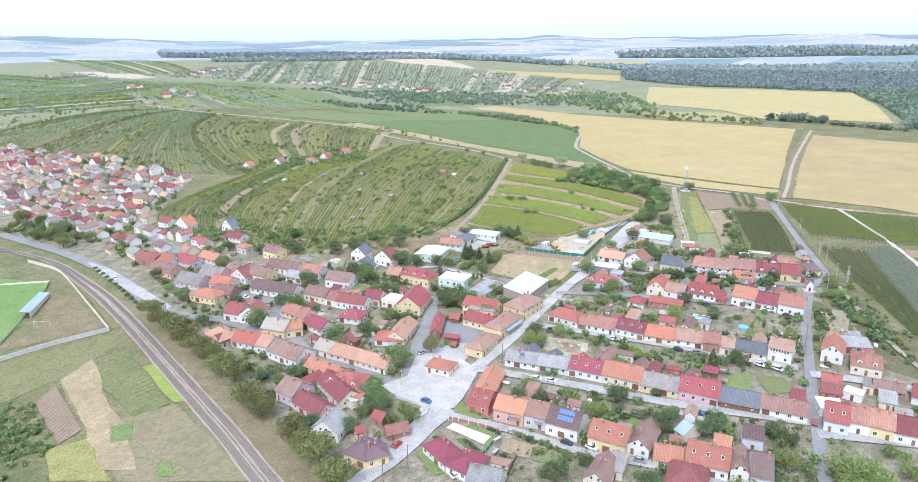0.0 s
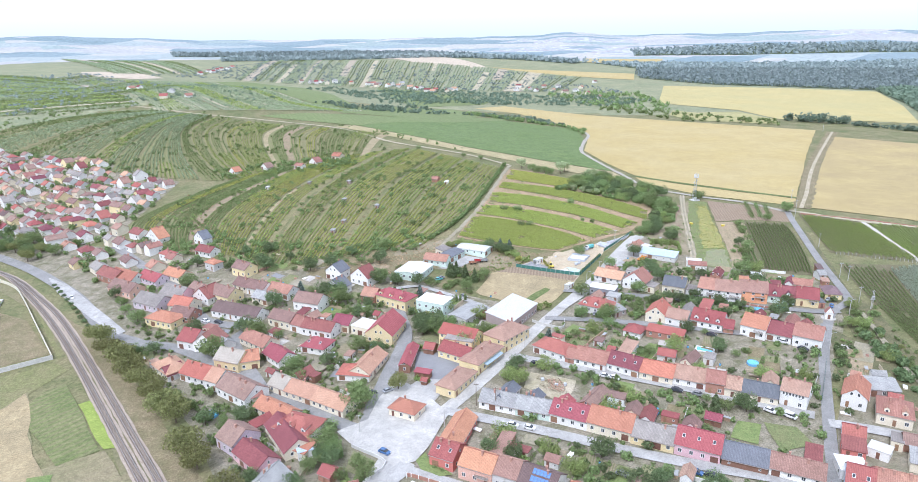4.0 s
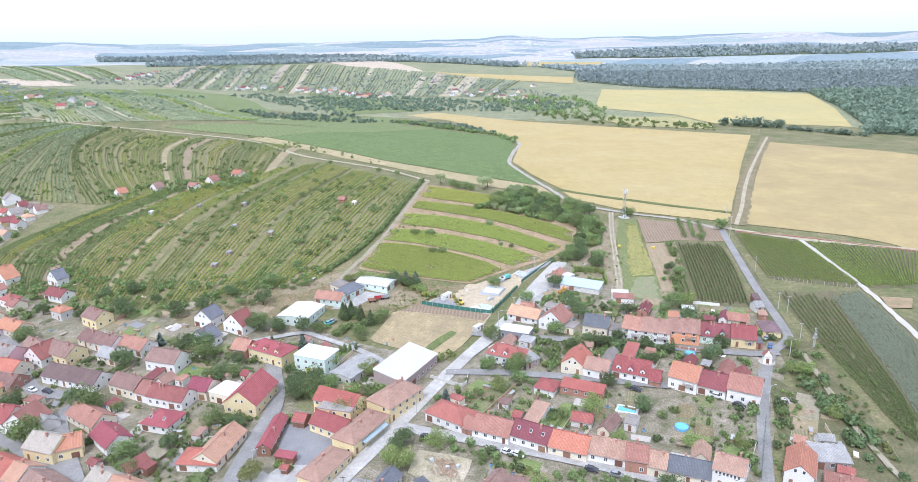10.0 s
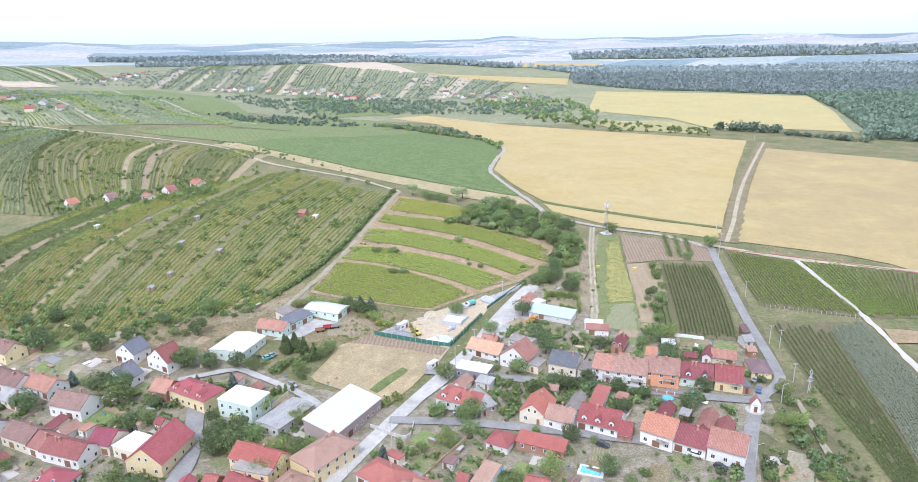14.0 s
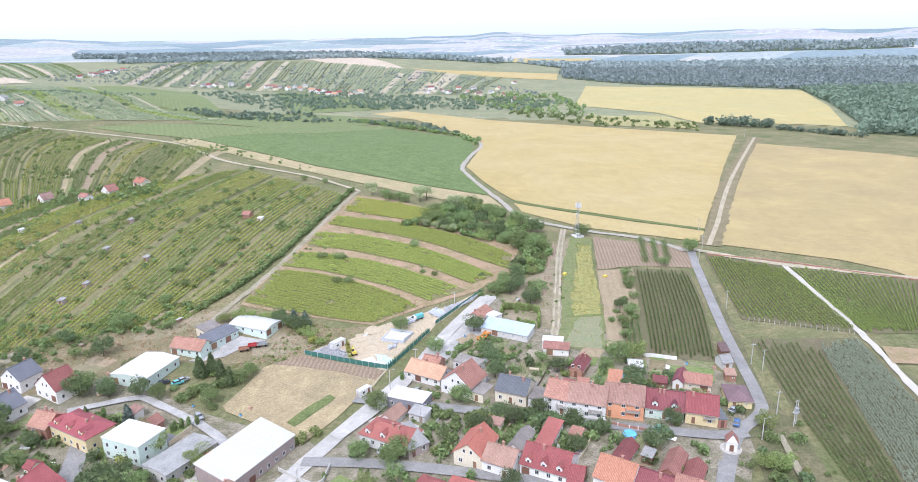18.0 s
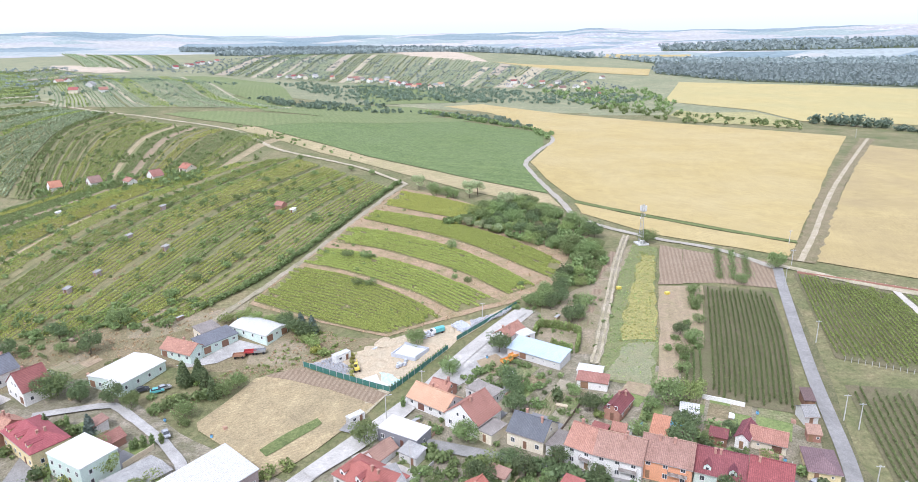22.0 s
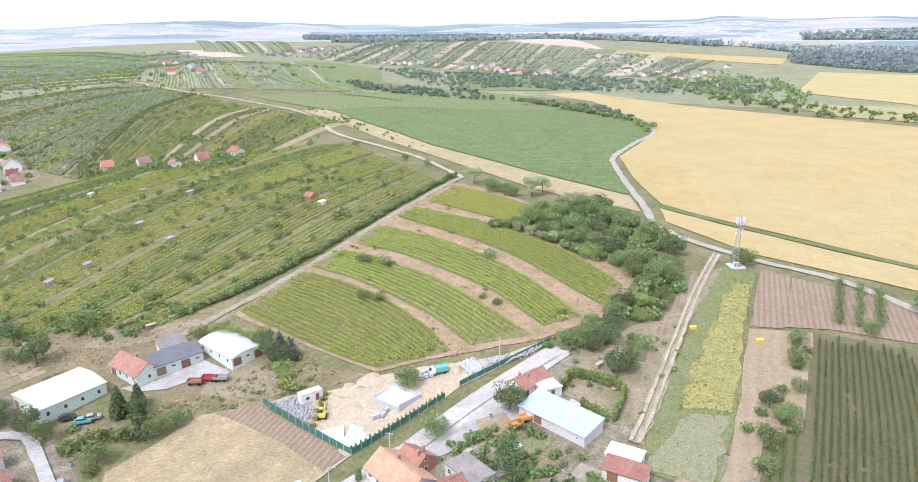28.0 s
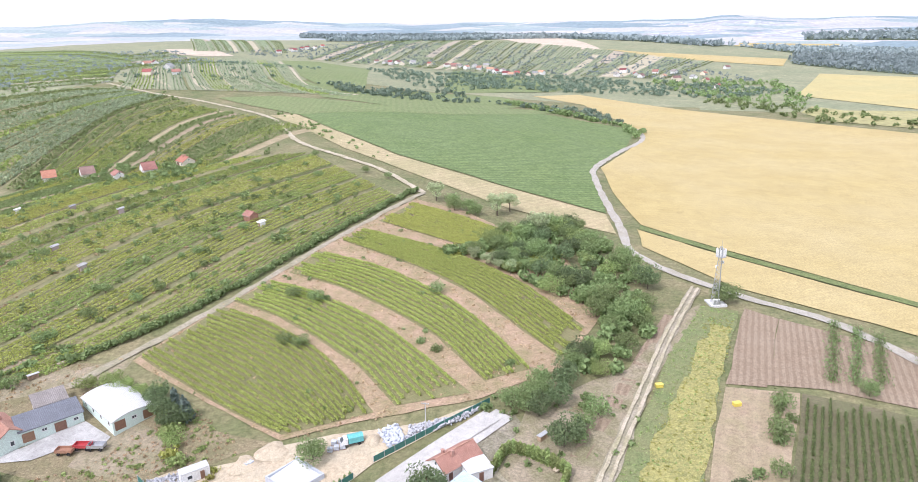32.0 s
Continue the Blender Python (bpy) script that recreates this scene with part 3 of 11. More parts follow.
field("vineyard_soil", "vinesoil", 0.3, 12, [(184.6, 442.4), (209, 437), (203.5, 409.3), (194.5, 377.2), (187.8, 354.9), (175.5, 358.6), (157.6, 365), (163.4, 388.4), (172.1, 392.6)], "grassy soil under vine rows")
field("football_field", "turf", 0.2, 12, [(-293, 375), (-230.1, 354.1), (-216.7, 318), (-210.4, 280.4), (-213, 228.6), (-299.5, 260.9)], "mown green football pitch")
field("crop_strip", "cropgreen", 0.22, 8, [(-133.2, 254.3), (-129.6, 256.9), (-103.9, 227.3), (-108.5, 226.4)], "bright green crop strip")
field("field", "greenfield", 0.24, 10, [(-152.2, 263.6), (-146.6, 269.3), (-109.5, 225.7), (-119.8, 217.9), (-154.1, 250.3)], "green and tan crop plot")
field("straw_strip", "dryfield", 0.27, 8, [(-163.1, 246.4), (-159.5, 263.5), (-148.6, 249.5), (-131.5, 224), (-118.2, 209), (-104.8, 186.5), (-116, 187.5), (-138.2, 216)], "pale straw-coloured strip in the crop plots", "field", 1.0)
field("rail_bank", "railgrass", 0.13, 10, [(-249.9, 390.2), (-212.1, 361.1), (-165.6, 302.4), (-161.6, 289.4), (-197.5, 333.2), (-237, 374)], "green grass bank beside the railway")
field("field", "tanfield", 0.2, 12, [(-164.1, 246.4), (-158.8, 264.2), (-126.1, 215.4), (-107.7, 225.6), (-65.2, 179.3), (-108.6, 181.5), (-131.3, 206.8)], "harvested tan field with drill lines")
field("tilled_margin", "soil", 0.34, 8, [(28, 377), (38.6, 382.4), (55, 374.4), (70.6, 366), (67.5, 360.4), (52, 369), (38, 374.5)], "tilled brown soil along the building site")
field("dry_slope", "drybare", 0.1, 8, [(-34.6, 405.8), (-27.7, 416.9), (-7.4, 415.7), (4.6, 427.8), (6.7, 415.9), (-6.6, 407), (-19, 398.1), (-28.7, 395.6)], "bare dry reddish grass ground")
field("dry_slope", "drybare", 0.11, 8, [(17.2, 393.6), (22, 402.3), (33.2, 399.2), (43.2, 388.7), (30.3, 383.1), (19.1, 384.3)], "bare dry reddish grass ground")
field("weed_plot", "weeds", 0.2, 10, [(-142.4, 199.2), (-130.4, 205.1), (-110.5, 181.6), (-130.7, 182.6)], "weedy plot with yellow flowering plants")
field("grass_band", "railgrass", 0.1, 12, [(-206.6, 245.1), (-198.7, 262.5), (-162.4, 287.1), (-152.4, 280.6), (-161.7, 250.8), (-177.7, 230.3), (-188.1, 219.3)], "green grass bank beside the railway")
field("pale_field_edge", "drygrass", 0.12, 12, [(-189.3, 335.7), (-137.4, 273.8), (-71.9, 195.3), (-57.8, 178.9), (-41.2, 178.1), (-116.4, 266.8), (-165.8, 318.6)], "dry garden grass beside the lane")
field("railway_verge", "ballastgrass", 0.16, 8, [(-55.9, 178.9), (-122.3, 262.2), (-189.3, 335.7), (-244.2, 381.6), (-251.8, 376.5), (-199.6, 337.2), (-121.4, 247.8), (-70.8, 179.6)], "dry grass verge along the railway")
road("main_street", "concrete", 5.6, [(-33.5, 175.9), (-18.8, 195.5), (-8.9, 223.4), (4.5, 241.7), (24.5, 272.4), (52.1, 320.2), (87.4, 374.7), (114.8, 419.2)], "pale worn concrete street", 0.32, "road", 0)
road("main_street", "concrete", 5.2, [(57, 328), (69.5, 343.8), (79.6, 361), (91, 384), (102.2, 403), (112, 417.8)], "pale worn concrete street beside the building site", 0.56, "road", 0)
road("east_road", "asphalt", 3.9, [(105.7, 164.2), (118.3, 194.6), (134, 231.2), (153.6, 275.3), (167.6, 302.9)], "grey patched asphalt road", 0.33, "road", 0)
road("east_road", "asphalt", 3.9, [(154.2, 276.5), (166.8, 299.8), (176.6, 315), (187.6, 323.9), (191.7, 334.9), (199.9, 377.4), (214, 438.6), (220.2, 462.5)], "grey patched asphalt road", 0.34, "road", 0)
road("field_road", "dirt", 2.6, [(232.4, 470.1), (254.2, 509.7), (294.7, 588.8), (342.1, 674.9), (438.1, 839.6)], "pale dirt farm track", 0.4, "path", 0.2)
road("field_verge", "drygrass", 11, [(232.4, 470.1), (254.2, 509.7), (294.7, 588.8), (342.1, 674.9), (438.1, 839.6)], "rough dry grass verge along the farm track", 0.36, "verge", 1.2)
road("wood_road", "gravel", 3.6, [(219, 462.4), (200.4, 486), (171.7, 501.8), (144.1, 529.2), (136.3, 565.2), (120.6, 646.6), (119.2, 682.2), (131.7, 744.4), (144.9, 802.3), (141.6, 859.1)], "pale gravel lane", 0.36, "path", 0.5)
road("mast_track", "dirtgrey", 3.4, [(163.2, 501.5), (152.9, 461.8), (145, 425.5), (139.6, 401), (137, 389), (134.8, 381)], "grey-brown dirt path", 0.37, "path", 0.5)
road("hill_track", "dirtpale", 3.2, [(-449.1, 920.9), (-339.3, 867.9), (-243.4, 825.1), (-129.5, 738.4), (-63.4, 657.2), (-22.4, 627), (14, 604.5), (45.1, 575.3)], "pale dirt track", 0.38, "path", 0.5)
road("hedge_path", "dirtgrey", 2.6, [(45.1, 575.3), (23.2, 479.2), (2.5, 423.7), (-3.6, 409.3)], "grey-brown dirt path", 0.39, "path", 0.5)
road("vineyard_track", "gravelpale", 2.6, [(255.9, 439.8), (248.6, 369.8), (240, 320.9), (233.7, 287.7)], "white gravel track between vineyards", 0.40, "path", 0.5)
road("vineyard_headland", "dirtpale", 4, [(222.2, 464.6), (255.9, 439.8), (308, 415.1), (336.2, 396.9)], "pale dirt track", 0.41, "path", 0.5)
road("side_street", "asphalt", 5.5, [(-11.3, 226.8), (-29.4, 237.2), (-65, 261), (-86.1, 278.3), (-113, 295.4), (-133.4, 301.5)], "grey patched asphalt road", 0.42, "road", 0)
road("lane", "asphalt", 6, [(-15.8, 228.7), (-20.4, 236.6), (-17.5, 268.4), (-13.6, 299.9), (-18.4, 322.8), (-21.9, 337.5)], "grey patched asphalt road", 0.43, "road", 0)
road("valley_street", "asphalt", 6.5, [(-133.4, 301.5), (-153.8, 313.9), (-186.9, 350.5), (-218.5, 378.7), (-255.8, 408.3), (-322.7, 453.1)], "grey patched asphalt road", 0.44, "road", 0)
road("west_street", "asphalt", 5.5, [(-65, 261), (-88.6, 298.2), (-87.1, 312), (-109.3, 320.4), (-131, 349.9), (-156.2, 373.8), (-208.3, 429.1)], "grey patched asphalt road", 0.45, "road", 0)
road("cross_street", "concrete2", 4.8, [(32, 283.1), (38, 279.6), (55.5, 272.4), (89.5, 256.9), (131.5, 235.8)], "pale concrete village street", 0.46, "road", 0)
road("cross_street", "concrete2", 4.8, [(5.7, 243.9), (16.3, 240.1), (39.1, 230.8), (76.7, 214.5), (118.7, 200.6)], "pale concrete village street", 0.47, "road", 0)
road("cross_street", "concrete2", 3.8, [(-8, 214.6), (-2.4, 211), (13.4, 203.6), (24, 198), (40.4, 187.8), (59.8, 180.9), (80.8, 170.4)], "pale concrete village street", 0.48, "road", 0)
road("cross_street", "asphalt", 4.2, [(61.1, 349.2), (73.4, 344.9), (104.5, 334.9), (130, 326.4), (152.4, 319.6), (170.7, 314.5), (179.1, 314.7)], "grey patched asphalt road", 0.49, "road", 0)
road("cross_street", "asphalt", 4.2, [(48.8, 317.4), (73.7, 312.7), (107.4, 303), (123.2, 297.8), (138.5, 293.7), (158.8, 287.5)], "grey patched asphalt road", 0.50, "road", 0)
road("east_lane", "concrete2", 5, [(134, 231.2), (146.4, 227), (166.2, 217.7), (186.9, 208.1)], "pale concrete village street", 0.51, "road", 0)
road("east_lane", "concrete2", 5, [(118, 194), (132.2, 190.7), (146.4, 186.9), (166.8, 181.4)], "pale concrete village street", 0.52, "road", 0)
road("plateau_street", "asphalt", 6, [(-836.9, 1484), (-617.2, 1174.7), (-451.3, 949.4), (-427.4, 909.5)], "grey patched asphalt road", 0.53, "road", 0)
road("plateau_track", "dirtpale", 6, [(-538.2, 1491.6), (-250.5, 1015.3), (-172.9, 925.3), (-129.2, 907)], "pale dirt track", 0.54, "path", 0.5)
road("plateau_track", "dirtpale", 4, [(-654.5, 1369.5), (-352, 961.3), (-283.1, 887.5)], "pale dirt track", 0.55, "path", 0.5)
road("plateau_track", "dirtpale", 4, [(-461, 1147.1), (-310.1, 955.7), (-249.1, 886)], "pale dirt track", 0.56, "path", 0.5)
road("plateau_track", "dirtpale", 7, [(-330.3, 1005.5), (-287.5, 955.7), (-256.7, 924.1)], "pale dirt track", 0.57, "path", 0.5)
road("plateau_track", "dirtpale", 4, [(-791.1, 1478.7), (-417.2, 983.4), (-333.4, 893.7)], "pale dirt track", 0.58, "path", 0.5)
road("garden_lane", "dirtgrey", 2.2, [(188, 313.1), (185.1, 297.4), (180.3, 274.2), (178.1, 259.3), (176.9, 240.5), (176.4, 228)], "narrow grey lane below the vineyard", 0.59, "path", 0.3)
road("hall_lane", "concrete2", 3.0, [(-33, 350), (-22, 354.6), (-12, 357.4), (-4, 352.6), (2.4, 348.2), (11.8, 341.2), (21.2, 332.2), (25.6, 325.4)], "worn pale concrete lane to the hall", 0.6, "road", 0.15)
field("paved_yard", "bank", 0.5, 8, [(249.5, 359), (262, 355), (255, 345.5), (245.5, 347)], "reddish bare yard beyond the vines")

# ---- building materials ----
def roof_mat(name, a, b, moss=0.35, rough=0.8):
    a, b = (tuple(v * 0.86 + 0.032 for v in muted(c, 0.14)) for c in (a, b))
    mat("roof_" + name, a, b, 1.6, 6, rough, bump=0.8, bump_scale=5, patch=(3.5, tuple(v * 0.62 for v in a), moss), stripes=(0, 0.42, tuple(v * 0.72 for v in a), 0.6), spread=0.18, speckle=0.22)


roof_mat("red", (0.43, 0.085, 0.070), (0.50, 0.12, 0.095))
roof_mat("redbright", (0.56, 0.13, 0.075), (0.62, 0.17, 0.10))
roof_mat("orange", (0.58, 0.20, 0.09), (0.64, 0.26, 0.13))
roof_mat("orangepale", (0.60, 0.29, 0.16), (0.66, 0.36, 0.22))
roof_mat("tile", (0.48, 0.19, 0.12), (0.55, 0.25, 0.17), 0.55)
roof_mat("tilepink", (0.46, 0.24, 0.16), (0.53, 0.30, 0.21), 0.6)
roof_mat("tilebrown", (0.32, 0.17, 0.13), (0.40, 0.23, 0.18), 0.6)
roof_mat("crimson", (0.40, 0.055, 0.085), (0.46, 0.085, 0.11), 0.25)
roof_mat("maroon", (0.27, 0.045, 0.065), (0.33, 0.07, 0.09), 0.3)
roof_mat("darkred", (0.30, 0.06, 0.055), (0.37, 0.09, 0.08))
roof_mat("purple", (0.20, 0.11, 0.13), (0.26, 0.15, 0.17))
roof_mat("brown", (0.19, 0.11, 0.10), (0.25, 0.15, 0.13))
roof_mat("greybrown", (0.33, 0.29, 0.26), (0.42, 0.37, 0.33), 0.6)
roof_mat("grey", (0.36, 0.36, 0.35), (0.47, 0.46, 0.44), 0.6)
roof_mat("beige", (0.45, 0.39, 0.31), (0.52, 0.45, 0.37), 0.5)
roof_mat("slate", (0.13, 0.145, 0.18), (0.18, 0.20, 0.24), 0.3, 0.55)
roof_mat("bluemetal", (0.44, 0.60, 0.74), (0.52, 0.67, 0.80), 0.1, 0.45)
roof_mat("whiteroof", (0.82, 0.82, 0.81), (0.88, 0.88, 0.87), 0.12, 0.6)


def wall_mat(name, a, streak=0.35):
    mat("wall_" + name, a, tuple(v * 0.92 for v in a), 2.2, 10, 0.88, bump=0.2, bump_scale=12, patch=(2.6, tuple(v * 0.74 for v in a), streak), spread=0.06)


wall_mat("white", (0.80, 0.79, 0.76))
wall_mat("greywhite", (0.64, 0.63, 0.61))
wall_mat("bluewhite", (0.68, 0.72, 0.80))
wall_mat("cream", (0.76, 0.69, 0.54))
wall_mat("yellow", (0.79, 0.66, 0.37))
wall_mat("salmon", (0.74, 0.46, 0.36))
wall_mat("pink", (0.76, 0.50, 0.54))
wall_mat("lilac", (0.66, 0.57, 0.64))
wall_mat("mint", (0.64, 0.76, 0.69))
wall_mat("redwall", (0.62, 0.20, 0.17))
wall_mat("orangewall", (0.76, 0.36, 0.20))
wall_mat("brick", (0.42, 0.22, 0.16), 0.6)
wall_mat("brickgrey", (0.44, 0.36, 0.34), 0.6)
wall_mat("wood", (0.27, 0.15, 0.10), 0.5)
wall_mat("darkgrey", (0.30, 0.30, 0.33), 0.3)
mat("glass", (0.045, 0.05, 0.06), (0.08, 0.09, 0.10), 1.0, 4, 0.12)
mat("frame_white", (0.78, 0.78, 0.76), (0.72, 0.72, 0.70), 0.8, 6, 0.5)
mat("door_brown", (0.20, 0.10, 0.06), (0.26, 0.14, 0.09), 0.6, 6, 0.6, spread=0.3)
mat("chimney_brick", (0.45, 0.24, 0.18), (0.55, 0.32, 0.25), 0.5, 6, 0.9, patch=(0.8, (0.3, 0.2, 0.17), 0.5))
mat("gutter", (0.42, 0.36, 0.33), (0.34, 0.28, 0.26), 0.7, 6, 0.45)
mat("solar", (0.10, 0.20, 0.42), (0.14, 0.26, 0.52), 0.8, 5, 0.2)
mat("rail_dark", (0.16, 0.12, 0.10), (0.22, 0.17, 0.14), 0.6, 6, 0.6)
mat("metal_grey", (0.45, 0.46, 0.48), (0.55, 0.56, 0.58), 0.8, 6, 0.4, metal=0.6)
mat("sign_dark", (0.06, 0.06, 0.07), (0.09, 0.09, 0.10), 0.5, 5, 0.6)

COLOUR_WORDS = {"red": "red", "redbright": "bright red", "orange": "orange", "orangepale": "pale orange", "tile": "weathered red", "tilepink": "faded pinkish", "tilebrown": "old brown", "crimson": "crimson",
                "maroon": "maroon", "darkred": "dark red", "purple": "purple-brown", "brown": "dark brown", "greybrown": "grey-brown", "grey": "grey", "beige": "beige", "slate": "slate-blue",
                "bluemetal": "light blue metal", "whiteroof": "white"}
WALL_WORDS = {"greywhite": "grey-white", "bluewhite": "bluish white", "redwall": "red", "orangewall": "orange", "brickgrey": "grey brick", "wood": "timber", "darkgrey": "dark grey", "mint": "mint green"}


def boxes(*specs):
    """Vertices and faces of several boxes (x0, x1, y0, y1, z0, z1)."""
    v, f = [], []
    for x0, x1, y0, y1, z0, z1 in specs:
        b = len(v)
        v += [(x, y, z) for z in (z0, z1) for x, y in ((x0, y0), (x1, y0), (x1, y1), (x0, y1))]
        f += [tuple(b + i for i in q) for q in ((3, 2, 1, 0), (4, 5, 6, 7), (0, 1, 5, 4), (1, 2, 6, 5), (2, 3, 7, 6), (3, 0, 4, 7))]
    return v, f


def slab(name, tops, thick, material):
    """A roof skin: flat faces given by their upper corners, joined along shared edges, with thickness downwards."""
    v, seen, rings = [], {}, []
    for face in tops:
        ring = []
        for p in face:
            k = tuple(round(c, 3) for c in p)
            if k not in seen:
                seen[k] = len(v)
                v.append(k)
            ring.append(seen[k])
        rings.append(ring)
    n = len(v)
    v = v + [(x, y, z - thick) for x, y, z in v]
    f = [tuple(r) for r in rings] + [tuple(i + n for i in reversed(r)) for r in rings]
    edges = [(r[i], r[(i + 1) % len(r)]) for r in rings for i in range(len(r))]
    once = set(edges)
    f += [(i, i + n, j + n, j) for i, j in edges if (j, i) not in once]
    return mesh_of(name, v, f, material)


WINDOW_CACHE = {}


def window_meshes(w, h):
    k = (round(w, 1), round(h, 1))
    if k not in WINDOW_CACHE:
        w, h = k
        t = 0.11
        v, f = boxes((-w / 2, w / 2, -0.05, 0.1, 0, t), (-w / 2, w / 2, -0.05, 0.1, h - t, h), (-w / 2, -w / 2 + t, -0.05, 0.1, t, h - t), (w / 2 - t, w / 2, -0.05, 0.1, t, h - t), (-0.04, 0.04, -0.04, 0.09, t, h - t))
        fr = mesh_of("window", v, f, MATS["frame_white"])
        v, f = boxes((-w / 2 + t, w / 2 - t, -0.02, 0.05, t, h - t))
        pane = mesh_of("pane", v, f, MATS["glass"])
        v, f = boxes((-w / 2 - 0.1, w / 2 + 0.1, -0.16, 0.05, -0.1, -0.01))
        sv, sf = boxes((-w / 2, w / 2, -0.05, 0.1, 0, t), (-w / 2, w / 2, -0.05, 0.1, h - t, h), (-w / 2, -w / 2 + t, -0.05, 0.1, t, h - t), (w / 2 - t, w / 2, -0.05, 0.1, t, h - t), (-w / 2 + t, w / 2 - t, -0.02, 0.05, t, h - t))
        both = mesh_of("window", sv, sf, [MATS["frame_white"], MATS["glass"]])
        for i in range(24, 30):
            both.polygons[i].material_index = 1
        WINDOW_CACHE[k] = fr, pane, both
    return WINDOW_CACHE[k]


def add_window(parent, x, y, z, turn, w, h, full=True):
    """A window set into a wall that faces the local direction turn (degrees; 0 faces -y)."""
    fr, pane, both = window_meshes(w, h)
    ob = part("window", fr if full else both, parent, at=pose(x, y, z, 0, 0, turn))
    if full:
        part("pane", pane, ob)


def door_mesh(w, h, key="door_brown"):
    k = ("door", w, h, key)
    if k not in WINDOW_CACHE:
        v, f = boxes((-w / 2, w / 2, -0.06, 0.1, 0, h), *[(-w / 2 + 0.08, w / 2 - 0.08, -0.085, -0.06, 0.1 + i * h / 4, (i + 1) * h / 4 - 0.05) for i in range(4)])
        WINDOW_CACHE[k] = mesh_of("door", v, f, MATS[key])
    return WINDOW_CACHE[k]


FOOTPRINTS = []
HOUSES = []
PITCH = {"gable": 33, "cross": 38, "hip": 29, "shed": 10, "low": 7, "barrel": 16, "flat": 0}


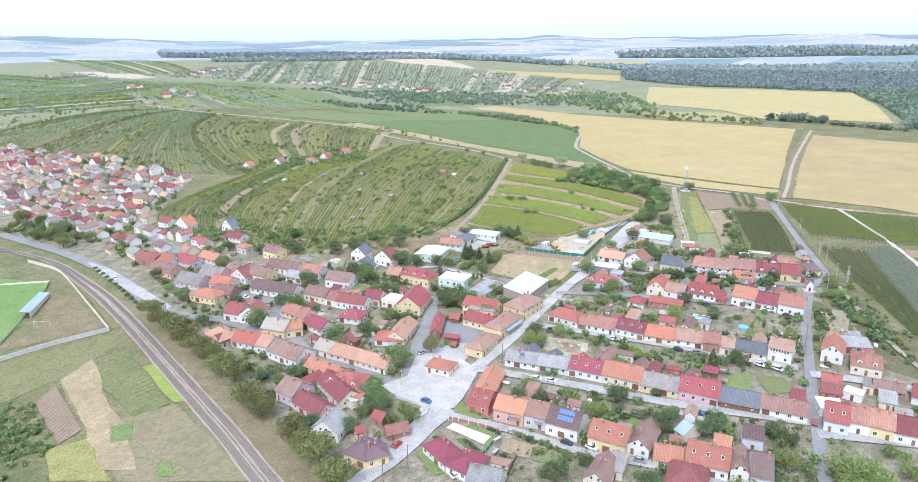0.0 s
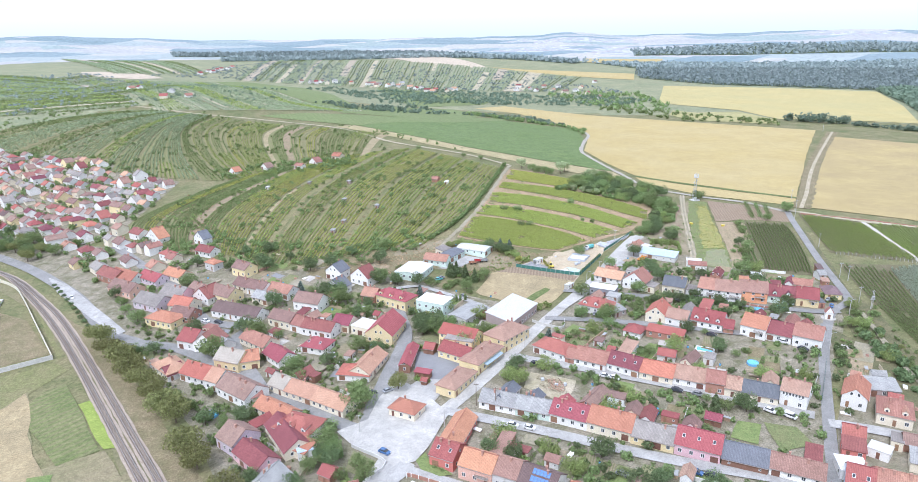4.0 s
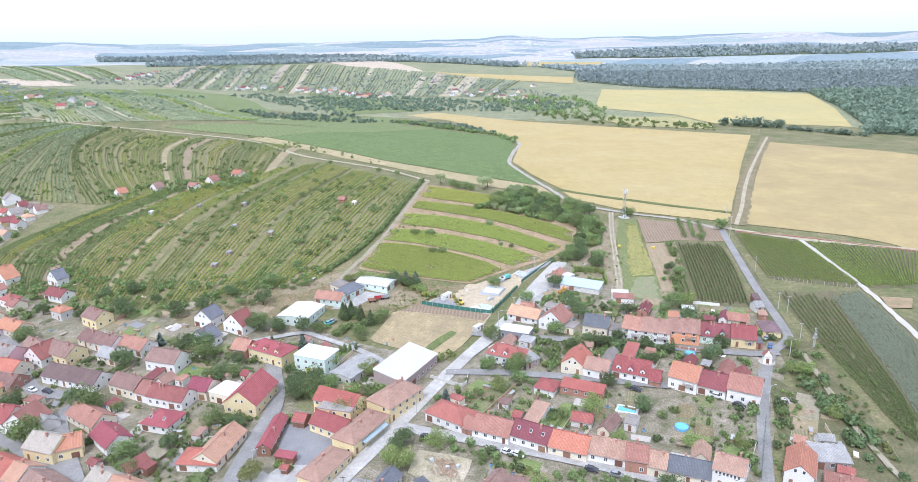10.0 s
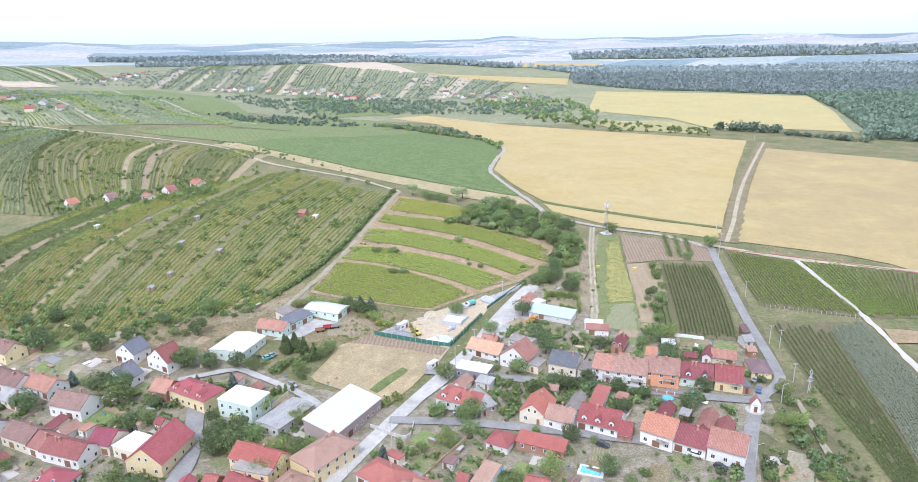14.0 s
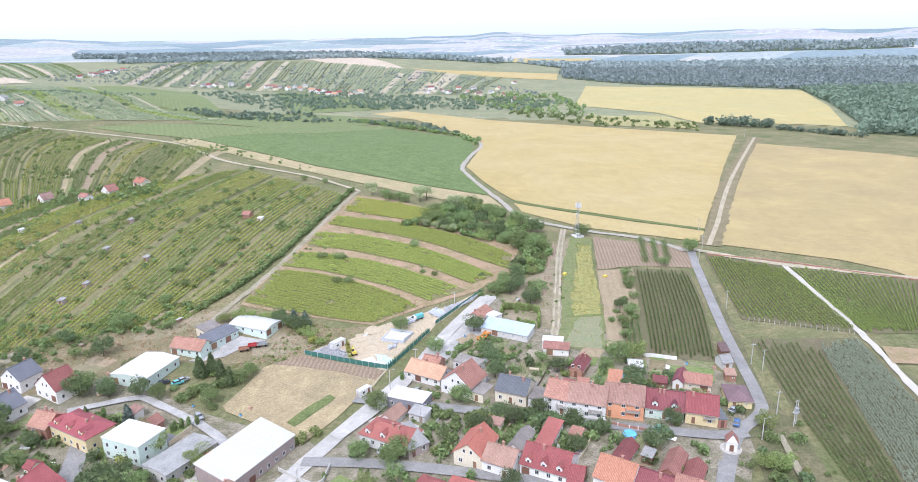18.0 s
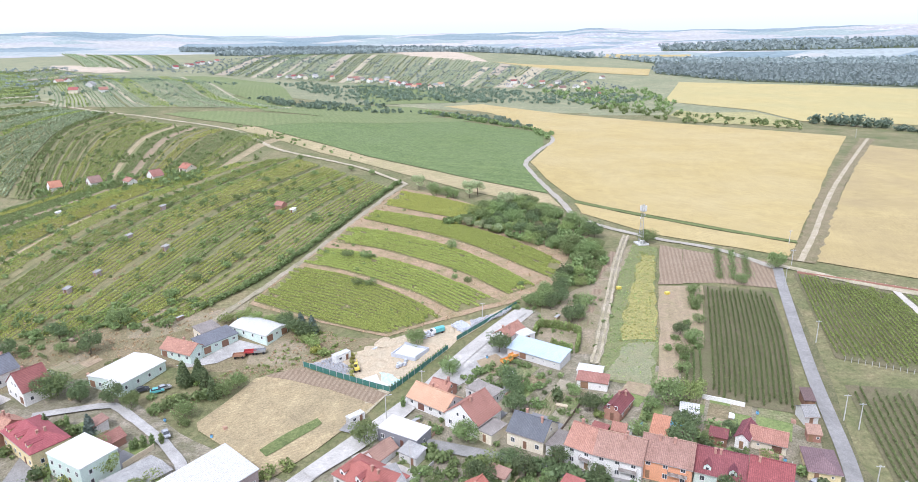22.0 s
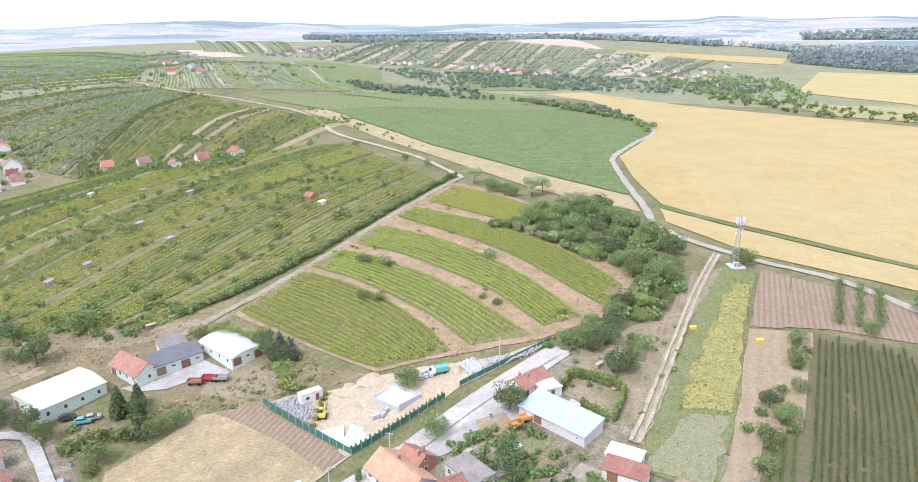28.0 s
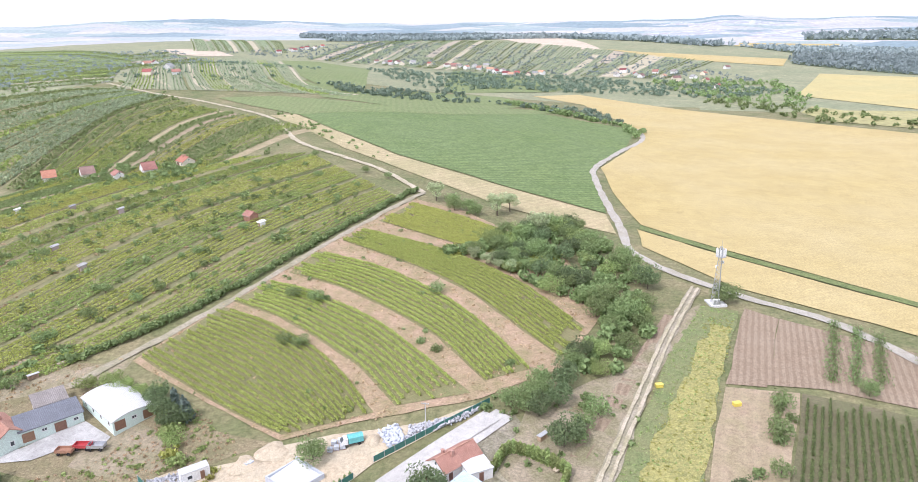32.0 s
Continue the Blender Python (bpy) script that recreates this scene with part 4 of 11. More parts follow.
def house(x1, y1, x2, y2, depth, h, roof, roof_colour, wall_colour, extra="", detail=2, category="house"):
    """A building whose front wall runs from the first point to the second, and which reaches back to its left."""
    L = math.hypot(x2 - x1, y2 - y1)
    turn = math.atan2(y2 - y1, x2 - x1)
    ca, sa = math.cos(turn), math.sin(turn)
    corners = [(x1, y1), (x2, y2), (x2 - sa * depth, y2 + ca * depth), (x1 - sa * depth, y1 + ca * depth)]
    z0 = float(np.mean(height([c[0] for c in corners], [c[1] for c in corners])))
    FOOTPRINTS.append((x1, y1, ca, sa, L, depth))
    rng = random.Random(int(x1 * 7 + y1 * 13))
    small = L * depth < 34 or h < 2.7
    rw, ww = COLOUR_WORDS[roof_colour], WALL_WORDS.get(wall_colour, wall_colour)
    kind = "shed" if small else category
    shape = {"gable": "gabled", "cross": "steep gabled", "hip": "hipped", "shed": "lean-to", "flat": "flat", "low": "low-pitched", "barrel": "curved"}[roof]
    finish = "walls" if roof in ("flat", "barrel", "low", "shed") else "walls and tiles"
    if kind == "shed":
        label = f"small {ww} shed with {rw} {shape} roof"
    else:
        label = f"{'two-storey' if h > 5 else 'low'} {ww} {'hall' if roof in ('barrel', 'low') else 'house'} with {rw} {shape} roof" + (", solar panels" if extra == "solar" else ", dormers" if extra == "dorm" else ", roof windows" if extra == "sky" else ", balcony" if extra == "balc" else "")
    root = new("shed" if kind == "shed" else "house")
    root.matrix_basis = Matrix.Translation((x1, y1, z0)) @ Matrix.Rotation(turn, 4, "Z")
    tagged(root, label, kind if kind == "shed" else "house", group="village houses" if kind != "shed" else "village sheds")
    HOUSES.append(root)
    wm, rm = MATS["wall_" + wall_colour], MATS["roof_" + roof_colour]
    tp = math.tan(radians(PITCH[roof]))
    o, e, th = 0.4, 0.25, 0.22
    D = depth
    down = -2.2
    base = [(0, 0), (L, 0), (L, D), (0, D)]
    v = [(x, y, down) for x, y in base] + [(x, y, h) for x, y in base]
    f = [(0, 1, 5, 4), (1, 2, 6, 5), (2, 3, 7, 6), (3, 0, 4, 7), (4, 5, 6, 7)]
    top = h
    if roof == "gable":
        r = tp * D / 2
        v += [(0, D / 2, h + r), (L, D / 2, h + r)]
        f += [(4, 7, 8), (5, 9, 6)]
        g = th + 0.02
        faces = [[(-e, -o, h - o * tp + g), (L + e, -o, h - o * tp + g), (L + e, D / 2, h + r + g), (-e, D / 2, h + r + g)], [(L + e, D + o, h - o * tp + g), (-e, D + o, h - o * tp + g), (-e, D / 2, h + r + g), (L + e, D / 2, h + r + g)]]
        top = h + r
        ridge = [(-e, D / 2, top), (L + e, D / 2, top)]
    elif roof == "cross":
        r = tp * L / 2
        v += [(L / 2, 0, h + r), (L / 2, D, h + r)]
        f += [(5, 4, 8), (7, 6, 9)]
        g = th + 0.02
        faces = [[(L + o, -e, h - o * tp + g), (L + o, D + e, h - o * tp + g), (L / 2, D + e, h + r + g), (L / 2, -e, h + r + g)], [(-o, D + e, h - o * tp + g), (-o, -e, h - o * tp + g), (L / 2, -e, h + r + g), (L / 2, D + e, h + r + g)]]
        top = h + r
        ridge = [(L / 2, -e, top), (L / 2, D + e, top)]
    elif roof == "hip":
        g = th + 0.02
        z = h - o * tp + g
        if L >= D:
            r, a = tp * D / 2, min(D / 2, L / 2 - 0.3)
            p, q = (a, D / 2, h + r + g), (L - a, D / 2, h + r + g)
            c = [(-o, -o, z), (L + o, -o, z), (L + o, D + o, z), (-o, D + o, z)]
            faces = [[c[0], c[1], q, p], [c[2], c[3], p, q], [c[1], c[2], q], [c[3], c[0], p]]
        else:
            r, a = tp * L / 2, min(L / 2, D / 2 - 0.3)
            p, q = (L / 2, a, h + r + g), (L / 2, D - a, h + r + g)
            c = [(-o, -o, z), (L + o, -o, z), (L + o, D + o, z), (-o, D + o, z)]
            faces = [[c[1], c[2], q, p], [c[3], c[0], p, q], [c[0], c[1], p], [c[2], c[3], q]]
        top = h + r
        ridge = [(p[0], p[1], top), (q[0], q[1], top)]
    elif roof == "low":
        r = tp * L / 2
        v += [(L / 2, 0, h + r), (L / 2, D, h + r)]
        f += [(5, 4, 8), (7, 6, 9)]
        faces = [[(L + o, -e, h + 0.2), (L + o, D + e, h + 0.2), (L / 2, D + e, h + r + 0.26), (L / 2, -e, h + r + 0.26)], [(-o, D + e, h + 0.2), (-o, -e, h + 0.2), (L / 2, -e, h + r + 0.26), (L / 2, D + e, h + r + 0.26)]]
        ridge = None
    elif roof == "shed":
        r = tp * D
        v += [(0, D, h + r), (L, D, h + r)]
        f = [(0, 1, 5, 4), (1, 2, 9, 5), (2, 3, 8, 9), (3, 0, 4, 8)]
        faces = [[(-e, -o, h - o * tp + 0.24), (L + e, -o, h - o * tp + 0.24), (L + e, D + o, h + (D + o) * tp + 0.24), (-e, D + o, h + (D + o) * tp + 0.24)]]
        ridge = None
    elif roof == "barrel":
        n = 9
        arc = [(L * i / (n - 1), h + 0.09 * L * math.sin(math.pi * i / (n - 1)) ** 0.8) for i in range(n)]
        b = len(v)
        v += [(x, 0, z) for x, z in arc] + [(x, D, z) for x, z in arc]
        f += [tuple([5, 4] + [b + i for i in range(1, n - 1)]), tuple([7, 6] + [b + n + i for i in range(n - 2, 0, -1)])]
        arc2 = [(-0.3, h + 0.05)] + [(x, z + 0.2) for x, z in arc[1:-1]] + [(L + 0.3, h + 0.05)]
        faces = [[(arc2[i + 1][0], -e, arc2[i + 1][1]), (arc2[i + 1][0], D + e, arc2[i + 1][1]), (arc2[i][0], D + e, arc2[i][1]), (arc2[i][0], -e, arc2[i][1])] for i in range(n - 1)]
        ridge = None
    else:
        faces = [[(-0.2, -0.2, h + 0.3), (L + 0.2, -0.2, h + 0.3), (L + 0.2, D + 0.2, h + 0.3), (-0.2, D + 0.2, h + 0.3)]]
        ridge = None
    part("wall", mesh_of("wall", v, f, wm), root)
    rp = part("roof", slab("roof", faces, th, rm), root)
    if ridge is not None and detail > 1:
        (ax, ay, az), (bx, by, bz) = ridge
        w = 0.16
        part("ridge_cap", mesh_of("ridge_cap", *boxes((min(ax, bx) - (w if ax == bx else 0), max(ax, bx) + (w if ax == bx else 0), min(ay, by) - (w if ay == by else 0), max(ay, by) + (w if ay == by else 0), az + 0.18, az + 0.34)), rm), rp)
    if detail > 0 and roof in ("gable", "cross", "hip") and not small:
        for k in range(1 if rng.random() < 0.65 else 2):
            cx, cy = (L * rng.uniform(0.2, 0.8), D / 2 + rng.choice((-0.9, 0.9))) if roof != "cross" else (L / 2 + rng.choice((-0.8, 0.8)), D * rng.uniform(0.3, 0.8))
            s, ct = 0.28, top + rng.uniform(0.6, 1.1)
            part("chimney", mesh_of("chimney", *boxes((cx - s, cx + s, cy - s, cy + s, h, ct), (cx - s - 0.08, cx + s + 0.08, cy - s - 0.08, cy + s + 0.08, ct, ct + 0.12)), MATS["chimney_brick"]), root)
    if detail > 1 and roof in ("gable", "hip", "cross"):
        part("gutter", mesh_of("gutter", *(boxes((-e, L + e, -o - 0.12, -o, h - o * tp - 0.04, h - o * tp + 0.1)) if roof != "cross" else boxes((L + o, L + o + 0.12, -e, D + e, h - o * tp - 0.04, h - o * tp + 0.1))), MATS["gutter"]), root)
    # windows and doors
    storeys = 2 if h > 5 else 1
    if detail > 0:
        n = max(1, int(L / (3.1 if not small else 3.5))) if detail > 1 else 2
        door_at = rng.randrange(n)
        for s in range(storeys):
            for i in range(n):
                x = (i + 0.5) * L / n
                if extra == "garage":
                    if i % 2 == 0:
                        part("garage_door", door_mesh(2.6, 2.4), root, "brown garage door", pose(x, 0, 0.05))
                    else:
                        add_window(root, x, 0, 1.4, 0, 1.2, 0.9, True)
                elif s == 0 and i == door_at:
                    if detail < 2 and x1 < -120:
                        continue
                    wide = L > 8 and rng.random() < 0.5
                    part("door", door_mesh(2.3 if wide else 1.0, 2.2), root, at=pose(x, 0, 0.05))
                else:
                    add_window(root, x, -0.0, (1.0 if storeys == 1 else 0.9) + s * 2.8, 0, 1.2 if not small else 0.7, 1.4 if not small else 0.7, detail > 1)
        if detail > 1 and not small:
            m = max(1, int(D / 4))
            for s in range(storeys):
                for i in range(m):
                    add_window(root, L, (i + 0.5) * D / m, 0.9 + s * 2.8, 90, 1.0, 1.3, False)
                    if i == 0 or D > 11:
                        add_window(root, 0, (i + 0.5) * D / m, 0.9 + s * 2.8, -90, 1.0, 1.3, False)
            if roof == "gable" and rng.random() < 0.8:
                add_window(root, L, D / 2, h + 0.4, 90, 0.8, 1.0, False)
                add_window(root, 0, D / 2, h + 0.4, -90, 0.8, 1.0, False)
            if roof == "cross":
                for dx in (-1.1, 1.1):
                    add_window(root, L / 2 + dx, 0, h + 0.4, 0, 0.9, 1.2, False)
    cs = math.cos(math.atan(tp))
    tilt = math.degrees(math.atan(tp))
    if extra == "solar":
        for i in range(5):
            v2, f2 = boxes((-0.5, 0.5, -0.85, 0.85, 0.03, 0.09))
            part("solar_panel", mesh_of("solar_panel", v2, f2, MATS["solar"]), root, "blue solar panel", pose(L * 0.35 + i * 1.1, D * 0.2, h + D * 0.2 * tp + th + 0.05, tilt))
            part("solar_panel", mesh_of("solar_panel", v2, f2, MATS["solar"]), root, "blue solar panel", pose(L * 0.35 + i * 1.1, D * 0.38, h + D * 0.38 * tp + th + 0.05, tilt))
    if extra == "sky":
        for i in range(max(2, int(L / 4))):
            x = (i + 0.5) * L / max(2, int(L / 4))
            sw = part("roof_window", mesh_of("roof_window", *boxes((-0.45, 0.45, -0.65, 0.65, 0, 0.1)), MATS["frame_white"]), root, "", pose(x, D * 0.24, h + D * 0.24 * tp + th + 0.04, tilt))
            part("pane", mesh_of("pane", *boxes((-0.36, 0.36, -0.55, 0.55, 0.1, 0.13)), MATS["glass"]), sw)
    if extra == "dorm":
        k = 3 if L > 12 else 2
        for i in range(k):
            x, w, z1 = (i + 0.5) * L / k, 0.85, h + 1.5
            y0 = 0.55
            v2 = [(x - w, y0, h), (x + w, y0, h), (x + w, y0, z1), (x - w, y0, z1), (x, y0, z1 + 0.75), (x - w, y0 + 1.8 / tp, h), (x + w, y0 + 1.8 / tp, h), (x + w, y0 + 1.8 / tp, z1), (x - w, y0 + 1.8 / tp, z1)]
            dm = part("dormer", mesh_of("dormer", v2, [(0, 1, 2, 4, 3), (1, 6, 7, 2), (5, 0, 3, 8)], wm), root)
            yb = (z1 + 0.75 - h) / tp + 0.3
            part("dormer_roof", slab("dormer_roof", [[(x + w + 0.2, y0 - 0.25, z1 + 0.02), (x + w + 0.2, yb, z1 + 0.02), (x, yb, z1 + 0.95), (x, y0 - 0.25, z1 + 0.95)], [(x - w - 0.2, yb, z1 + 0.02), (x - w - 0.2, y0 - 0.25, z1 + 0.02), (x, y0 - 0.25, z1 + 0.95), (x, yb, z1 + 0.95)]], 0.12, rm), dm)
            add_window(dm, x, y0, h + 0.4, 0, 0.9, 0.9, False)
    if extra == "balc":
        x0, x1_ = L * 0.55, L * 0.92
        b = part("balcony", mesh_of("balcony", *boxes((x0, x1_, -1.2, 0, 2.75, 2.9)), MATS["concrete"]), root)
        rails = [(x0, x1_, -1.2, -1.14, 3.75, 3.82), (x0, x0 + 0.06, -1.2, 0, 3.75, 3.82), (x1_ - 0.06, x1_, -1.2, 0, 3.75, 3.82)]
        m = int((x1_ - x0) / 0.25)
        rails += [(x0 + (x1_ - x0) * i / m, x0 + (x1_ - x0) * i / m + 0.1, -1.2, -1.15, 2.9, 3.75) for i in range(m)]
        part("railing", mesh_of("railing", *boxes(*rails), MATS["rail_dark"]), b)
    if extra == "sign":
        bars = part("sign_board", mesh_of("sign_board", *boxes((0.3, L - 0.3, -0.1, 0, h - 1.7, h - 0.2)), MATS["frame_white"]), root, "white sign board with dark bars")
        for i in range(7):
            part("bar", mesh_of("bar", *boxes((0.8 + i * (L - 1.6) / 7, 0.8 + i * (L - 1.6) / 7 + 0.55, -0.14, -0.1, h - 1.4, h - 0.5)), MATS["sign_dark"]), bars)
    return root


# ---- houses ----
house(40.6, 285.5, 52.5, 276.1, 9.7, 3.31, "hip", "red", "white")
house(52.5, 276.1, 55.8, 274.1, 7.6, 2.61, "gable", "tile", "brick")
house(55.8, 274.1, 67.0, 268.1, 9.7, 2.96, "gable", "tile", "white")
house(67.7, 269.2, 78.2, 262.4, 9.7, 3.31, "gable", "maroon", "white", "sky")
house(78.7, 262.4, 89.5, 256.9, 9.7, 2.96, "gable", "redbright", "cream")
house(89.8, 257.9, 100.4, 253.0, 9.7, 2.96, "gable", "tilepink", "white")
house(99.9, 251.6, 105.8, 249.2, 8.6, 4.52, "gable", "tile", "brick")
house(105.8, 249.2, 110.6, 246.9, 8.6, 3.48, "gable", "tilepink", "cream")
house(110.8, 246.9, 121.7, 241.9, 8.6, 2.96, "gable", "slate", "cream")
house(122.7, 243.3, 129.9, 238.6, 8.6, 5.74, "gable", "tilepink", "white", "sign")
house(18.1, 245.5, 30.8, 240.5, 8.6, 2.78, "gable", "grey", "white")
house(30.8, 240.5, 42.2, 236.2, 8.6, 2.78, "gable", "grey", "mint")
house(42.2, 236.2, 54.0, 230.3, 9.7, 3.31, "gable", "crimson", "white", "sky")
house(54.0, 230.3, 67.1, 223.6, 10.8, 3.48, "gable", "orange", "cream")
house(67.0, 223.2, 79.1, 217.4, 9.7, 2.96, "gable", "greybrown", "yellow")
house(79.3, 217.4, 91.5, 211.4, 10.8, 3.65, "gable", "crimson", "pink", "sky")
house(91.9, 211.3, 103.7, 206.0, 9.7, 2.61, "gable", "slate", "wood")
house(104.1, 206.3, 117.3, 199.7, 8.6, 2.78, "gable", "tilepink", "white")
house(2.5, 214.3, 10.0, 210.6, 9.7, 3.92, "gable", "red", "redwall", "sky")
house(11.1, 216.4, 17.5, 236.4, 7.6, 3.13, "gable", "orange", "redwall")
house(11.7, 208.0, 21.6, 203.2, 9.7, 4.7, "gable", "orange", "salmon", "balc")
house(21.7, 203.9, 28.9, 200.5, 9.7, 4.7, "gable", "tilepink", "greywhite", "balc")
house(28.8, 199.1, 38.6, 193.7, 10.8, 4.52, "gable", "brown", "white", "solar")
house(41.5, 190.8, 52.3, 184.8, 10.8, 4.35, "gable", "orange", "yellow", "sky")
house(53.4, 187.1, 59.4, 183.5, 17.3, 3.31, "cross", "tilebrown", "white")
house(60.0, 180.1, 68.2, 177.4, 8.6, 2.78, "gable", "orange", "cream")
house(68.8, 177.4, 80.0, 172.0, 11.9, 3.83, "gable", "orange", "white", "sky")
house(81.1, 173.0, 85.9, 170.9, 11.9, 3.48, "cross", "tilebrown", "white")
house(85.3, 168.6, 90.9, 166.6, 13, 4.52, "gable", "brown", "bluewhite")
house(90.3, 187.3, 96.1, 185.2, 7.6, 4.7, "gable", "brown", "bluewhite")
house(76.2, 200.9, 79.1, 199.4, 6, 4.4, "cross", "tilepink", "white")
house(71.4, 195.5, 73.2, 191.9, 7.6, 2.61, "gable", "bluemetal", "cream")
house(-12.3, 190.9, -5.0, 180.6, 8.2, 3.0, "hip", "crimson", "white")
house(-4.6, 180.4, 2.4, 175.0, 11.5, 2.85, "hip", "crimson", "white")
house(1.5, 172.1, 11.0, 168.5, 9.7, 2.78, "gable", "grey", "white")
house(60.2, 168.3, 70.7, 163.8, 13, 3.13, "hip", "darkred", "white")
house(36.7, 171.9, 43.0, 168.3, 13, 2.96, "cross", "tilebrown", "cream")
house(44.6, 176.1, 48.9, 174.0, 8, 2.8, "shed", "greybrown", "cream")
house(-37.5, 187.3, -29.9, 182.9, 10.8, 3.48, "hip", "purple", "yellow")
house(-29.9, 182.9, -22.8, 186.0, 9.7, 3.48, "hip", "purple", "yellow")
house(-24.5, 197.5, -17.2, 200.3, 5, 2.6, "gable", "tile", "brick")
house(142.8, 241.5, 149.3, 237.4, 13, 4.35, "cross", "orange", "white")
house(149.1, 231.2, 158.0, 226.3, 11.9, 3.92, "hip", "tile", "cream", "dorm")
house(154.9, 246.9, 165.0, 244.8, 7, 2.8, "shed", "grey", "brickgrey")
house(133.4, 222.1, 139.2, 219.3, 6, 2.8, "gable", "red", "pink")
house(129.5, 214.4, 135.4, 211.8, 6, 2.8, "shed", "darkred", "redwall")
house(137.2, 214.7, 141.6, 210.7, 5, 2.8, "flat", "whiteroof", "white")
house(145.8, 217.3, 148.6, 215.6, 6, 3, "flat", "greybrown", "cream")
house(149.0, 216.4, 157.8, 212.0, 6, 2.8, "gable", "tilebrown", "brick")
house(120.5, 195.5, 126.8, 192.2, 11.9, 4.35, "gable", "red", "bluewhite", "sky")
house(127.8, 194.1, 133.1, 191.6, 10.8, 4.35, "gable", "tile", "white")
house(133.1, 191.6, 139.2, 188.2, 10.8, 4.35, "gable", "tile", "yellow")
house(139.2, 188.2, 145.6, 185.1, 10.8, 3.83, "gable", "darkred", "white")
house(145.6, 185.1, 152.8, 182.1, 10.8, 3.83, "gable", "tile", "white")
house(123.7, 203.8, 131.1, 202.0, 8, 3, "flat", "whiteroof", "white")
house(145.5, 206.8, 150.1, 204.4, 7, 3, "shed", "grey", "cream")
house(158.5, 209.7, 163.5, 206.5, 8.6, 2.96, "gable", "darkred", "white")
house(-13.7, 242.0, -4.3, 237.4, 7.6, 3.13, "hip", "orange", "cream")
house(-62.0, 259.8, -54.9, 255.4, 8.6, 3.13, "gable", "beige", "cream")
house(-54.9, 255.4, -43.1, 248.9, 8.6, 2.96, "gable", "orangepale", "cream")
house(-43.1, 248.9, -29.8, 240.7, 8.6, 2.96, "gable", "orangepale", "cream")
house(-37.0, 266.4, -24.1, 264.6, 8.6, 2.61, "hip", "redbright", "white")
house(-24.1, 264.6, -19.1, 282.1, 8.6, 3.13, "gable", "orangepale", "cream")
house(-30.5, 296.8, -18.6, 293.7, 17.3, 4.35, "cross", "crimson", "yellow")
house(-31.9, 337.3, -16.2, 327.3, 9.7, 4.87, "hip", "crimson", "yellow", "dorm")
house(-10.9, 326.4, 2.0, 320.3, 10.2, 6.4, "flat", "whiteroof", "mint")
house(-78.0, 314.7, -66.3, 308.7, 8.6, 3.83, "gable", "tilebrown", "cream")
house(-66.3, 308.7, -58.1, 304.4, 8.6, 3.48, "gable", "tile", "white")
house(-60.5, 305.2, -46.0, 299.4, 8.6, 3.65, "gable", "darkred", "white")
house(-47.2, 308.5, -39.3, 305.6, 8.6, 3.65, "gable", "crimson", "cream")
house(-38.2, 305.5, -29.8, 301.3, 9, 3.8, "flat", "whiteroof", "cream")
house(-56.7, 289.5, -46.4, 285.9, 9.7, 2.78, "hip", "crimson", "white", "sky")
house(-108.2, 325.0, -84.0, 315.0, 9.7, 2.96, "gable", "brown", "white")
house(-93.2, 338.6, -84.0, 333.7, 7.6, 2.78, "gable", "grey", "cream")
house(-70.3, 330.2, -57.3, 325.4, 9.7, 4.35, "gable", "tilebrown", "white")
house(-112.2, 295.3, -103.7, 292.2, 10.8, 4, "gable", "red", "white")
house(-103.5, 291.6, -93.1, 289.0, 9.7, 4.35, "cross", "tile", "white")
house(-89.3, 277.4, -78.0, 273.3, 9.7, 4.35, "gable", "beige", "yellow")
house(-78.3, 274.4, -70.5, 277.2, 8.6, 4, "gable", "orange", "yellow")
house(-115.0, 277.3, -104.5, 267.9, 9.7, 3.13, "hip", "orangepale", "cream")
house(-104.5, 267.9, -99.5, 273.3, 7.6, 2.61, "gable", "maroon", "greywhite")
house(-100.4, 269.7, -87.8, 263.6, 9.7, 3.13, "gable", "redbright", "white")
house(-87.5, 262.6, -81.7, 259.7, 9.7, 4, "gable", "orangepale", "white")
house(-81.3, 258.2, -67.0, 248.1, 10.8, 3.65, "gable", "tilebrown", "white")
house(-67.4, 249.5, -61.8, 252.9, 7.6, 2.96, "gable", "tile", "cream")
house(-63.1, 245.6, -49.1, 236.2, 7.6, 2.78, "gable", "orange", "cream")
house(-51.8, 230.9, -38.4, 225.6, 10.8, 3.83, "hip", "red", "white", "dorm")
house(-69.6, 226.3, -62.0, 220.4, 10.8, 4, "gable", "tilebrown", "lilac")
house(-61.8, 219.6, -50.7, 209.4, 8.6, 2.96, "gable", "maroon", "pink")
house(-55.7, 234.5, -44.2, 217.8, 9.7, 2.78, "gable", "maroon", "cream")
house(-51.5, 201.2, -41.2, 197.7, 9.7, 3.13, "cross", "grey", "white")
house(-45.9, 221.7, -37.7, 217.4, 6, 2.8, "shed", "orange", "cream")
house(-39.8, 217.5, -35.4, 219.6, 5, 3, "flat", "bluemetal", "white")
house(-31.4, 208.4, -27.2, 206.0, 5, 2.6, "gable", "red", "brick")
house(93.6, 232.6, 98.2, 230.2, 4, 2.5, "gable", "crimson", "wood")
house(-85.7, 298.0, -72.3, 288.1, 8.6, 2.96, "gable", "tile", "cream")
house(-99.2, 296.0, -91.3, 289.4, 7.6, 2.61, "gable", "grey", "greywhite")
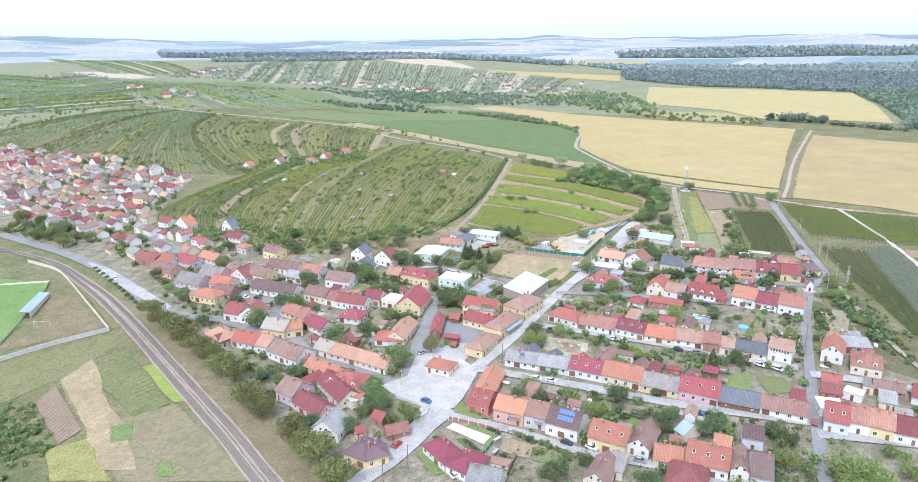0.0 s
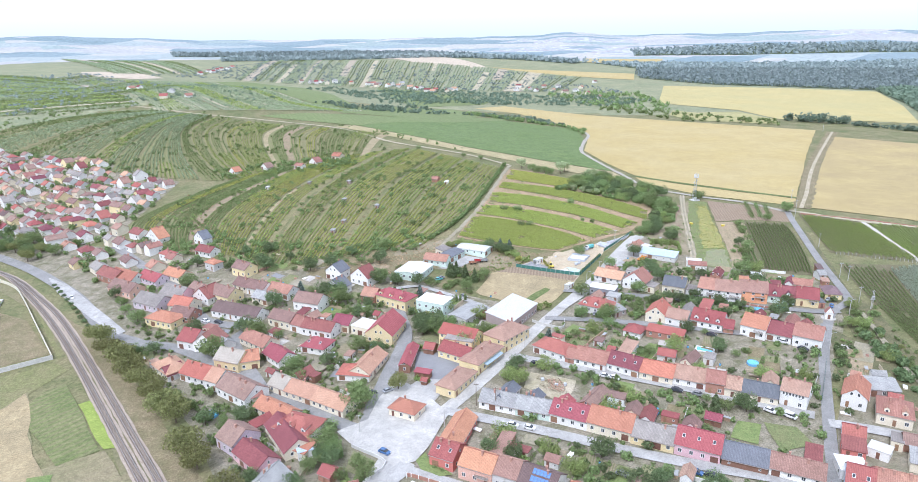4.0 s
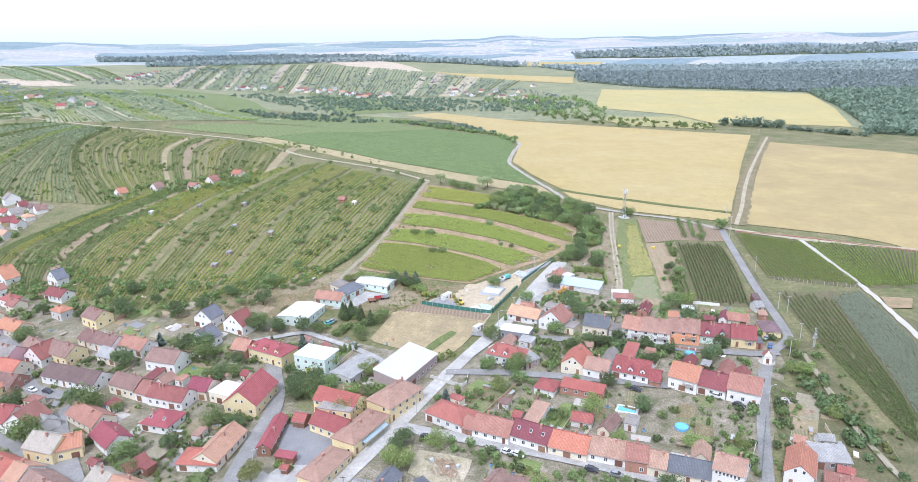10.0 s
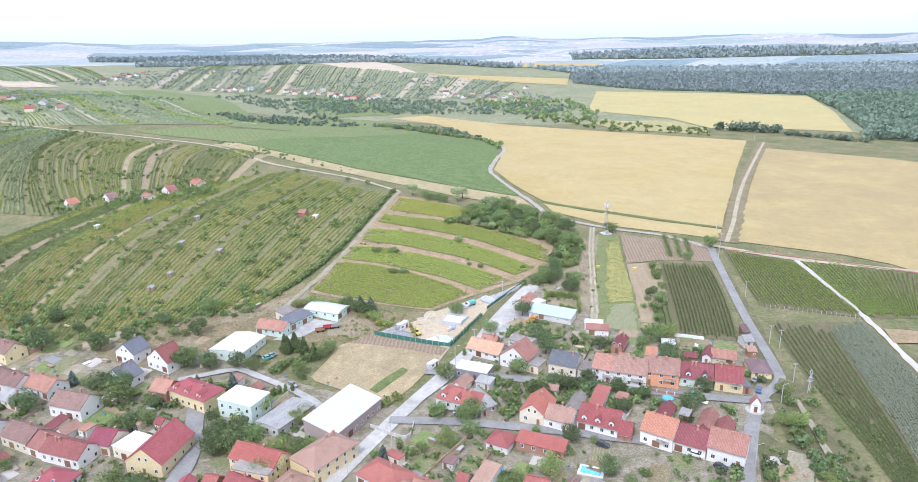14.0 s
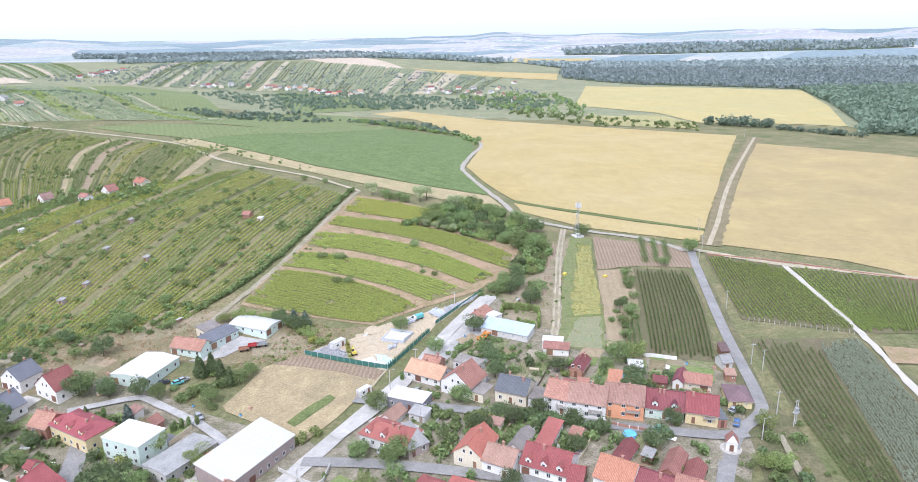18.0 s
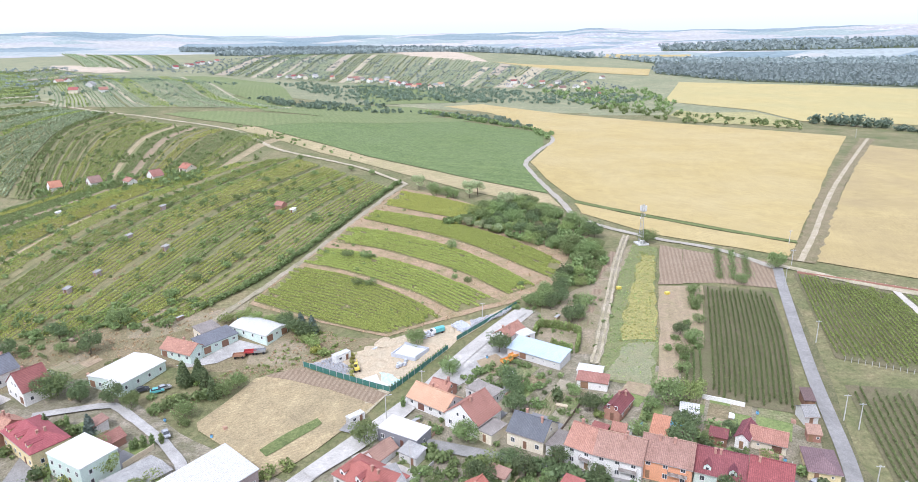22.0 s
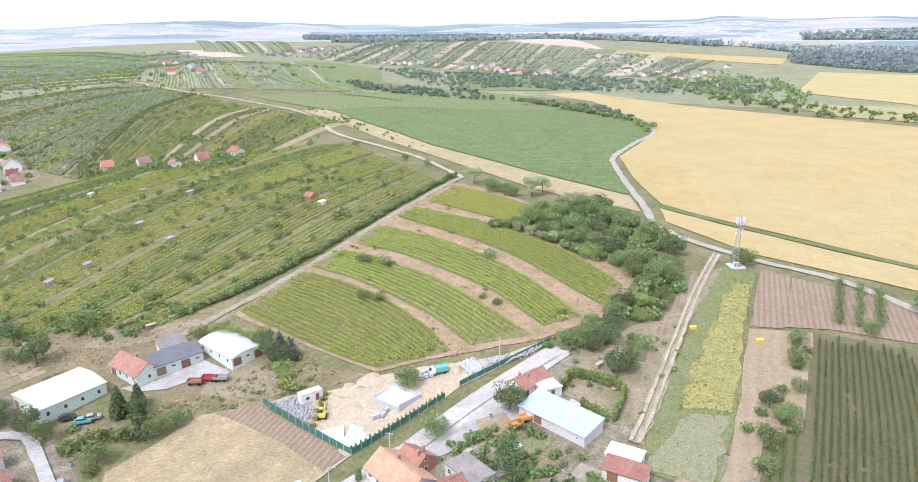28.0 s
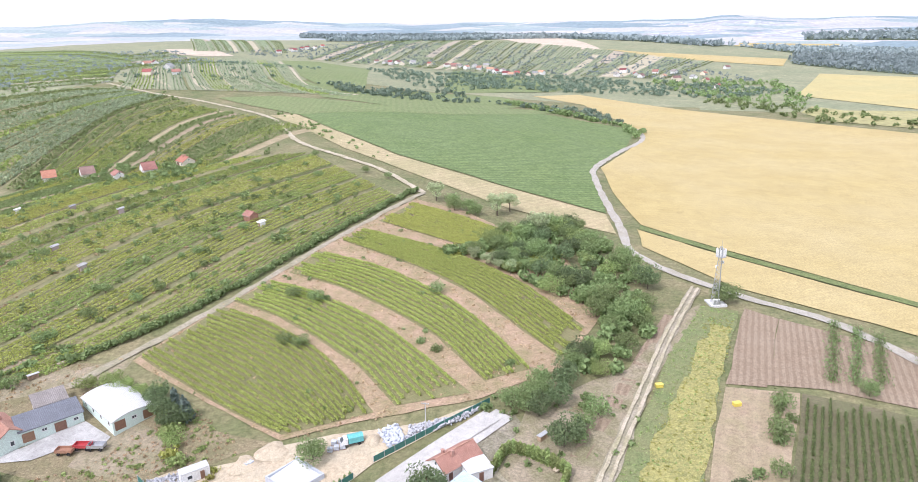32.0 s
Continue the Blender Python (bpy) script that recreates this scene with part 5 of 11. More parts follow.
house(-71.7, 285.1, -62.4, 276.1, 8.6, 2.78, "gable", "crimson", "white")
house(-107.5, 353.3, -98.7, 348.0, 8.6, 2.96, "gable", "tilebrown", "cream")
house(-98.7, 348.0, -88.8, 342.8, 8.6, 3.48, "gable", "tilebrown", "white")
house(-87.9, 345.7, -75.4, 339.1, 8.6, 3.13, "gable", "tile", "white")
house(-114.1, 371.5, -105.1, 365.6, 8.6, 4.35, "gable", "tilebrown", "yellow")
house(-58.8, 347.9, -49.9, 343.3, 8.6, 3.83, "cross", "slate", "white")
house(-48.1, 360.9, -38.2, 354.8, 8.6, 4.35, "cross", "darkred", "white")
house(-62.0, 365.4, -53.5, 361.5, 8.6, 4.35, "cross", "slate", "white")
house(-39.2, 338.8, -32.1, 335.8, 8.6, 3.48, "gable", "tile", "brick")
house(-137.2, 318.6, -122.2, 312.4, 9.7, 3.48, "hip", "orange", "yellow")
house(-127.4, 322.2, -116.2, 318.4, 8.6, 2.96, "gable", "tilebrown", "brick")
house(-131.6, 331.0, -120.4, 326.9, 9.7, 3.48, "gable", "redbright", "cream")
house(-152.3, 337.9, -136.9, 330.2, 10.8, 3.13, "gable", "greybrown", "lilac")
house(-141.8, 343.8, -128.6, 337.7, 10.8, 3.65, "gable", "greybrown", "pink")
house(-174.7, 356.4, -158.8, 347.7, 9.7, 3.48, "gable", "tilebrown", "salmon")
house(-182.8, 372.7, -165.7, 363.0, 9.7, 3.13, "gable", "orange", "mint")
house(-191.2, 376.1, -176.7, 366.5, 9.7, 3.48, "gable", "darkred", "brick")
house(-123.5, 341.5, -113.9, 336.1, 9.7, 3.31, "cross", "darkred", "white")
house(-115.7, 342.1, -103.6, 335.1, 9.7, 4, "gable", "tilebrown", "yellow")
house(-129.7, 349.7, -122.8, 344.4, 8.6, 3.13, "gable", "tilebrown", "white")
house(-151.5, 370.4, -139.3, 362.8, 8.6, 3.13, "gable", "orange", "cream")
house(-164.8, 369.4, -151.3, 360.6, 8.6, 2.78, "gable", "crimson", "lilac")
house(-132.4, 380.8, -125.8, 376.4, 6, 4, "hip", "orange", "greywhite")
house(-154.3, 420.8, -146.3, 414.8, 6, 4, "cross", "slate", "white")
house(-146.0, 401.2, -135.0, 395.4, 7.6, 2.96, "gable", "darkred", "white")
house(-190.0, 432.8, -178.3, 425.1, 7.6, 3.48, "cross", "orange", "white")
house(78.0, 359.9, 90.0, 351.8, 8.6, 2.78, "gable", "orangepale", "white")
house(90.3, 349.3, 99.6, 342.9, 10.8, 4, "cross", "tile", "white")
house(99.6, 342.9, 103.5, 340.1, 7, 2.8, "flat", "greybrown", "cream")
house(83.8, 363.7, 89.5, 360.8, 6, 3, "gable", "tile", "brick")
house(95.1, 363.6, 102.8, 357.9, 6, 2.8, "flat", "greybrown", "greywhite")
house(107.6, 340.8, 116.9, 336.1, 9.7, 4, "gable", "slate", "cream")
house(117.6, 336.3, 121.9, 333.9, 8, 2.8, "flat", "greybrown", "greywhite")
house(122.2, 333.3, 128.9, 329.5, 10.8, 5.22, "gable", "tile", "white", "balc")
house(128.9, 329.5, 139.7, 325.4, 10.8, 5.22, "gable", "tilepink", "white", "balc")
house(139.7, 328.2, 151.1, 324.1, 10.8, 5.22, "gable", "tilepink", "orangewall", "balc")
house(152.2, 326.3, 162.8, 322.3, 10.8, 3.31, "gable", "maroon", "mint", "dorm")
house(163.2, 321.9, 171.8, 318.5, 10.8, 3.83, "gable", "red", "yellow", "balc")
house(171.9, 318.5, 174.5, 318.2, 6, 2.6, "flat", "slate", "brick")
house(179.3, 328.0, 186.2, 326.6, 9.7, 2.61, "hip", "purple", "yellow")
house(165.9, 340.1, 168.6, 338.5, 8.6, 3.13, "cross", "maroon", "white")
house(169.5, 340.4, 177.5, 336.9, 6, 2.6, "gable", "tile", "cream")
house(190.2, 358.3, 192.9, 358.0, 5, 2.4, "shed", "brown", "wood")
house(187.1, 350.3, 190.8, 350.6, 5, 2.6, "gable", "grey", "greywhite")
house(128.2, 367.9, 137.0, 365.6, 4, 2.6, "shed", "tile", "white")
house(128.6, 372.3, 135.8, 370.4, 4.8, 2.9, "flat", "whiteroof", "white")
house(134.4, 352.4, 138.3, 350.1, 9.7, 2.96, "cross", "darkred", "brick")
house(154.7, 351.8, 159.4, 350.5, 5, 2.6, "flat", "whiteroof", "white")
house(107.3, 387.6, 123.8, 377.7, 7.4, 2.4, "shed", "bluemetal", "greywhite")
house(72.5, 342.9, 83.9, 337.4, 7, 3.6, "flat", "whiteroof", "darkgrey")
house(107.2, 393.4, 113.0, 402.0, 5.6, 2.7, "gable", "tile", "white")
house(112.4, 394.2, 116.6, 397.6, 4.6, 2.5, "flat", "whiteroof", "white")
house(65.0, 324.0, 78.6, 315.8, 9.7, 3.48, "hip", "red", "white", "dorm")
house(79.8, 314.7, 85.6, 318.4, 10, 2.8, "shed", "grey", "brickgrey")
house(92.5, 311.0, 100.1, 306.9, 11.9, 3.83, "cross", "redbright", "cream")
house(100.1, 306.9, 107.8, 302.1, 8.6, 3.65, "gable", "tilepink", "white")
house(110.4, 304.7, 121.8, 297.9, 10.8, 3.13, "gable", "red", "white", "dorm")
house(121.9, 297.0, 125.5, 295.4, 7.6, 2.44, "gable", "red", "brick")
house(128.3, 295.4, 136.3, 289.4, 10.8, 4.7, "gable", "orange", "white", "balc")
house(137.1, 290.5, 144.9, 285.1, 10.8, 3.31, "gable", "maroon", "white")
house(145.3, 285.0, 154.2, 279.3, 10.8, 4.7, "gable", "tile", "white")
house(80.0, 297.7, 86.3, 293.8, 7.6, 2.61, "hip", "red", "white")
house(89.4, 296.5, 102.8, 289.4, 5, 2.8, "shed", "redbright", "brick")
house(89.0, 276.3, 95.2, 273.6, 5, 2.4, "gable", "red", "greywhite")
house(96.2, 269.9, 99.4, 267.4, 9.7, 2.61, "cross", "tilebrown", "cream")
house(105.5, 272.0, 108.8, 270.1, 6, 2.6, "flat", "greybrown", "greywhite")
house(4.3, 316.2, 12.6, 310.9, 18, 3.2, "low", "grey", "greywhite")
house(32.4, 302.8, 45.6, 324.8, 12.6, 5, "shed", "whiteroof", "brickgrey")
house(-25.8, 367.4, -12.3, 362.3, 17.6, 3.4, "low", "whiteroof", "mint")
house(-12.0, 387.2, 0.9, 382.4, 7.5, 3.0, "gable", "tile", "mint")
house(3.0, 387.4, 10.7, 399.0, 6.4, 3.1, "shed", "slate", "mint", "garage")
house(22.4, 395.8, 27.0, 405.2, 18.2, 2.7, "barrel", "whiteroof", "mint", "garage")
house(-1.4, 396.4, 2.9, 402.6, 5.5, 2.9, "shed", "greybrown", "cream")
house(28.7, 284.8, 39.9, 298.3, 11, 5.57, "hip", "tilepink", "yellow")
house(18.0, 267.6, 28.4, 283.9, 8.8, 4.4, "hip", "tilepink", "yellow")
house(9.3, 251.6, 17.4, 265.8, 8.2, 3.5, "hip", "tilepink", "yellow")
house(1.6, 283.4, 13.2, 275.4, 8.2, 3.31, "gable", "red", "yellow")
house(1.4, 294.6, 16.1, 286.9, 8.6, 5.39, "gable", "redbright", "yellow")
house(3.9, 288.2, 15.4, 284.2, 5, 5.6, "flat", "greybrown", "yellow")
house(-8.8, 270.8, -6.9, 289.3, 4.5, 2.8, "gable", "crimson", "wood")
house(-4.7, 286.3, -0.5, 284.8, 5, 2.6, "gable", "red", "wood")
house(-6.8, 267.6, -0.8, 265.6, 2.4, 2.4, "shed", "crimson", "wood")
house(-3.9, 261.6, -1.7, 260.8, 2.0, 2.2, "gable", "red", "wood")
house(27.6, 243.9, 33.4, 254.6, 5.6, 2.9, "gable", "slate", "greywhite")
house(37.8, 241.2, 42.0, 249.2, 5.2, 2.9, "gable", "slate", "greywhite")
house(48.8, 238.4, 52.2, 244.6, 5.4, 3.0, "gable", "crimson", "white")
house(57.4, 239.2, 65.2, 250.4, 5.2, 2.9, "gable", "tilebrown", "brick")
house(-71.4, 424.6, -69.0, 423.9, 2.2, 1.9, "shed", "grey", "brickgrey")
house(-15.2, 517.6, -10.8, 515.6, 4, 2.4, "gable", "tile", "brick")
house(-5.6, 512.6, -3.5, 511.3, 2.2, 1.9, "shed", "whiteroof", "white")
house(-78.0, 518.1, -76.0, 516.6, 2.2, 1.9, "shed", "grey", "brickgrey")
house(-108.9, 523.1, -106.9, 521.6, 2.2, 1.9, "shed", "grey", "brickgrey")
house(-67.5, 439.3, -65.3, 438.2, 2.2, 1.9, "shed", "grey", "brickgrey")
house(-74.0, 477.1, -71.9, 475.7, 2.2, 1.9, "shed", "grey", "brickgrey")
house(-190.4, 587.0, -183.9, 581.5, 7, 2.26, "cross", "orange", "white")
house(-163.4, 587.0, -156.6, 581.8, 7, 2.26, "cross", "tilebrown", "white")
house(-121.9, 586.5, -115.0, 581.5, 7, 2.26, "cross", "tile", "white")
house(-104.9, 595.8, -97.5, 591.6, 7, 3.13, "gable", "orange", "cream")
house(-49.8, 464.3, -47.6, 463.2, 2.2, 1.9, "shed", "grey", "brickgrey")
house(-140.1, 522.1, -138.1, 520.6, 2.2, 1.9, "shed", "whiteroof", "white")
house(-131.8, 576.1, -124.9, 571.2, 5, 3, "gable", "tile", "white")


def clear_of_houses(x, y, gap=1.0):
    for hx, hy, ca, sa, L, D in FOOTPRINTS:
        dx, dy = x - hx, y - hy
        if abs(dx) < 40 and abs(dy) < 40:
            u, w = dx * ca + dy * sa, -dx * sa + dy * ca
            if -gap < u < L + gap and -gap < w < D + gap:
                return False
    return True


def inside(x, y, poly):
    hit, n = False, len(poly)
    for i in range(n):
        (ax, ay), (bx, by) = poly[i], poly[(i + 1) % n]
        if (ay > y) != (by > y) and x < (bx - ax) * (y - ay) / (by - ay) + ax:
            hit = not hit
    return hit


def old_town():
    """The older houses in the valley, along winding lanes between the railway and the hill."""
    rng = random.Random(11)
    outline = [(-490.2, 715.5), (-417.9, 687.3), (-355.2, 670.2), (-290.6, 616.5), (-226.4, 568.9), (-230.6, 522.7), (-225.2, 467.6), (-179.8, 437.6), (-143, 375.7), (-155.2, 353.3), (-186.1, 370.8), (-222, 401.1), (-254.2, 441.2), (-312.4, 477.4), (-347.8, 491.9)]
    roofs = ["tile", "tilebrown", "tilebrown", "orangepale", "tilepink", "red", "redbright", "tilebrown", "darkred", "greybrown", "brown", "maroon", "greybrown"]
    walls = ["white", "white", "cream", "white", "greywhite", "white", "yellow", "cream", "white"]
    tilt = radians(-36)
    ct, st = math.cos(tilt), math.sin(tilt)
    for row in range(-22, 23):
        s = -330.0 + rng.uniform(0, 8)
        while s < 330:
            L, D = rng.uniform(7, 12.5), rng.uniform(6, 8.5)
            u, w = s, row * 13.5 + 6 * math.sin(s * 0.018 + row * 0.4) + rng.uniform(-1.2, 1.2)
            x, y = -270 + u * ct - w * st, 500 + u * st + w * ct
            s += L + rng.choice((0.3, 0.3, 1.5, 3, 7))
            ang = tilt + radians(10 * math.sin(u * 0.015 + row)) + (radians(90) if rng.random() < 0.16 else 0)
            x2, y2 = x + L * math.cos(ang), y + L * math.sin(ang)
            mid = ((x + x2) / 2 - math.sin(ang) * D / 2, (y + y2) / 2 + math.cos(ang) * D / 2)
            if not inside(*mid, outline) or not all(clear_of_houses(a, b, 1.0) for a, b in ((x, y), (x2, y2), mid)):
                continue
            house(x, y, x2, y2, D, rng.choice((2.8, 3.0, 3.2, 3.6, 4.6)), rng.choice(("gable", "gable", "gable", "hip", "cross")), rng.choice(roofs), rng.choice(walls), detail=1)


old_town()

# ---- plants ----
def leaf_mat(name, a, b, spread=0.2, vary=0.26):
    a, b = (tuple(v * 1.75 + 0.012 for v in c) for c in (a, b))
    m = mat(name, a, b, 0.9, 3, 0.75, spread=spread)
    bs = m.node_tree.nodes["Principled BSDF"]
    bs.inputs["Specular IOR Level"].default_value = 0.15
    n, l = m.node_tree.nodes, m.node_tree.links
    geo = n.new("ShaderNodeNewGeometry")
    hs = [x for x in n if x.bl_idname == "ShaderNodeHueSaturation"][0]
    mr = n.new("ShaderNodeMapRange")
    mr.inputs[3].default_value, mr.inputs[4].default_value = 1 - vary, 1 + vary
    l.new(geo.outputs["Random Per Island"], mr.inputs[0])
    old = hs.inputs["Value"].links[0].from_socket
    mu = n.new("ShaderNodeMath")
    mu.operation = "MULTIPLY"
    l.new(old, mu.inputs[0])
    l.new(mr.outputs[0], mu.inputs[1])
    l.new(mu.outputs[0], hs.inputs["Value"])
    tr = n.new("ShaderNodeBsdfTranslucent")
    l.new(hs.outputs[0], tr.inputs["Color"])
    mx = n.new("ShaderNodeMixShader")
    mx.inputs[0].default_value = 0.35
    l.new(bs.outputs[0], mx.inputs[1])
    l.new(tr.outputs[0], mx.inputs[2])
    l.new(mx.outputs[0], n["Material Output"].inputs[0])
    return m


leaf_mat("leaf_mid", (0.105, 0.15, 0.053), (0.15, 0.193, 0.07))
leaf_mat("leaf_dark", (0.074, 0.107, 0.045), (0.105, 0.14, 0.058))
leaf_mat("leaf_light", (0.14, 0.19, 0.055), (0.19, 0.23, 0.075))
leaf_mat("leaf_pale", (0.20, 0.24, 0.12), (0.26, 0.30, 0.16))
leaf_mat("leaf_blue", (0.07, 0.10, 0.08), (0.11, 0.14, 0.12))
leaf_mat("leaf_olive", (0.115, 0.125, 0.042), (0.155, 0.16, 0.055))
leaf_mat("leaf_yellow", (0.19, 0.20, 0.04), (0.25, 0.24, 0.06))
leaf_mat("vine_green", (0.14, 0.19, 0.044), (0.2, 0.242, 0.06), 0.1, 0.3)
# far foliage: blue-grey haze is mixed into the leaf colour
leaf_mat("leaf_hazed", (0.155, 0.192, 0.192), (0.185, 0.222, 0.218), 0.2, 0.1)
leaf_mat("vine_terrace", (0.195, 0.245, 0.052), (0.265, 0.298, 0.072), 0.1, 0.3)
# woods at middle distance: green tinted slightly blue with painted haze
leaf_mat("leaf_wood_hazed", (0.092, 0.13, 0.092), (0.12, 0.158, 0.112), 0.2, 0.16)
leaf_mat("vine_yellow", (0.205, 0.225, 0.048), (0.27, 0.275, 0.062), 0.1, 0.26)
leaf_mat("vine_dark", (0.104, 0.14, 0.048), (0.14, 0.174, 0.062), 0.1, 0.26)
# far vines: leaf green cooled and paled to stand for haze
leaf_mat("vine_hazed", (0.165, 0.21, 0.12), (0.21, 0.25, 0.148), 0.1, 0.24)
leaf_mat("vine_net", (0.185, 0.212, 0.15), (0.225, 0.248, 0.182), 0.1, 0.12)
leaf_mat("leaf_dry", (0.25, 0.18, 0.105), (0.34, 0.255, 0.155), 0.1, 0.2)
mat("bark", (0.13, 0.10, 0.075), (0.20, 0.16, 0.12), 0.4, 5, 0.95, bump=0.6, bump_scale=3)


def leaf_cloud(rs, centres, radii, count, size, squash=0.85, out=0.75):
    """Small four-cornered leaf clumps spread through overlapping lobes; returns vertices and faces."""
    which = rs.randint(0, len(centres), count)
    d = rs.normal(size=(count, 3))
    d /= np.linalg.norm(d, axis=1)[:, None]
    r = rs.uniform(0.45, 1.08, count) ** 0.6
    p = np.array(centres)[which] + d * (np.array(radii)[which] * r)[:, None] * np.array([1, 1, squash])
    n = d * out + rs.normal(size=(count, 3)) * 0.5
    n /= np.linalg.norm(n, axis=1)[:, None]
    u = np.cross(n, rs.normal(size=(count, 3)))
    u /= np.linalg.norm(u, axis=1)[:, None]
    w = np.cross(n, u)
    s = size * rs.uniform(0.6, 1.35, count)[:, None]
    k = rs.uniform(0.5, 1.0, (count, 1))
    v = np.stack([p - u * s, p - w * s * k, p + u * s + n * s * 0.2, p + w * s * k], 1).reshape(-1, 3)
    f = np.arange(4 * count).reshape(-1, 4)
    return v, f


def trunk_mesh(rs, hgt, r0, limbs):
    v, f = [], []

    def limb(a, b, ra, rb, sides=6):
        a, b = np.array(a, float), np.array(b, float)
        d = (b - a) / np.linalg.norm(b - a)
        u = np.cross(d, (0.3, 0.9, 0.2))
        u /= np.linalg.norm(u)
        w = np.cross(d, u)
        k = len(v)
        for c, r in ((a, ra), (b, rb)):
            for i in range(sides):
                t = 2 * math.pi * i / sides
                v.append(tuple(c + r * (math.cos(t) * u + math.sin(t) * w)))
        f.extend((k + i, k + (i + 1) % sides, k + sides + (i + 1) % sides, k + sides + i) for i in range(sides))

    limb((0, 0, -0.4), (0.05, 0, hgt * 0.5), r0, r0 * 0.72)
    limb((0.05, 0, hgt * 0.5), (0, 0.1, hgt * 0.9), r0 * 0.72, r0 * 0.25)
    for i in range(limbs):
        a = 2 * math.pi * (i + rs.uniform(0, 0.6)) / limbs
        z = hgt * rs.uniform(0.4, 0.65)
        reach = hgt * rs.uniform(0.25, 0.4)
        limb((0, 0, z), (reach * math.cos(a), reach * math.sin(a), z + hgt * rs.uniform(0.15, 0.35)), r0 * 0.45, r0 * 0.12, 5)
    return mesh_of("trunk", v, f, MATS["bark"])


TREES = {}


def tree_kind(key, leaf, seed, hgt, spread_, count, size, style="round", label="", category="tree"):
    rs = np.random.RandomState(seed)
    if style == "round":
        n = 8
        c = [(spread_ * 0.5 * math.cos(i * 2.4) * rs.uniform(0.5, 1.1), spread_ * 0.5 * math.sin(i * 2.4) * rs.uniform(0.5, 1.1), hgt * rs.uniform(0.42, 0.80)) for i in range(n)]
        r = [spread_ * rs.uniform(0.30, 0.52) for _ in range(n)]
        v, f = leaf_cloud(rs, c, r, count, size)
    elif style == "bush":
        n = 6
        c = [(spread_ * 0.5 * math.cos(i * 2.4) * rs.uniform(0.4, 1.1), spread_ * 0.5 * math.sin(i * 2.4) * rs.uniform(0.4, 1.1), hgt * rs.uniform(0.25, 0.6)) for i in range(n)]
        r = [spread_ * rs.uniform(0.30, 0.5) for _ in range(n)]
        v, f = leaf_cloud(rs, c, r, count, size)
        v[:, 2] = np.maximum(v[:, 2], -0.2)
    else:
        n = 9
        c = [(0, 0, hgt * (0.08 + 0.84 * i / (n - 1))) for i in range(n)]
        prof = (lambda q: spread_ * 0.5 * (1 - q) ** 0.85 + 0.12) if style == "cone" else (lambda q: spread_ * 0.5 * min(1, 2.6 * (1 - q) + 0.1) * (0.75 + 0.25 * math.sin(q * 3)))
        r = [prof(i / (n - 1)) for i in range(n)]
        p = np.array(r) ** 1.2
        p /= p.sum()
        which = rs.choice(n, count, p=p)
        vs, fs = [], []
        for i in range(n):
            k = int((which == i).sum())
            if k:
                a, b = leaf_cloud(rs, [c[i]], [r[i]], k, size, 0.9 if style == "cone" else 1.1)
                fs.append(b + sum(len(x) for x in vs))
                vs.append(a)
        v, f = np.concatenate(vs), np.concatenate(fs)
    crown = mesh_of("crown", v, f, MATS[leaf])
    TREES[key] = (crown, trunk_mesh(rs, hgt * (0.8 if style == "round" else 0.6), 0.16 + hgt * 0.014, 4 if style == "round" else 2), label, category)


tree_kind("oak", "leaf_mid", 1, 8.5, 7.5, 2195, 0.29, label="round leafy green tree with full crown")
tree_kind("lime", "leaf_olive", 2, 9.5, 7.0, 2195, 0.29, label="large olive-green tree in the railway row")
tree_kind("fruit", "leaf_mid", 3, 4.6, 4.2, 747, 0.24, label="small green fruit tree in a garden")
tree_kind("walnut", "leaf_light", 4, 7.0, 6.4, 1734, 0.28, label="broad light green tree")
tree_kind("dark", "leaf_dark", 5, 8.0, 6.5, 1964, 0.28, label="dense dark green tree")
tree_kind("poplar", "leaf_pale", 6, 10.5, 5.2, 1422, 0.31, label="tall pale grey-green tree beside the track")
tree_kind("shrub", "leaf_mid", 7, 2.4, 3.0, 264, 0.31, "bush", label="low round green garden shrub", category="shrub")
tree_kind("shrub_light", "leaf_light", 8, 2.2, 2.8, 264, 0.31, "bush", label="light green rounded shrub", category="shrub")
tree_kind("shrub_yellow", "leaf_yellow", 9, 2.0, 2.4, 229, 0.29, "bush", label="bright yellow-green rounded shrub", category="shrub")
tree_kind("spruce", "leaf_dark", 10, 8.5, 4.4, 802, 0.37, "cone", label="dark pointed conifer tree")
tree_kind("bluespruce", "leaf_blue", 11, 6.5, 4.0, 688, 0.35, "cone", label="bluish grey spruce tree")
tree_kind("thuja", "leaf_mid", 12, 4.2, 1.6, 275, 0.26, "column", label="slim green columnar conifer", category="conifer")
tree_kind("hedge_conifer", "leaf_light", 13, 4.4, 1.7, 300, 0.26, "column", label="yellow-green clipped hedge conifer", category="conifer")
tree_kind("box_ball", "leaf_dark", 14, 1.7, 1.9, 240, 0.22, "bush", label="small clipped round dark green shrub", category="shrub")
PLANTS = []
TREE_SITES = []


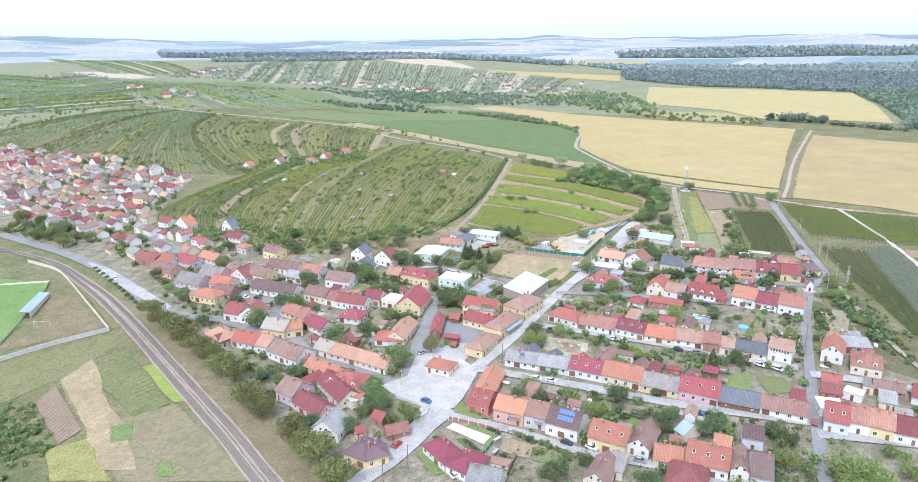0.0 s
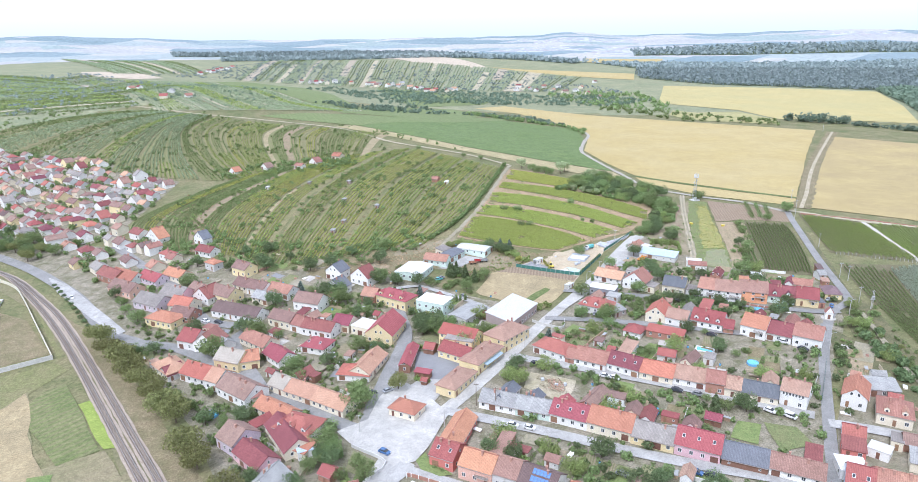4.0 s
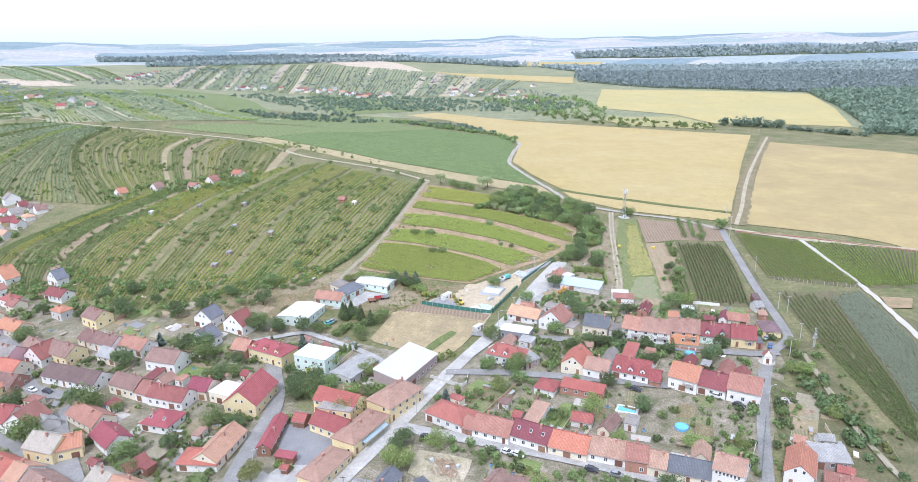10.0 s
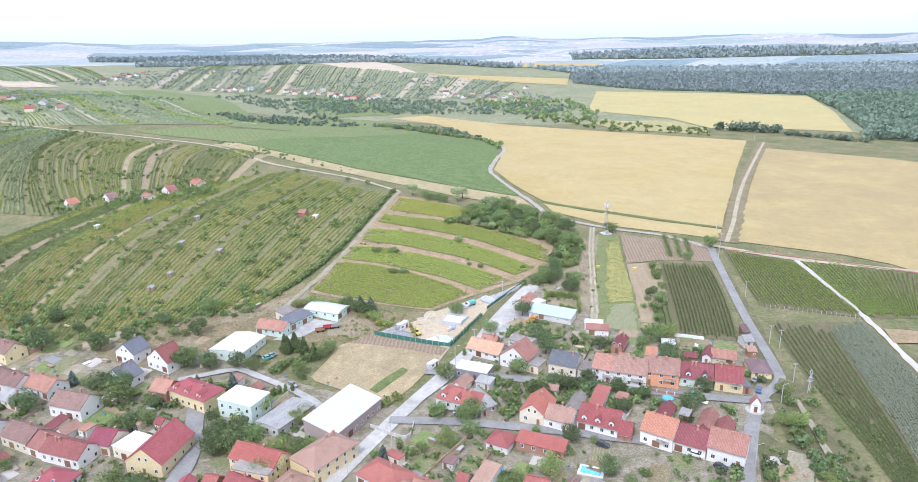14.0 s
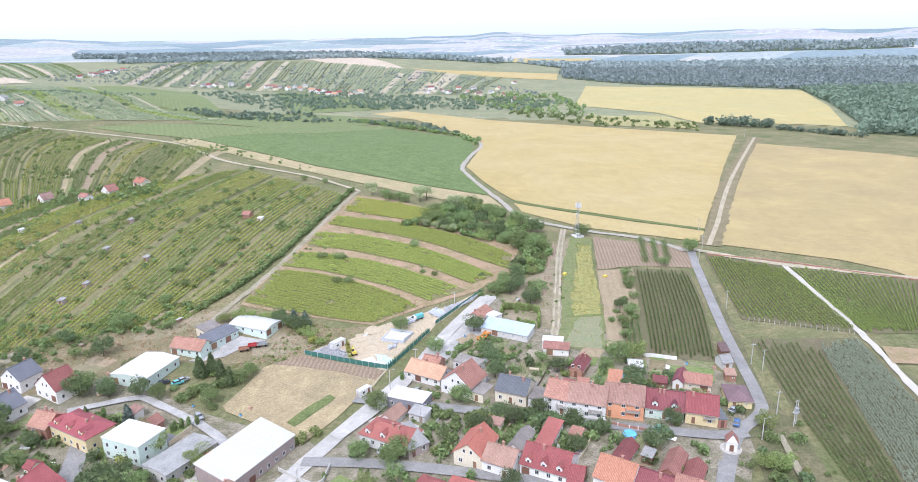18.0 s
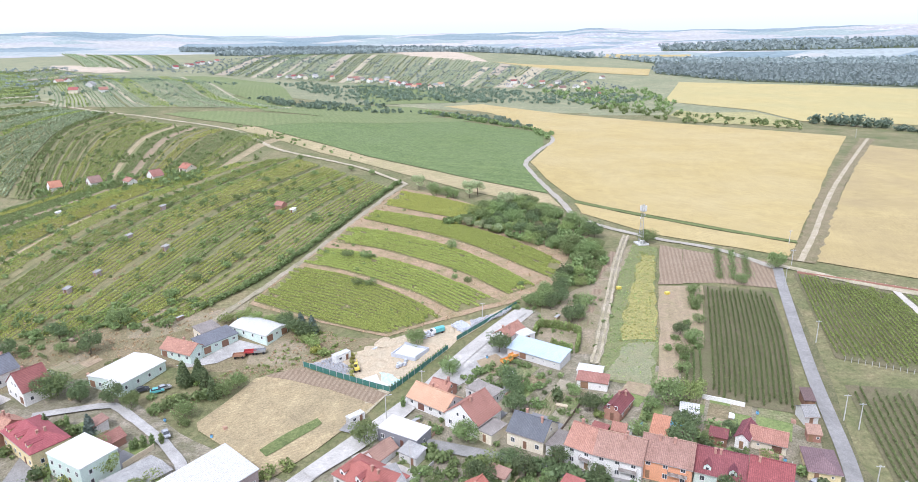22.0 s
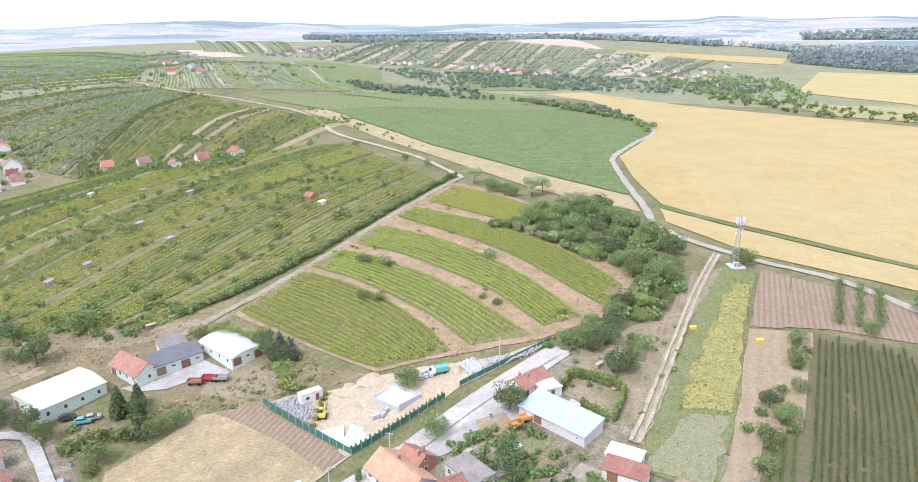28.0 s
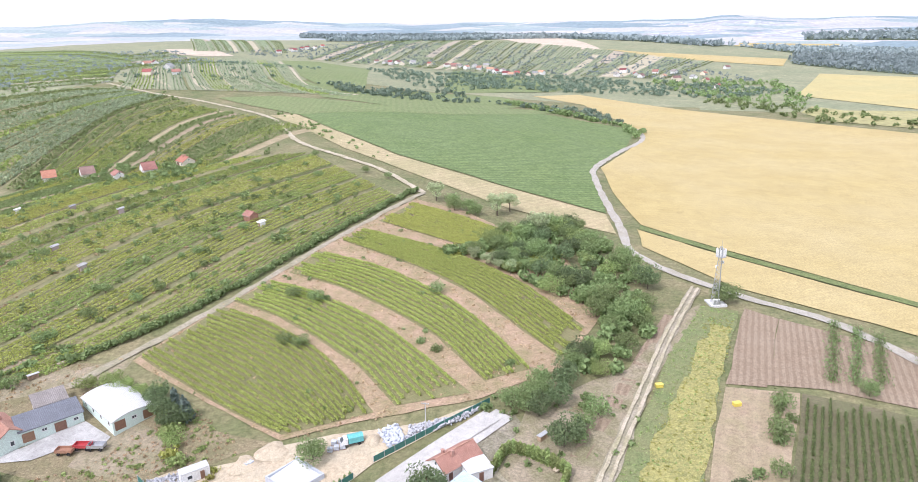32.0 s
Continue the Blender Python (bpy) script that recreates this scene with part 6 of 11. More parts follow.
def tree(key, x, y, scale=1.0, group="garden trees"):
    crown, trunk, label, category = TREES[key]
    rng = random.Random(int(x * 31 + y * 17))
    low = category != "tree"
    root = new(category, crown if low else None)
    s = scale * rng.uniform(0.9, 1.1)
    root.matrix_basis = Matrix.LocRotScale((x, y, ground_z(x, y) + 0.2), Euler((0, 0, rng.uniform(0, 6.28))), (s, s, s * rng.uniform(0.9, 1.1)))
    tagged(root, label, category, group=group)
    if not low:
        part("trunk", trunk, root)
        part("crown", crown, root)
    TREE_SITES.append((x, y))
    return root


ROAD_LINES = []


def off_roads(x, y, gap=4.5):
    for line, w, (lx, ly, hx, hy) in ROAD_LINES:
        if lx - 9 < x < hx + 9 and ly - 9 < y < hy + 9 and np.min(np.hypot(line[:, 0] - x, line[:, 1] - y)) < w / 2 + gap - 2.5:
            return False
    return not any(inside(x, y, poly) for poly in PAVED)


# the school yard, its forecourt and the rubble yard stay free of scattered things
PAVED = [
    [(-10, 292), (2, 291), (18, 276), (18, 266), (6, 250), (-10, 248), (-14, 262)],
    [(24, 262), (38, 273), (58, 263), (49, 245), (28, 243)],
    [(-9, 206), (-3, 210), (14, 202), (10, 190), (-2, 197)],
    [(105.5, 235), (124, 230), (125, 219), (106, 217), (98, 224)],
    [(-31, 233), (-22, 240), (-19, 256), (5, 252), (8.5, 242), (4.5, 222), (-25, 219.5)],
]

for w_, pts_ in [
    (5.6, [(-33.5, 175.9), (-18.8, 195.5), (-8.9, 223.4), (4.5, 241.7), (24.5, 272.4), (52.1, 320.2), (87.4, 374.7), (114.8, 419.2)]),
    (3.9, [(105.7, 164.2), (118.3, 194.6), (134, 231.2), (153.6, 275.3), (167.6, 302.9)]),
    (3.9, [(154.2, 276.5), (166.8, 299.8), (176.6, 315), (187.6, 323.9), (191.7, 334.9), (199.9, 377.4), (214, 438.6), (220.2, 462.5)]),
    (3.4, [(232.4, 470.1), (254.2, 509.7), (294.7, 588.8), (342.1, 674.9), (438.1, 839.6)]),
    (3.6, [(219, 462.4), (200.4, 486), (171.7, 501.8), (144.1, 529.2), (136.3, 565.2), (120.6, 646.6), (119.2, 682.2), (131.7, 744.4), (144.9, 802.3), (141.6, 859.1)]),
    (3.4, [(162.5, 496.4), (157.6, 466.9), (149.6, 436.7), (143.3, 411), (138.9, 390.8), (135.8, 379.4)]),
    (3.2, [(-449.1, 920.9), (-339.3, 867.9), (-243.4, 825.1), (-129.5, 738.4), (-63.4, 657.2), (-22.4, 627), (14, 604.5), (45.1, 575.3)]),
    (3.2, [(45.1, 575.3), (23.2, 479.2), (2.5, 423.7), (-3.6, 409.3)]),
    (2.6, [(255.9, 439.8), (248.6, 369.8), (240, 320.9), (233.7, 287.7)]),
    (4, [(222.2, 464.6), (255.9, 439.8), (308, 415.1), (336.2, 396.9)]),
    (5.5, [(-11.3, 226.8), (-29.4, 237.2), (-65, 261), (-86.1, 278.3), (-113, 295.4), (-133.4, 301.5)]),
    (6, [(-15.8, 228.7), (-20.4, 236.6), (-17.5, 268.4), (-13.6, 299.9), (-18.4, 322.8), (-21.9, 337.5)]),
    (6.5, [(-133.4, 301.5), (-153.8, 313.9), (-186.9, 350.5), (-218.5, 378.7), (-255.8, 408.3), (-322.7, 453.1)]),
    (5.5, [(-65, 261), (-88.6, 298.2), (-87.1, 312), (-109.3, 320.4), (-131, 349.9), (-156.2, 373.8), (-208.3, 429.1)]),
    (4.8, [(32, 283.1), (38, 279.6), (55.5, 272.4), (89.5, 256.9), (131.5, 235.8)]),
    (4.8, [(5.7, 243.9), (16.3, 240.1), (39.1, 230.8), (76.7, 214.5), (118.7, 200.6)]),
    (3.8, [(-8, 214.6), (-2.4, 211), (13.4, 203.6), (24, 198), (40.4, 187.8), (59.8, 180.9), (80.8, 170.4)]),
    (4.2, [(61.1, 349.2), (73.4, 344.9), (104.5, 334.9), (130, 326.4), (152.4, 319.6), (170.7, 314.5), (179.1, 314.7)]),
    (4.2, [(48.8, 317.4), (73.7, 312.7), (107.4, 303), (123.2, 297.8), (138.5, 293.7), (158.8, 287.5)]),
    (5, [(134, 231.2), (146.4, 227), (166.2, 217.7), (186.9, 208.1)]),
    (5, [(118, 194), (132.2, 190.7), (146.4, 186.9), (166.8, 181.4)]),
    (6, [(-836.9, 1484), (-617.2, 1174.7), (-451.3, 949.4), (-427.4, 909.5)]),
    (6, [(-538.2, 1491.6), (-250.5, 1015.3), (-172.9, 925.3), (-129.2, 907)]),
    (4, [(-654.5, 1369.5), (-352, 961.3), (-283.1, 887.5)]),
    (4, [(-461, 1147.1), (-310.1, 955.7), (-249.1, 886)]),
    (7, [(-330.3, 1005.5), (-287.5, 955.7), (-256.7, 924.1)]),
    (4, [(-791.1, 1478.7), (-417.2, 983.4), (-333.4, 893.7)]),
    (2.6, [(188, 313.1), (185.1, 297.4), (180.3, 274.2), (178.1, 259.3), (176.9, 240.5), (176.4, 228)]),
    (3, [(-33, 350), (-22, 354.6), (-12, 357.4), (-4, 352.6), (2.4, 348.2), (11.8, 341.2), (21.2, 332.2), (25.6, 325.4)]),
]:
    line_ = smooth_line(pts_, 2.5)
    ROAD_LINES.append((line_, w_, (*line_.min(0), *line_.max(0))))


def scatter_trees(poly, n, keys, seed, scale=(0.7, 1.1), gap=1.4, apart=2.5, group="garden trees"):
    rng = random.Random(seed)
    x0, x1 = min(p[0] for p in poly), max(p[0] for p in poly)
    y0, y1 = min(p[1] for p in poly), max(p[1] for p in poly)
    done = tries = 0
    mine = []
    while done < n and tries < n * 40:
        tries += 1
        x, y = rng.uniform(x0, x1), rng.uniform(y0, y1)
        if inside(x, y, poly) and clear_of_houses(x, y, gap) and off_roads(x, y) and all((x - a) ** 2 + (y - b) ** 2 > apart ** 2 for a, b in mine):
            mine.append((x, y))
            tree(rng.choice(keys), x, y, rng.uniform(*scale), group)
            done += 1


def clump_mesh(name, sites, material, quads, lobes=2, leaf=0.42):
    """Many far-off bushes or tree crowns as one mesh. Sites: x, y, radius, height."""
    rs = np.random.RandomState(len(sites))
    vs, fs, k = [], [], 0
    for x, y, r, h in sites:
        z = ground_z(x, y)
        c = [(x + rs.uniform(-0.4, 0.4) * r, y + rs.uniform(-0.4, 0.4) * r, z + h * rs.uniform(0.35, 0.65)) for _ in range(lobes)]
        v, f = leaf_cloud(rs, c, [r * 0.8] * lobes, quads, r * leaf, h / (2.0 * r))
        vs.append(v)
        fs.append(f + k)
        k += len(v)
    return mesh_of(name, np.concatenate(vs), np.concatenate(fs), material)


def bushes(name, poly, n, radius, seed, leaf, label, quads=14, tall=1.5, category="bushes", avoid=True, clear=False, size=0.42):
    rs = np.random.RandomState(seed)
    x0, x1 = min(p[0] for p in poly), max(p[0] for p in poly)
    y0, y1 = min(p[1] for p in poly), max(p[1] for p in poly)
    sites, tries = [], 0
    while len(sites) < n and tries < n * 12:
        tries += 1
        x, y = rs.uniform(x0, x1), rs.uniform(y0, y1)
        dens = noise.noise(Vector((x / 45.0, y / 45.0, seed))) + 0.5 * noise.noise(Vector((x / 14.0, y / 14.0, seed)))
        if inside(x, y, poly) and (dens > rs.uniform(-0.5, 0.5) or not avoid) and (not avoid or clear_of_houses(x, y, 2.5 if not clear else 0.8)) and (not clear or off_roads(x, y, 3.0)):
            r = rs.uniform(*radius)
            sites.append((x, y, r, r * tall * rs.uniform(0.8, 1.2)))
    ob = new(name, clump_mesh(name, sites, MATS[leaf], quads, 2, size))
    return tagged(ob, label, category, kind="stuff")


def vine_row_mesh(name, rows, material, seed, high=1.7, wide=0.24, density=5.0, size=0.26):
    """Leafy vine rows along polylines, with gaps and uneven tops, as one mesh."""
    rs = np.random.RandomState(seed)
    vs, fs, k = [], [], 0
    for line in rows:
        c = np.array(line, float)
        seg = np.linalg.norm(np.diff(c, axis=0), axis=1)
        run = np.r_[0, np.cumsum(seg)]
        if run[-1] < 1:
            continue
        n = int(run[-1] * density)
        s = np.sort(rs.uniform(0, run[-1], n))
        lush = np.array([noise.noise(Vector((q / 6.0, len(vs) * 3.1, seed))) for q in s])
        keep = lush > -0.62
        s, lush = s[keep], lush[keep]
        n = len(s)
        if not n:
            continue
        x, y = np.interp(s, run, c[:, 0]), np.interp(s, run, c[:, 1])
        i = np.clip(np.searchsorted(run, s) - 1, 0, len(seg) - 1)
        d = (np.diff(c, axis=0) / seg[:, None])[i]
        off = rs.normal(0, wide * 0.5, n)
        p = np.column_stack([x - d[:, 1] * off, y + d[:, 0] * off, height(x, y) + 0.25 + rs.uniform(0.15, 1.0, n) * high * (0.85 + 0.35 * lush)])
        nn = np.column_stack([-d[:, 1] * np.sign(off), d[:, 0] * np.sign(off), rs.uniform(0.1, 1.3, n)]) + rs.normal(size=(n, 3)) * 0.35
        nn /= np.linalg.norm(nn, axis=1)[:, None]
        u = np.cross(nn, rs.normal(size=(n, 3)))
        u /= np.linalg.norm(u, axis=1)[:, None]
        w = np.cross(nn, u)
        sz = size * rs.uniform(0.6, 1.4, n)[:, None]
        v = np.stack([p - u * sz, p - w * sz * 0.75, p + u * sz, p + w * sz * 0.75], 1).reshape(-1, 3)
        vs.append(v)
        fs.append(np.arange(4 * n).reshape(-1, 4) + k)
        k += 4 * n
    return mesh_of(name, np.concatenate(vs), np.concatenate(fs), material)


def between(lower, upper, gap, step=3.0):
    """Lines that lead over from one curve to another, about gap metres apart."""
    a, b = smooth_line(lower, step), smooth_line(upper, step)
    n = 40
    res = lambda c: np.column_stack([np.interp(np.linspace(0, 1, n), np.linspace(0, 1, len(c)), c[:, i]) for i in (0, 1)])
    a, b = res(a), res(b)
    m = max(2, int(np.mean(np.linalg.norm(a - b, axis=1)) / gap))
    return [a + (b - a) * (i + 0.5) / m for i in range(m)]


def vineyard(lower, upper, gap, leaf, label, seed, skip=0.0, **kw):
    rng = random.Random(seed)
    rows = [r for r in between(lower, upper, gap) if rng.random() >= skip]
    rows = [r[rng.randint(0, 2): len(r) - rng.randint(0, 2)] for r in rows]
    return tagged(new("vineyard", vine_row_mesh("vineyard", rows, MATS[leaf], seed, **kw)), label, "vineyard", kind="stuff")


field("vineyard_soil", "vinegrass", 0.3, 8, [(6.9, 425.1), (32.9, 414.7), (49.3, 408.2), (63.8, 403.2), (83, 414.5), (69, 428.7), (52.8, 440.8), (32.3, 449.7), (16, 453.6)], "grassy soil under terrace vines", "field", 0.2)
vineyard([(6.9, 425.1), (32.9, 414.7), (49.3, 408.2), (63.8, 403.2)], [(16, 453.6), (32.3, 449.7), (52.8, 440.8), (69, 428.7), (83, 414.5)], 1.75, "vine_terrace", "leafy green vine rows along a terrace", 1, density=46.0, high=1.2, size=0.215, wide=0.36)
field("vineyard_soil", "vinegrass", 0.3, 8, [(17.3, 457.4), (36.6, 451.9), (52.4, 444.2), (71.3, 432.7), (87.5, 417.8), (104.8, 426), (87, 441.6), (67.1, 456.4), (41.5, 467.9), (23.7, 471.7)], "grassy soil under terrace vines", "field", 0.2)
vineyard([(17.3, 457.4), (36.6, 451.9), (52.4, 444.2), (71.3, 432.7), (87.5, 417.8)], [(23.7, 471.7), (41.5, 467.9), (67.1, 456.4), (87, 441.6), (104.8, 426)], 1.75, "vine_terrace", "leafy green vine rows along a terrace", 3, density=46.0, high=1.2, size=0.215, wide=0.36)
field("vineyard_soil", "vinegrass", 0.3, 8, [(26.5, 478.3), (48.4, 472.8), (69.1, 462.8), (88.4, 450.7), (107, 431.8), (118.1, 439.5), (101.8, 458.9), (82.1, 476.2), (55.9, 490), (29.5, 496.2)], "grassy soil under terrace vines", "field", 0.2)
vineyard([(26.5, 478.3), (48.4, 472.8), (69.1, 462.8), (88.4, 450.7), (107, 431.8)], [(29.5, 496.2), (55.9, 490), (82.1, 476.2), (101.8, 458.9), (118.1, 439.5)], 1.75, "vine_terrace", "leafy green vine rows along a terrace", 5, density=46.0, high=1.2, size=0.215, wide=0.36)
field("vineyard_soil", "vinegrass", 0.3, 8, [(33.7, 507.8), (68.8, 493.3), (92.1, 478.5), (117.3, 454.2), (125.1, 446.6), (130, 464.8), (104.6, 491.7), (73.9, 509.9), (37.4, 520.6)], "grassy soil under terrace vines", "field", 0.2)
vineyard([(33.7, 507.8), (68.8, 493.3), (92.1, 478.5), (117.3, 454.2), (125.1, 446.6)], [(37.4, 520.6), (73.9, 509.9), (104.6, 491.7), (130, 464.8)], 1.75, "vine_terrace", "leafy green vine rows along a terrace", 7, density=46.0, high=1.2, size=0.215, wide=0.36)
field("vineyard_soil", "vinegrass", 0.3, 8, [(39.5, 531.3), (79.6, 516.5), (109.2, 506), (119.3, 518), (101.3, 531.8), (72.6, 548.2), (45.4, 558.4)], "grassy soil under terrace vines", "field", 0.2)
vineyard([(39.5, 531.3), (79.6, 516.5), (109.2, 506)], [(45.4, 558.4), (72.6, 548.2), (101.3, 531.8), (119.3, 518)], 1.75, "vine_yellow", "leafy green vine rows along a terrace", 9, density=46.0, high=1.2, size=0.215, wide=0.36)
vineyard([(185, 441.5), (177, 407), (169.2, 374), (166, 362.8)], [(208, 436), (199, 395), (187.4, 356.4)], 1.55, "vine_dark", "green vine rows on wires behind the houses", 50, density=38.0, high=1.3, size=0.22, wide=0.34)
vineyard([(164, 387), (161.4, 376), (158.6, 366)], [(171, 390.4), (168.2, 378), (164.8, 363.6)], 1.9, "vine_dark", "short vine rows beside the vegetable plot", 55, density=40.0, high=1.3, size=0.22, wide=0.34)
vineyard([(225.2, 455.2), (216.3, 414.9), (211.4, 387.7)], [(252.9, 438), (251, 400.2), (248.7, 371.2)], 1.5, "vine_green", "green vine rows beside the east road", 51, density=19.0, high=1.2, size=0.24, wide=0.26)
vineyard([(257.3, 438.5), (252.4, 400), (250.5, 369.5)], [(305.5, 411.6), (289.2, 389.2), (274, 368.1)], 1.5, "vine_green", "green vine rows beyond the gravel track", 52, density=19.0, high=1.2, size=0.24, wide=0.26)
vineyard([(207, 369.5), (199.6, 328.4), (194.8, 288), (190.4, 253.3)], [(227.6, 362.4), (215.6, 317), (207.4, 286.5), (199, 262)], 1.5, "vine_dark", "dark green vine rows on the slope", 53, density=19.0, high=1.2, size=0.24, wide=0.26)
vineyard([(228.4, 362.6), (216.4, 317), (208.2, 286.5), (199.8, 262)], [(244.4, 365.6), (240.4, 342), (236.4, 321), (230, 300)], 1.6, "vine_net", "vine rows under pale netting", 54, density=19.0, high=1.2, size=0.24, wide=0.26)
tree("lime", -148.1, 299.9, 1.2, "railway avenue trees")
tree("lime", -138.7, 289.5, 1.2, "railway avenue trees")
tree("lime", -129.9, 281.3, 1.2, "railway avenue trees")
tree("lime", -121.7, 272.5, 1.2, "railway avenue trees")
tree("lime", -112.8, 264, 1.2, "railway avenue trees")
tree("lime", -105.3, 257, 1.2, "railway avenue trees")
tree("lime", -96.7, 246, 1.2, "railway avenue trees")
tree("lime", -89.9, 241.1, 1.2, "railway avenue trees")
tree("lime", -78.7, 221.8, 1.2, "railway avenue trees")
tree("lime", -71.8, 215, 1.2, "railway avenue trees")
tree("lime", -57, 199.2, 1.2, "railway avenue trees")
tree("lime", -51, 191.6, 1.2, "railway avenue trees")
tree("lime", -45.5, 186.3, 1.2, "railway avenue trees")
tree("lime", -37.8, 174.7, 1.2, "railway avenue trees")
tree("walnut", 32.6, 260.9, 0.95)
tree("walnut", 29.4, 264.6, 0.6)
tree("dark", 33.6, 273.2, 0.7)
tree("oak", -24.5, 246.8, 1)
tree("oak", -48.9, 335.6, 1)
tree("lime", -12.2, 258.8, 0.75)
tree("oak", -93.8, 286.7, 1)
tree("oak", -29.5, 220.7, 0.66)
tree("oak", -35.3, 212.8, 0.62)
tree("fruit", -20.4, 214.4, 0.9)
tree("oak", -80, 303.8, 1)
tree("spruce", 98.4, 237, 1)
tree("thuja", 10.9, 237.7, 0.9)
tree("thuja", -38.5, 208.4, 0.9)
tree("dark", -33.4, 218.8, 0.55)
tree("dark", 31.4, 270.2, 0.55)
tree("dark", 67.6, 197.4, 0.8)
tree("dark", 64.6, 200.8, 0.8)
tree("dark", 85.5, 198, 0.8)
tree("dark", 80.5, 195, 0.8)
tree("dark", 104.2, 187.5, 0.8)
tree("dark", 103.5, 192.2, 0.8)
tree("walnut", 113.3, 172.8, 0.9)
tree("walnut", 113.9, 167.6, 0.9)
tree("walnut", 120.1, 172.5, 0.9)
tree("walnut", 122.9, 168.4, 0.9)
tree("walnut", 99.7, 177.5, 0.9)
tree("fruit", -16.9, 208.7, 1.0)
tree("fruit", -24.4, 208, 0.8)
tree("thuja", -27.6, 218.2, 1)
tree("thuja", -26.4, 219.2, 1)
tree("bluespruce", 48, 294.9, 1)
tree("bluespruce", -71.4, 349.2, 1)
tree("dark", -33.8, 360.3, 0.95)
tree("dark", -51.2, 343.2, 0.95)
tree("dark", -87.7, 308.7, 0.95)
tree("oak", 12.6, 291.6, 0.95)
tree("spruce", -23, 342.6, 1)
tree("spruce", 4.6, 370.6, 1.0)
tree("dark", 8.2, 372.6, 0.62)
tree("dark", -24.5, 360.5, 0.8)
tree("dark", -13, 358.8, 0.7)
tree("oak", -6.5, 357.6, 0.55)
tree("oak", 12.4, 353.6, 0.6)
tree("oak", 19, 365.4, 0.6)
tree("oak", 22, 370.2, 0.6)
tree("shrub", 2, 355.4, 1.3)
tree("shrub", 7, 361.6, 1.3)
tree("shrub", 11.6, 363.6, 1.3)
tree("shrub", 14.4, 364.8, 1.2)
tree("shrub", 4.6, 358.6, 1.2)
tree("bluespruce", 36.5, 404.6, 1.1)
tree("bluespruce", 31.4, 407.6, 1.0)
tree("dark", 104.6, 389.4, 0.85)
tree("fruit", 178.7, 434.7, 0.9)
tree("fruit", 176.6, 423.5, 1.0)
tree("fruit", 174.4, 409.5, 0.8)
tree("dark", 166, 400.8, 0.6)
tree("oak", 168.8, 395, 0.6)
tree("fruit", 163.6, 386.3, 0.9)
tree("fruit", 161.2, 376.4, 0.8)
tree("walnut", 159.8, 361.4, 0.85)
tree("oak", 200, 444.8, 0.5)
tree("spruce", 3.2, 372.1, 1)
tree("spruce", 6.5, 375.7, 1)
tree("spruce", 11.5, 369.9, 1)
tree("spruce", 16.5, 364.1, 1)
tree("thuja", -19.7, 346.7, 1)
tree("thuja", 5.9, 338.1, 1)
tree("thuja", 7.5, 339.1, 1)
tree("thuja", 5.1, 337.2, 1)
tree("thuja", 9.5, 339.9, 1)
tree("thuja", 11.9, 340.6, 1)
tree("bluespruce", -10.5, 343.2, 1)
tree("dark", -23.5, 358.8, 0.7)
tree("dark", -36.4, 362.4, 0.7)
tree("walnut", -39.3, 362.5, 0.8)
tree("dark", -8.0, 311.4, 0.9)
tree("dark", -6.6, 303.6, 0.8)
tree("oak", -0.6, 305.4, 0.8)
tree("walnut", 3.2, 301.4, 0.75)
tree("walnut", 13.5, 302.6, 0.75)
tree("oak", 20.5, 300.8, 0.7)
tree("walnut", 23.4, 304.6, 0.7)
tree("walnut", 3.2, 327.6, 0.8)
tree("walnut", 19.1, 319.7, 0.8)
tree("shrub_light", 46.5, 327.2, 1.2)
tree("shrub_light", 50.9, 330.9, 1.2)
tree("shrub_light", 3.5, 328.9, 1.2)
tree("shrub_light", 19.4, 323.5, 1.2)
tree("shrub_light", -12.4, 326.1, 1.2)
tree("shrub_yellow", -19.1, 333.1, 1.2)
tree("shrub_yellow", -4.5, 323, 1.2)
tree("thuja", 76.9, 358.6, 1)
tree("thuja", 127.6, 332, 1)
tree("oak", 65.3, 318.1, 0.7)
tree("oak", 76.8, 315.4, 0.7)
tree("oak", 68.9, 341.9, 0.7)
tree("oak", 75.6, 396, 0.7)
tree("oak", 96.3, 342.5, 0.7)
tree("oak", 89.1, 376.5, 0.7)
tree("dark", 159.5, 321.2, 0.65)
tree("dark", 120.7, 332.9, 0.65)
tree("dark", 129.7, 324.6, 0.65)
tree("dark", 137, 319.6, 0.65)
tree("dark", 112.2, 328.1, 0.65)
tree("dark", 108.2, 331.5, 0.65)
tree("oak", 171.3, 492.2, 0.85)
tree("oak", 219.3, 462.3, 0.85)
tree("oak", -35.6, 403.7, 0.85)
tree("oak", 153.4, 360.8, 0.85)
tree("dark", 29.7, 404.6, 0.7)
tree("dark", 34.1, 401.4, 0.7)
tree("dark", 24.8, 408.6, 0.7)
tree("dark", 36.5, 403.4, 0.7)
tree("walnut", 39.4, 395.4, 0.6)
tree("walnut", 2.1, 409.8, 0.6)
tree("walnut", 7.8, 412, 0.6)
tree("walnut", 12.5, 411.5, 0.6)
tree("poplar", 84.3, 557.8, 0.95, "trees on the terrace rim")
tree("poplar", 105.4, 539.3, 0.95, "trees on the terrace rim")
tree("poplar", 88.4, 565.7, 0.95, "trees on the terrace rim")
tree("poplar", 54.1, 566.5, 0.95, "trees on the terrace rim")
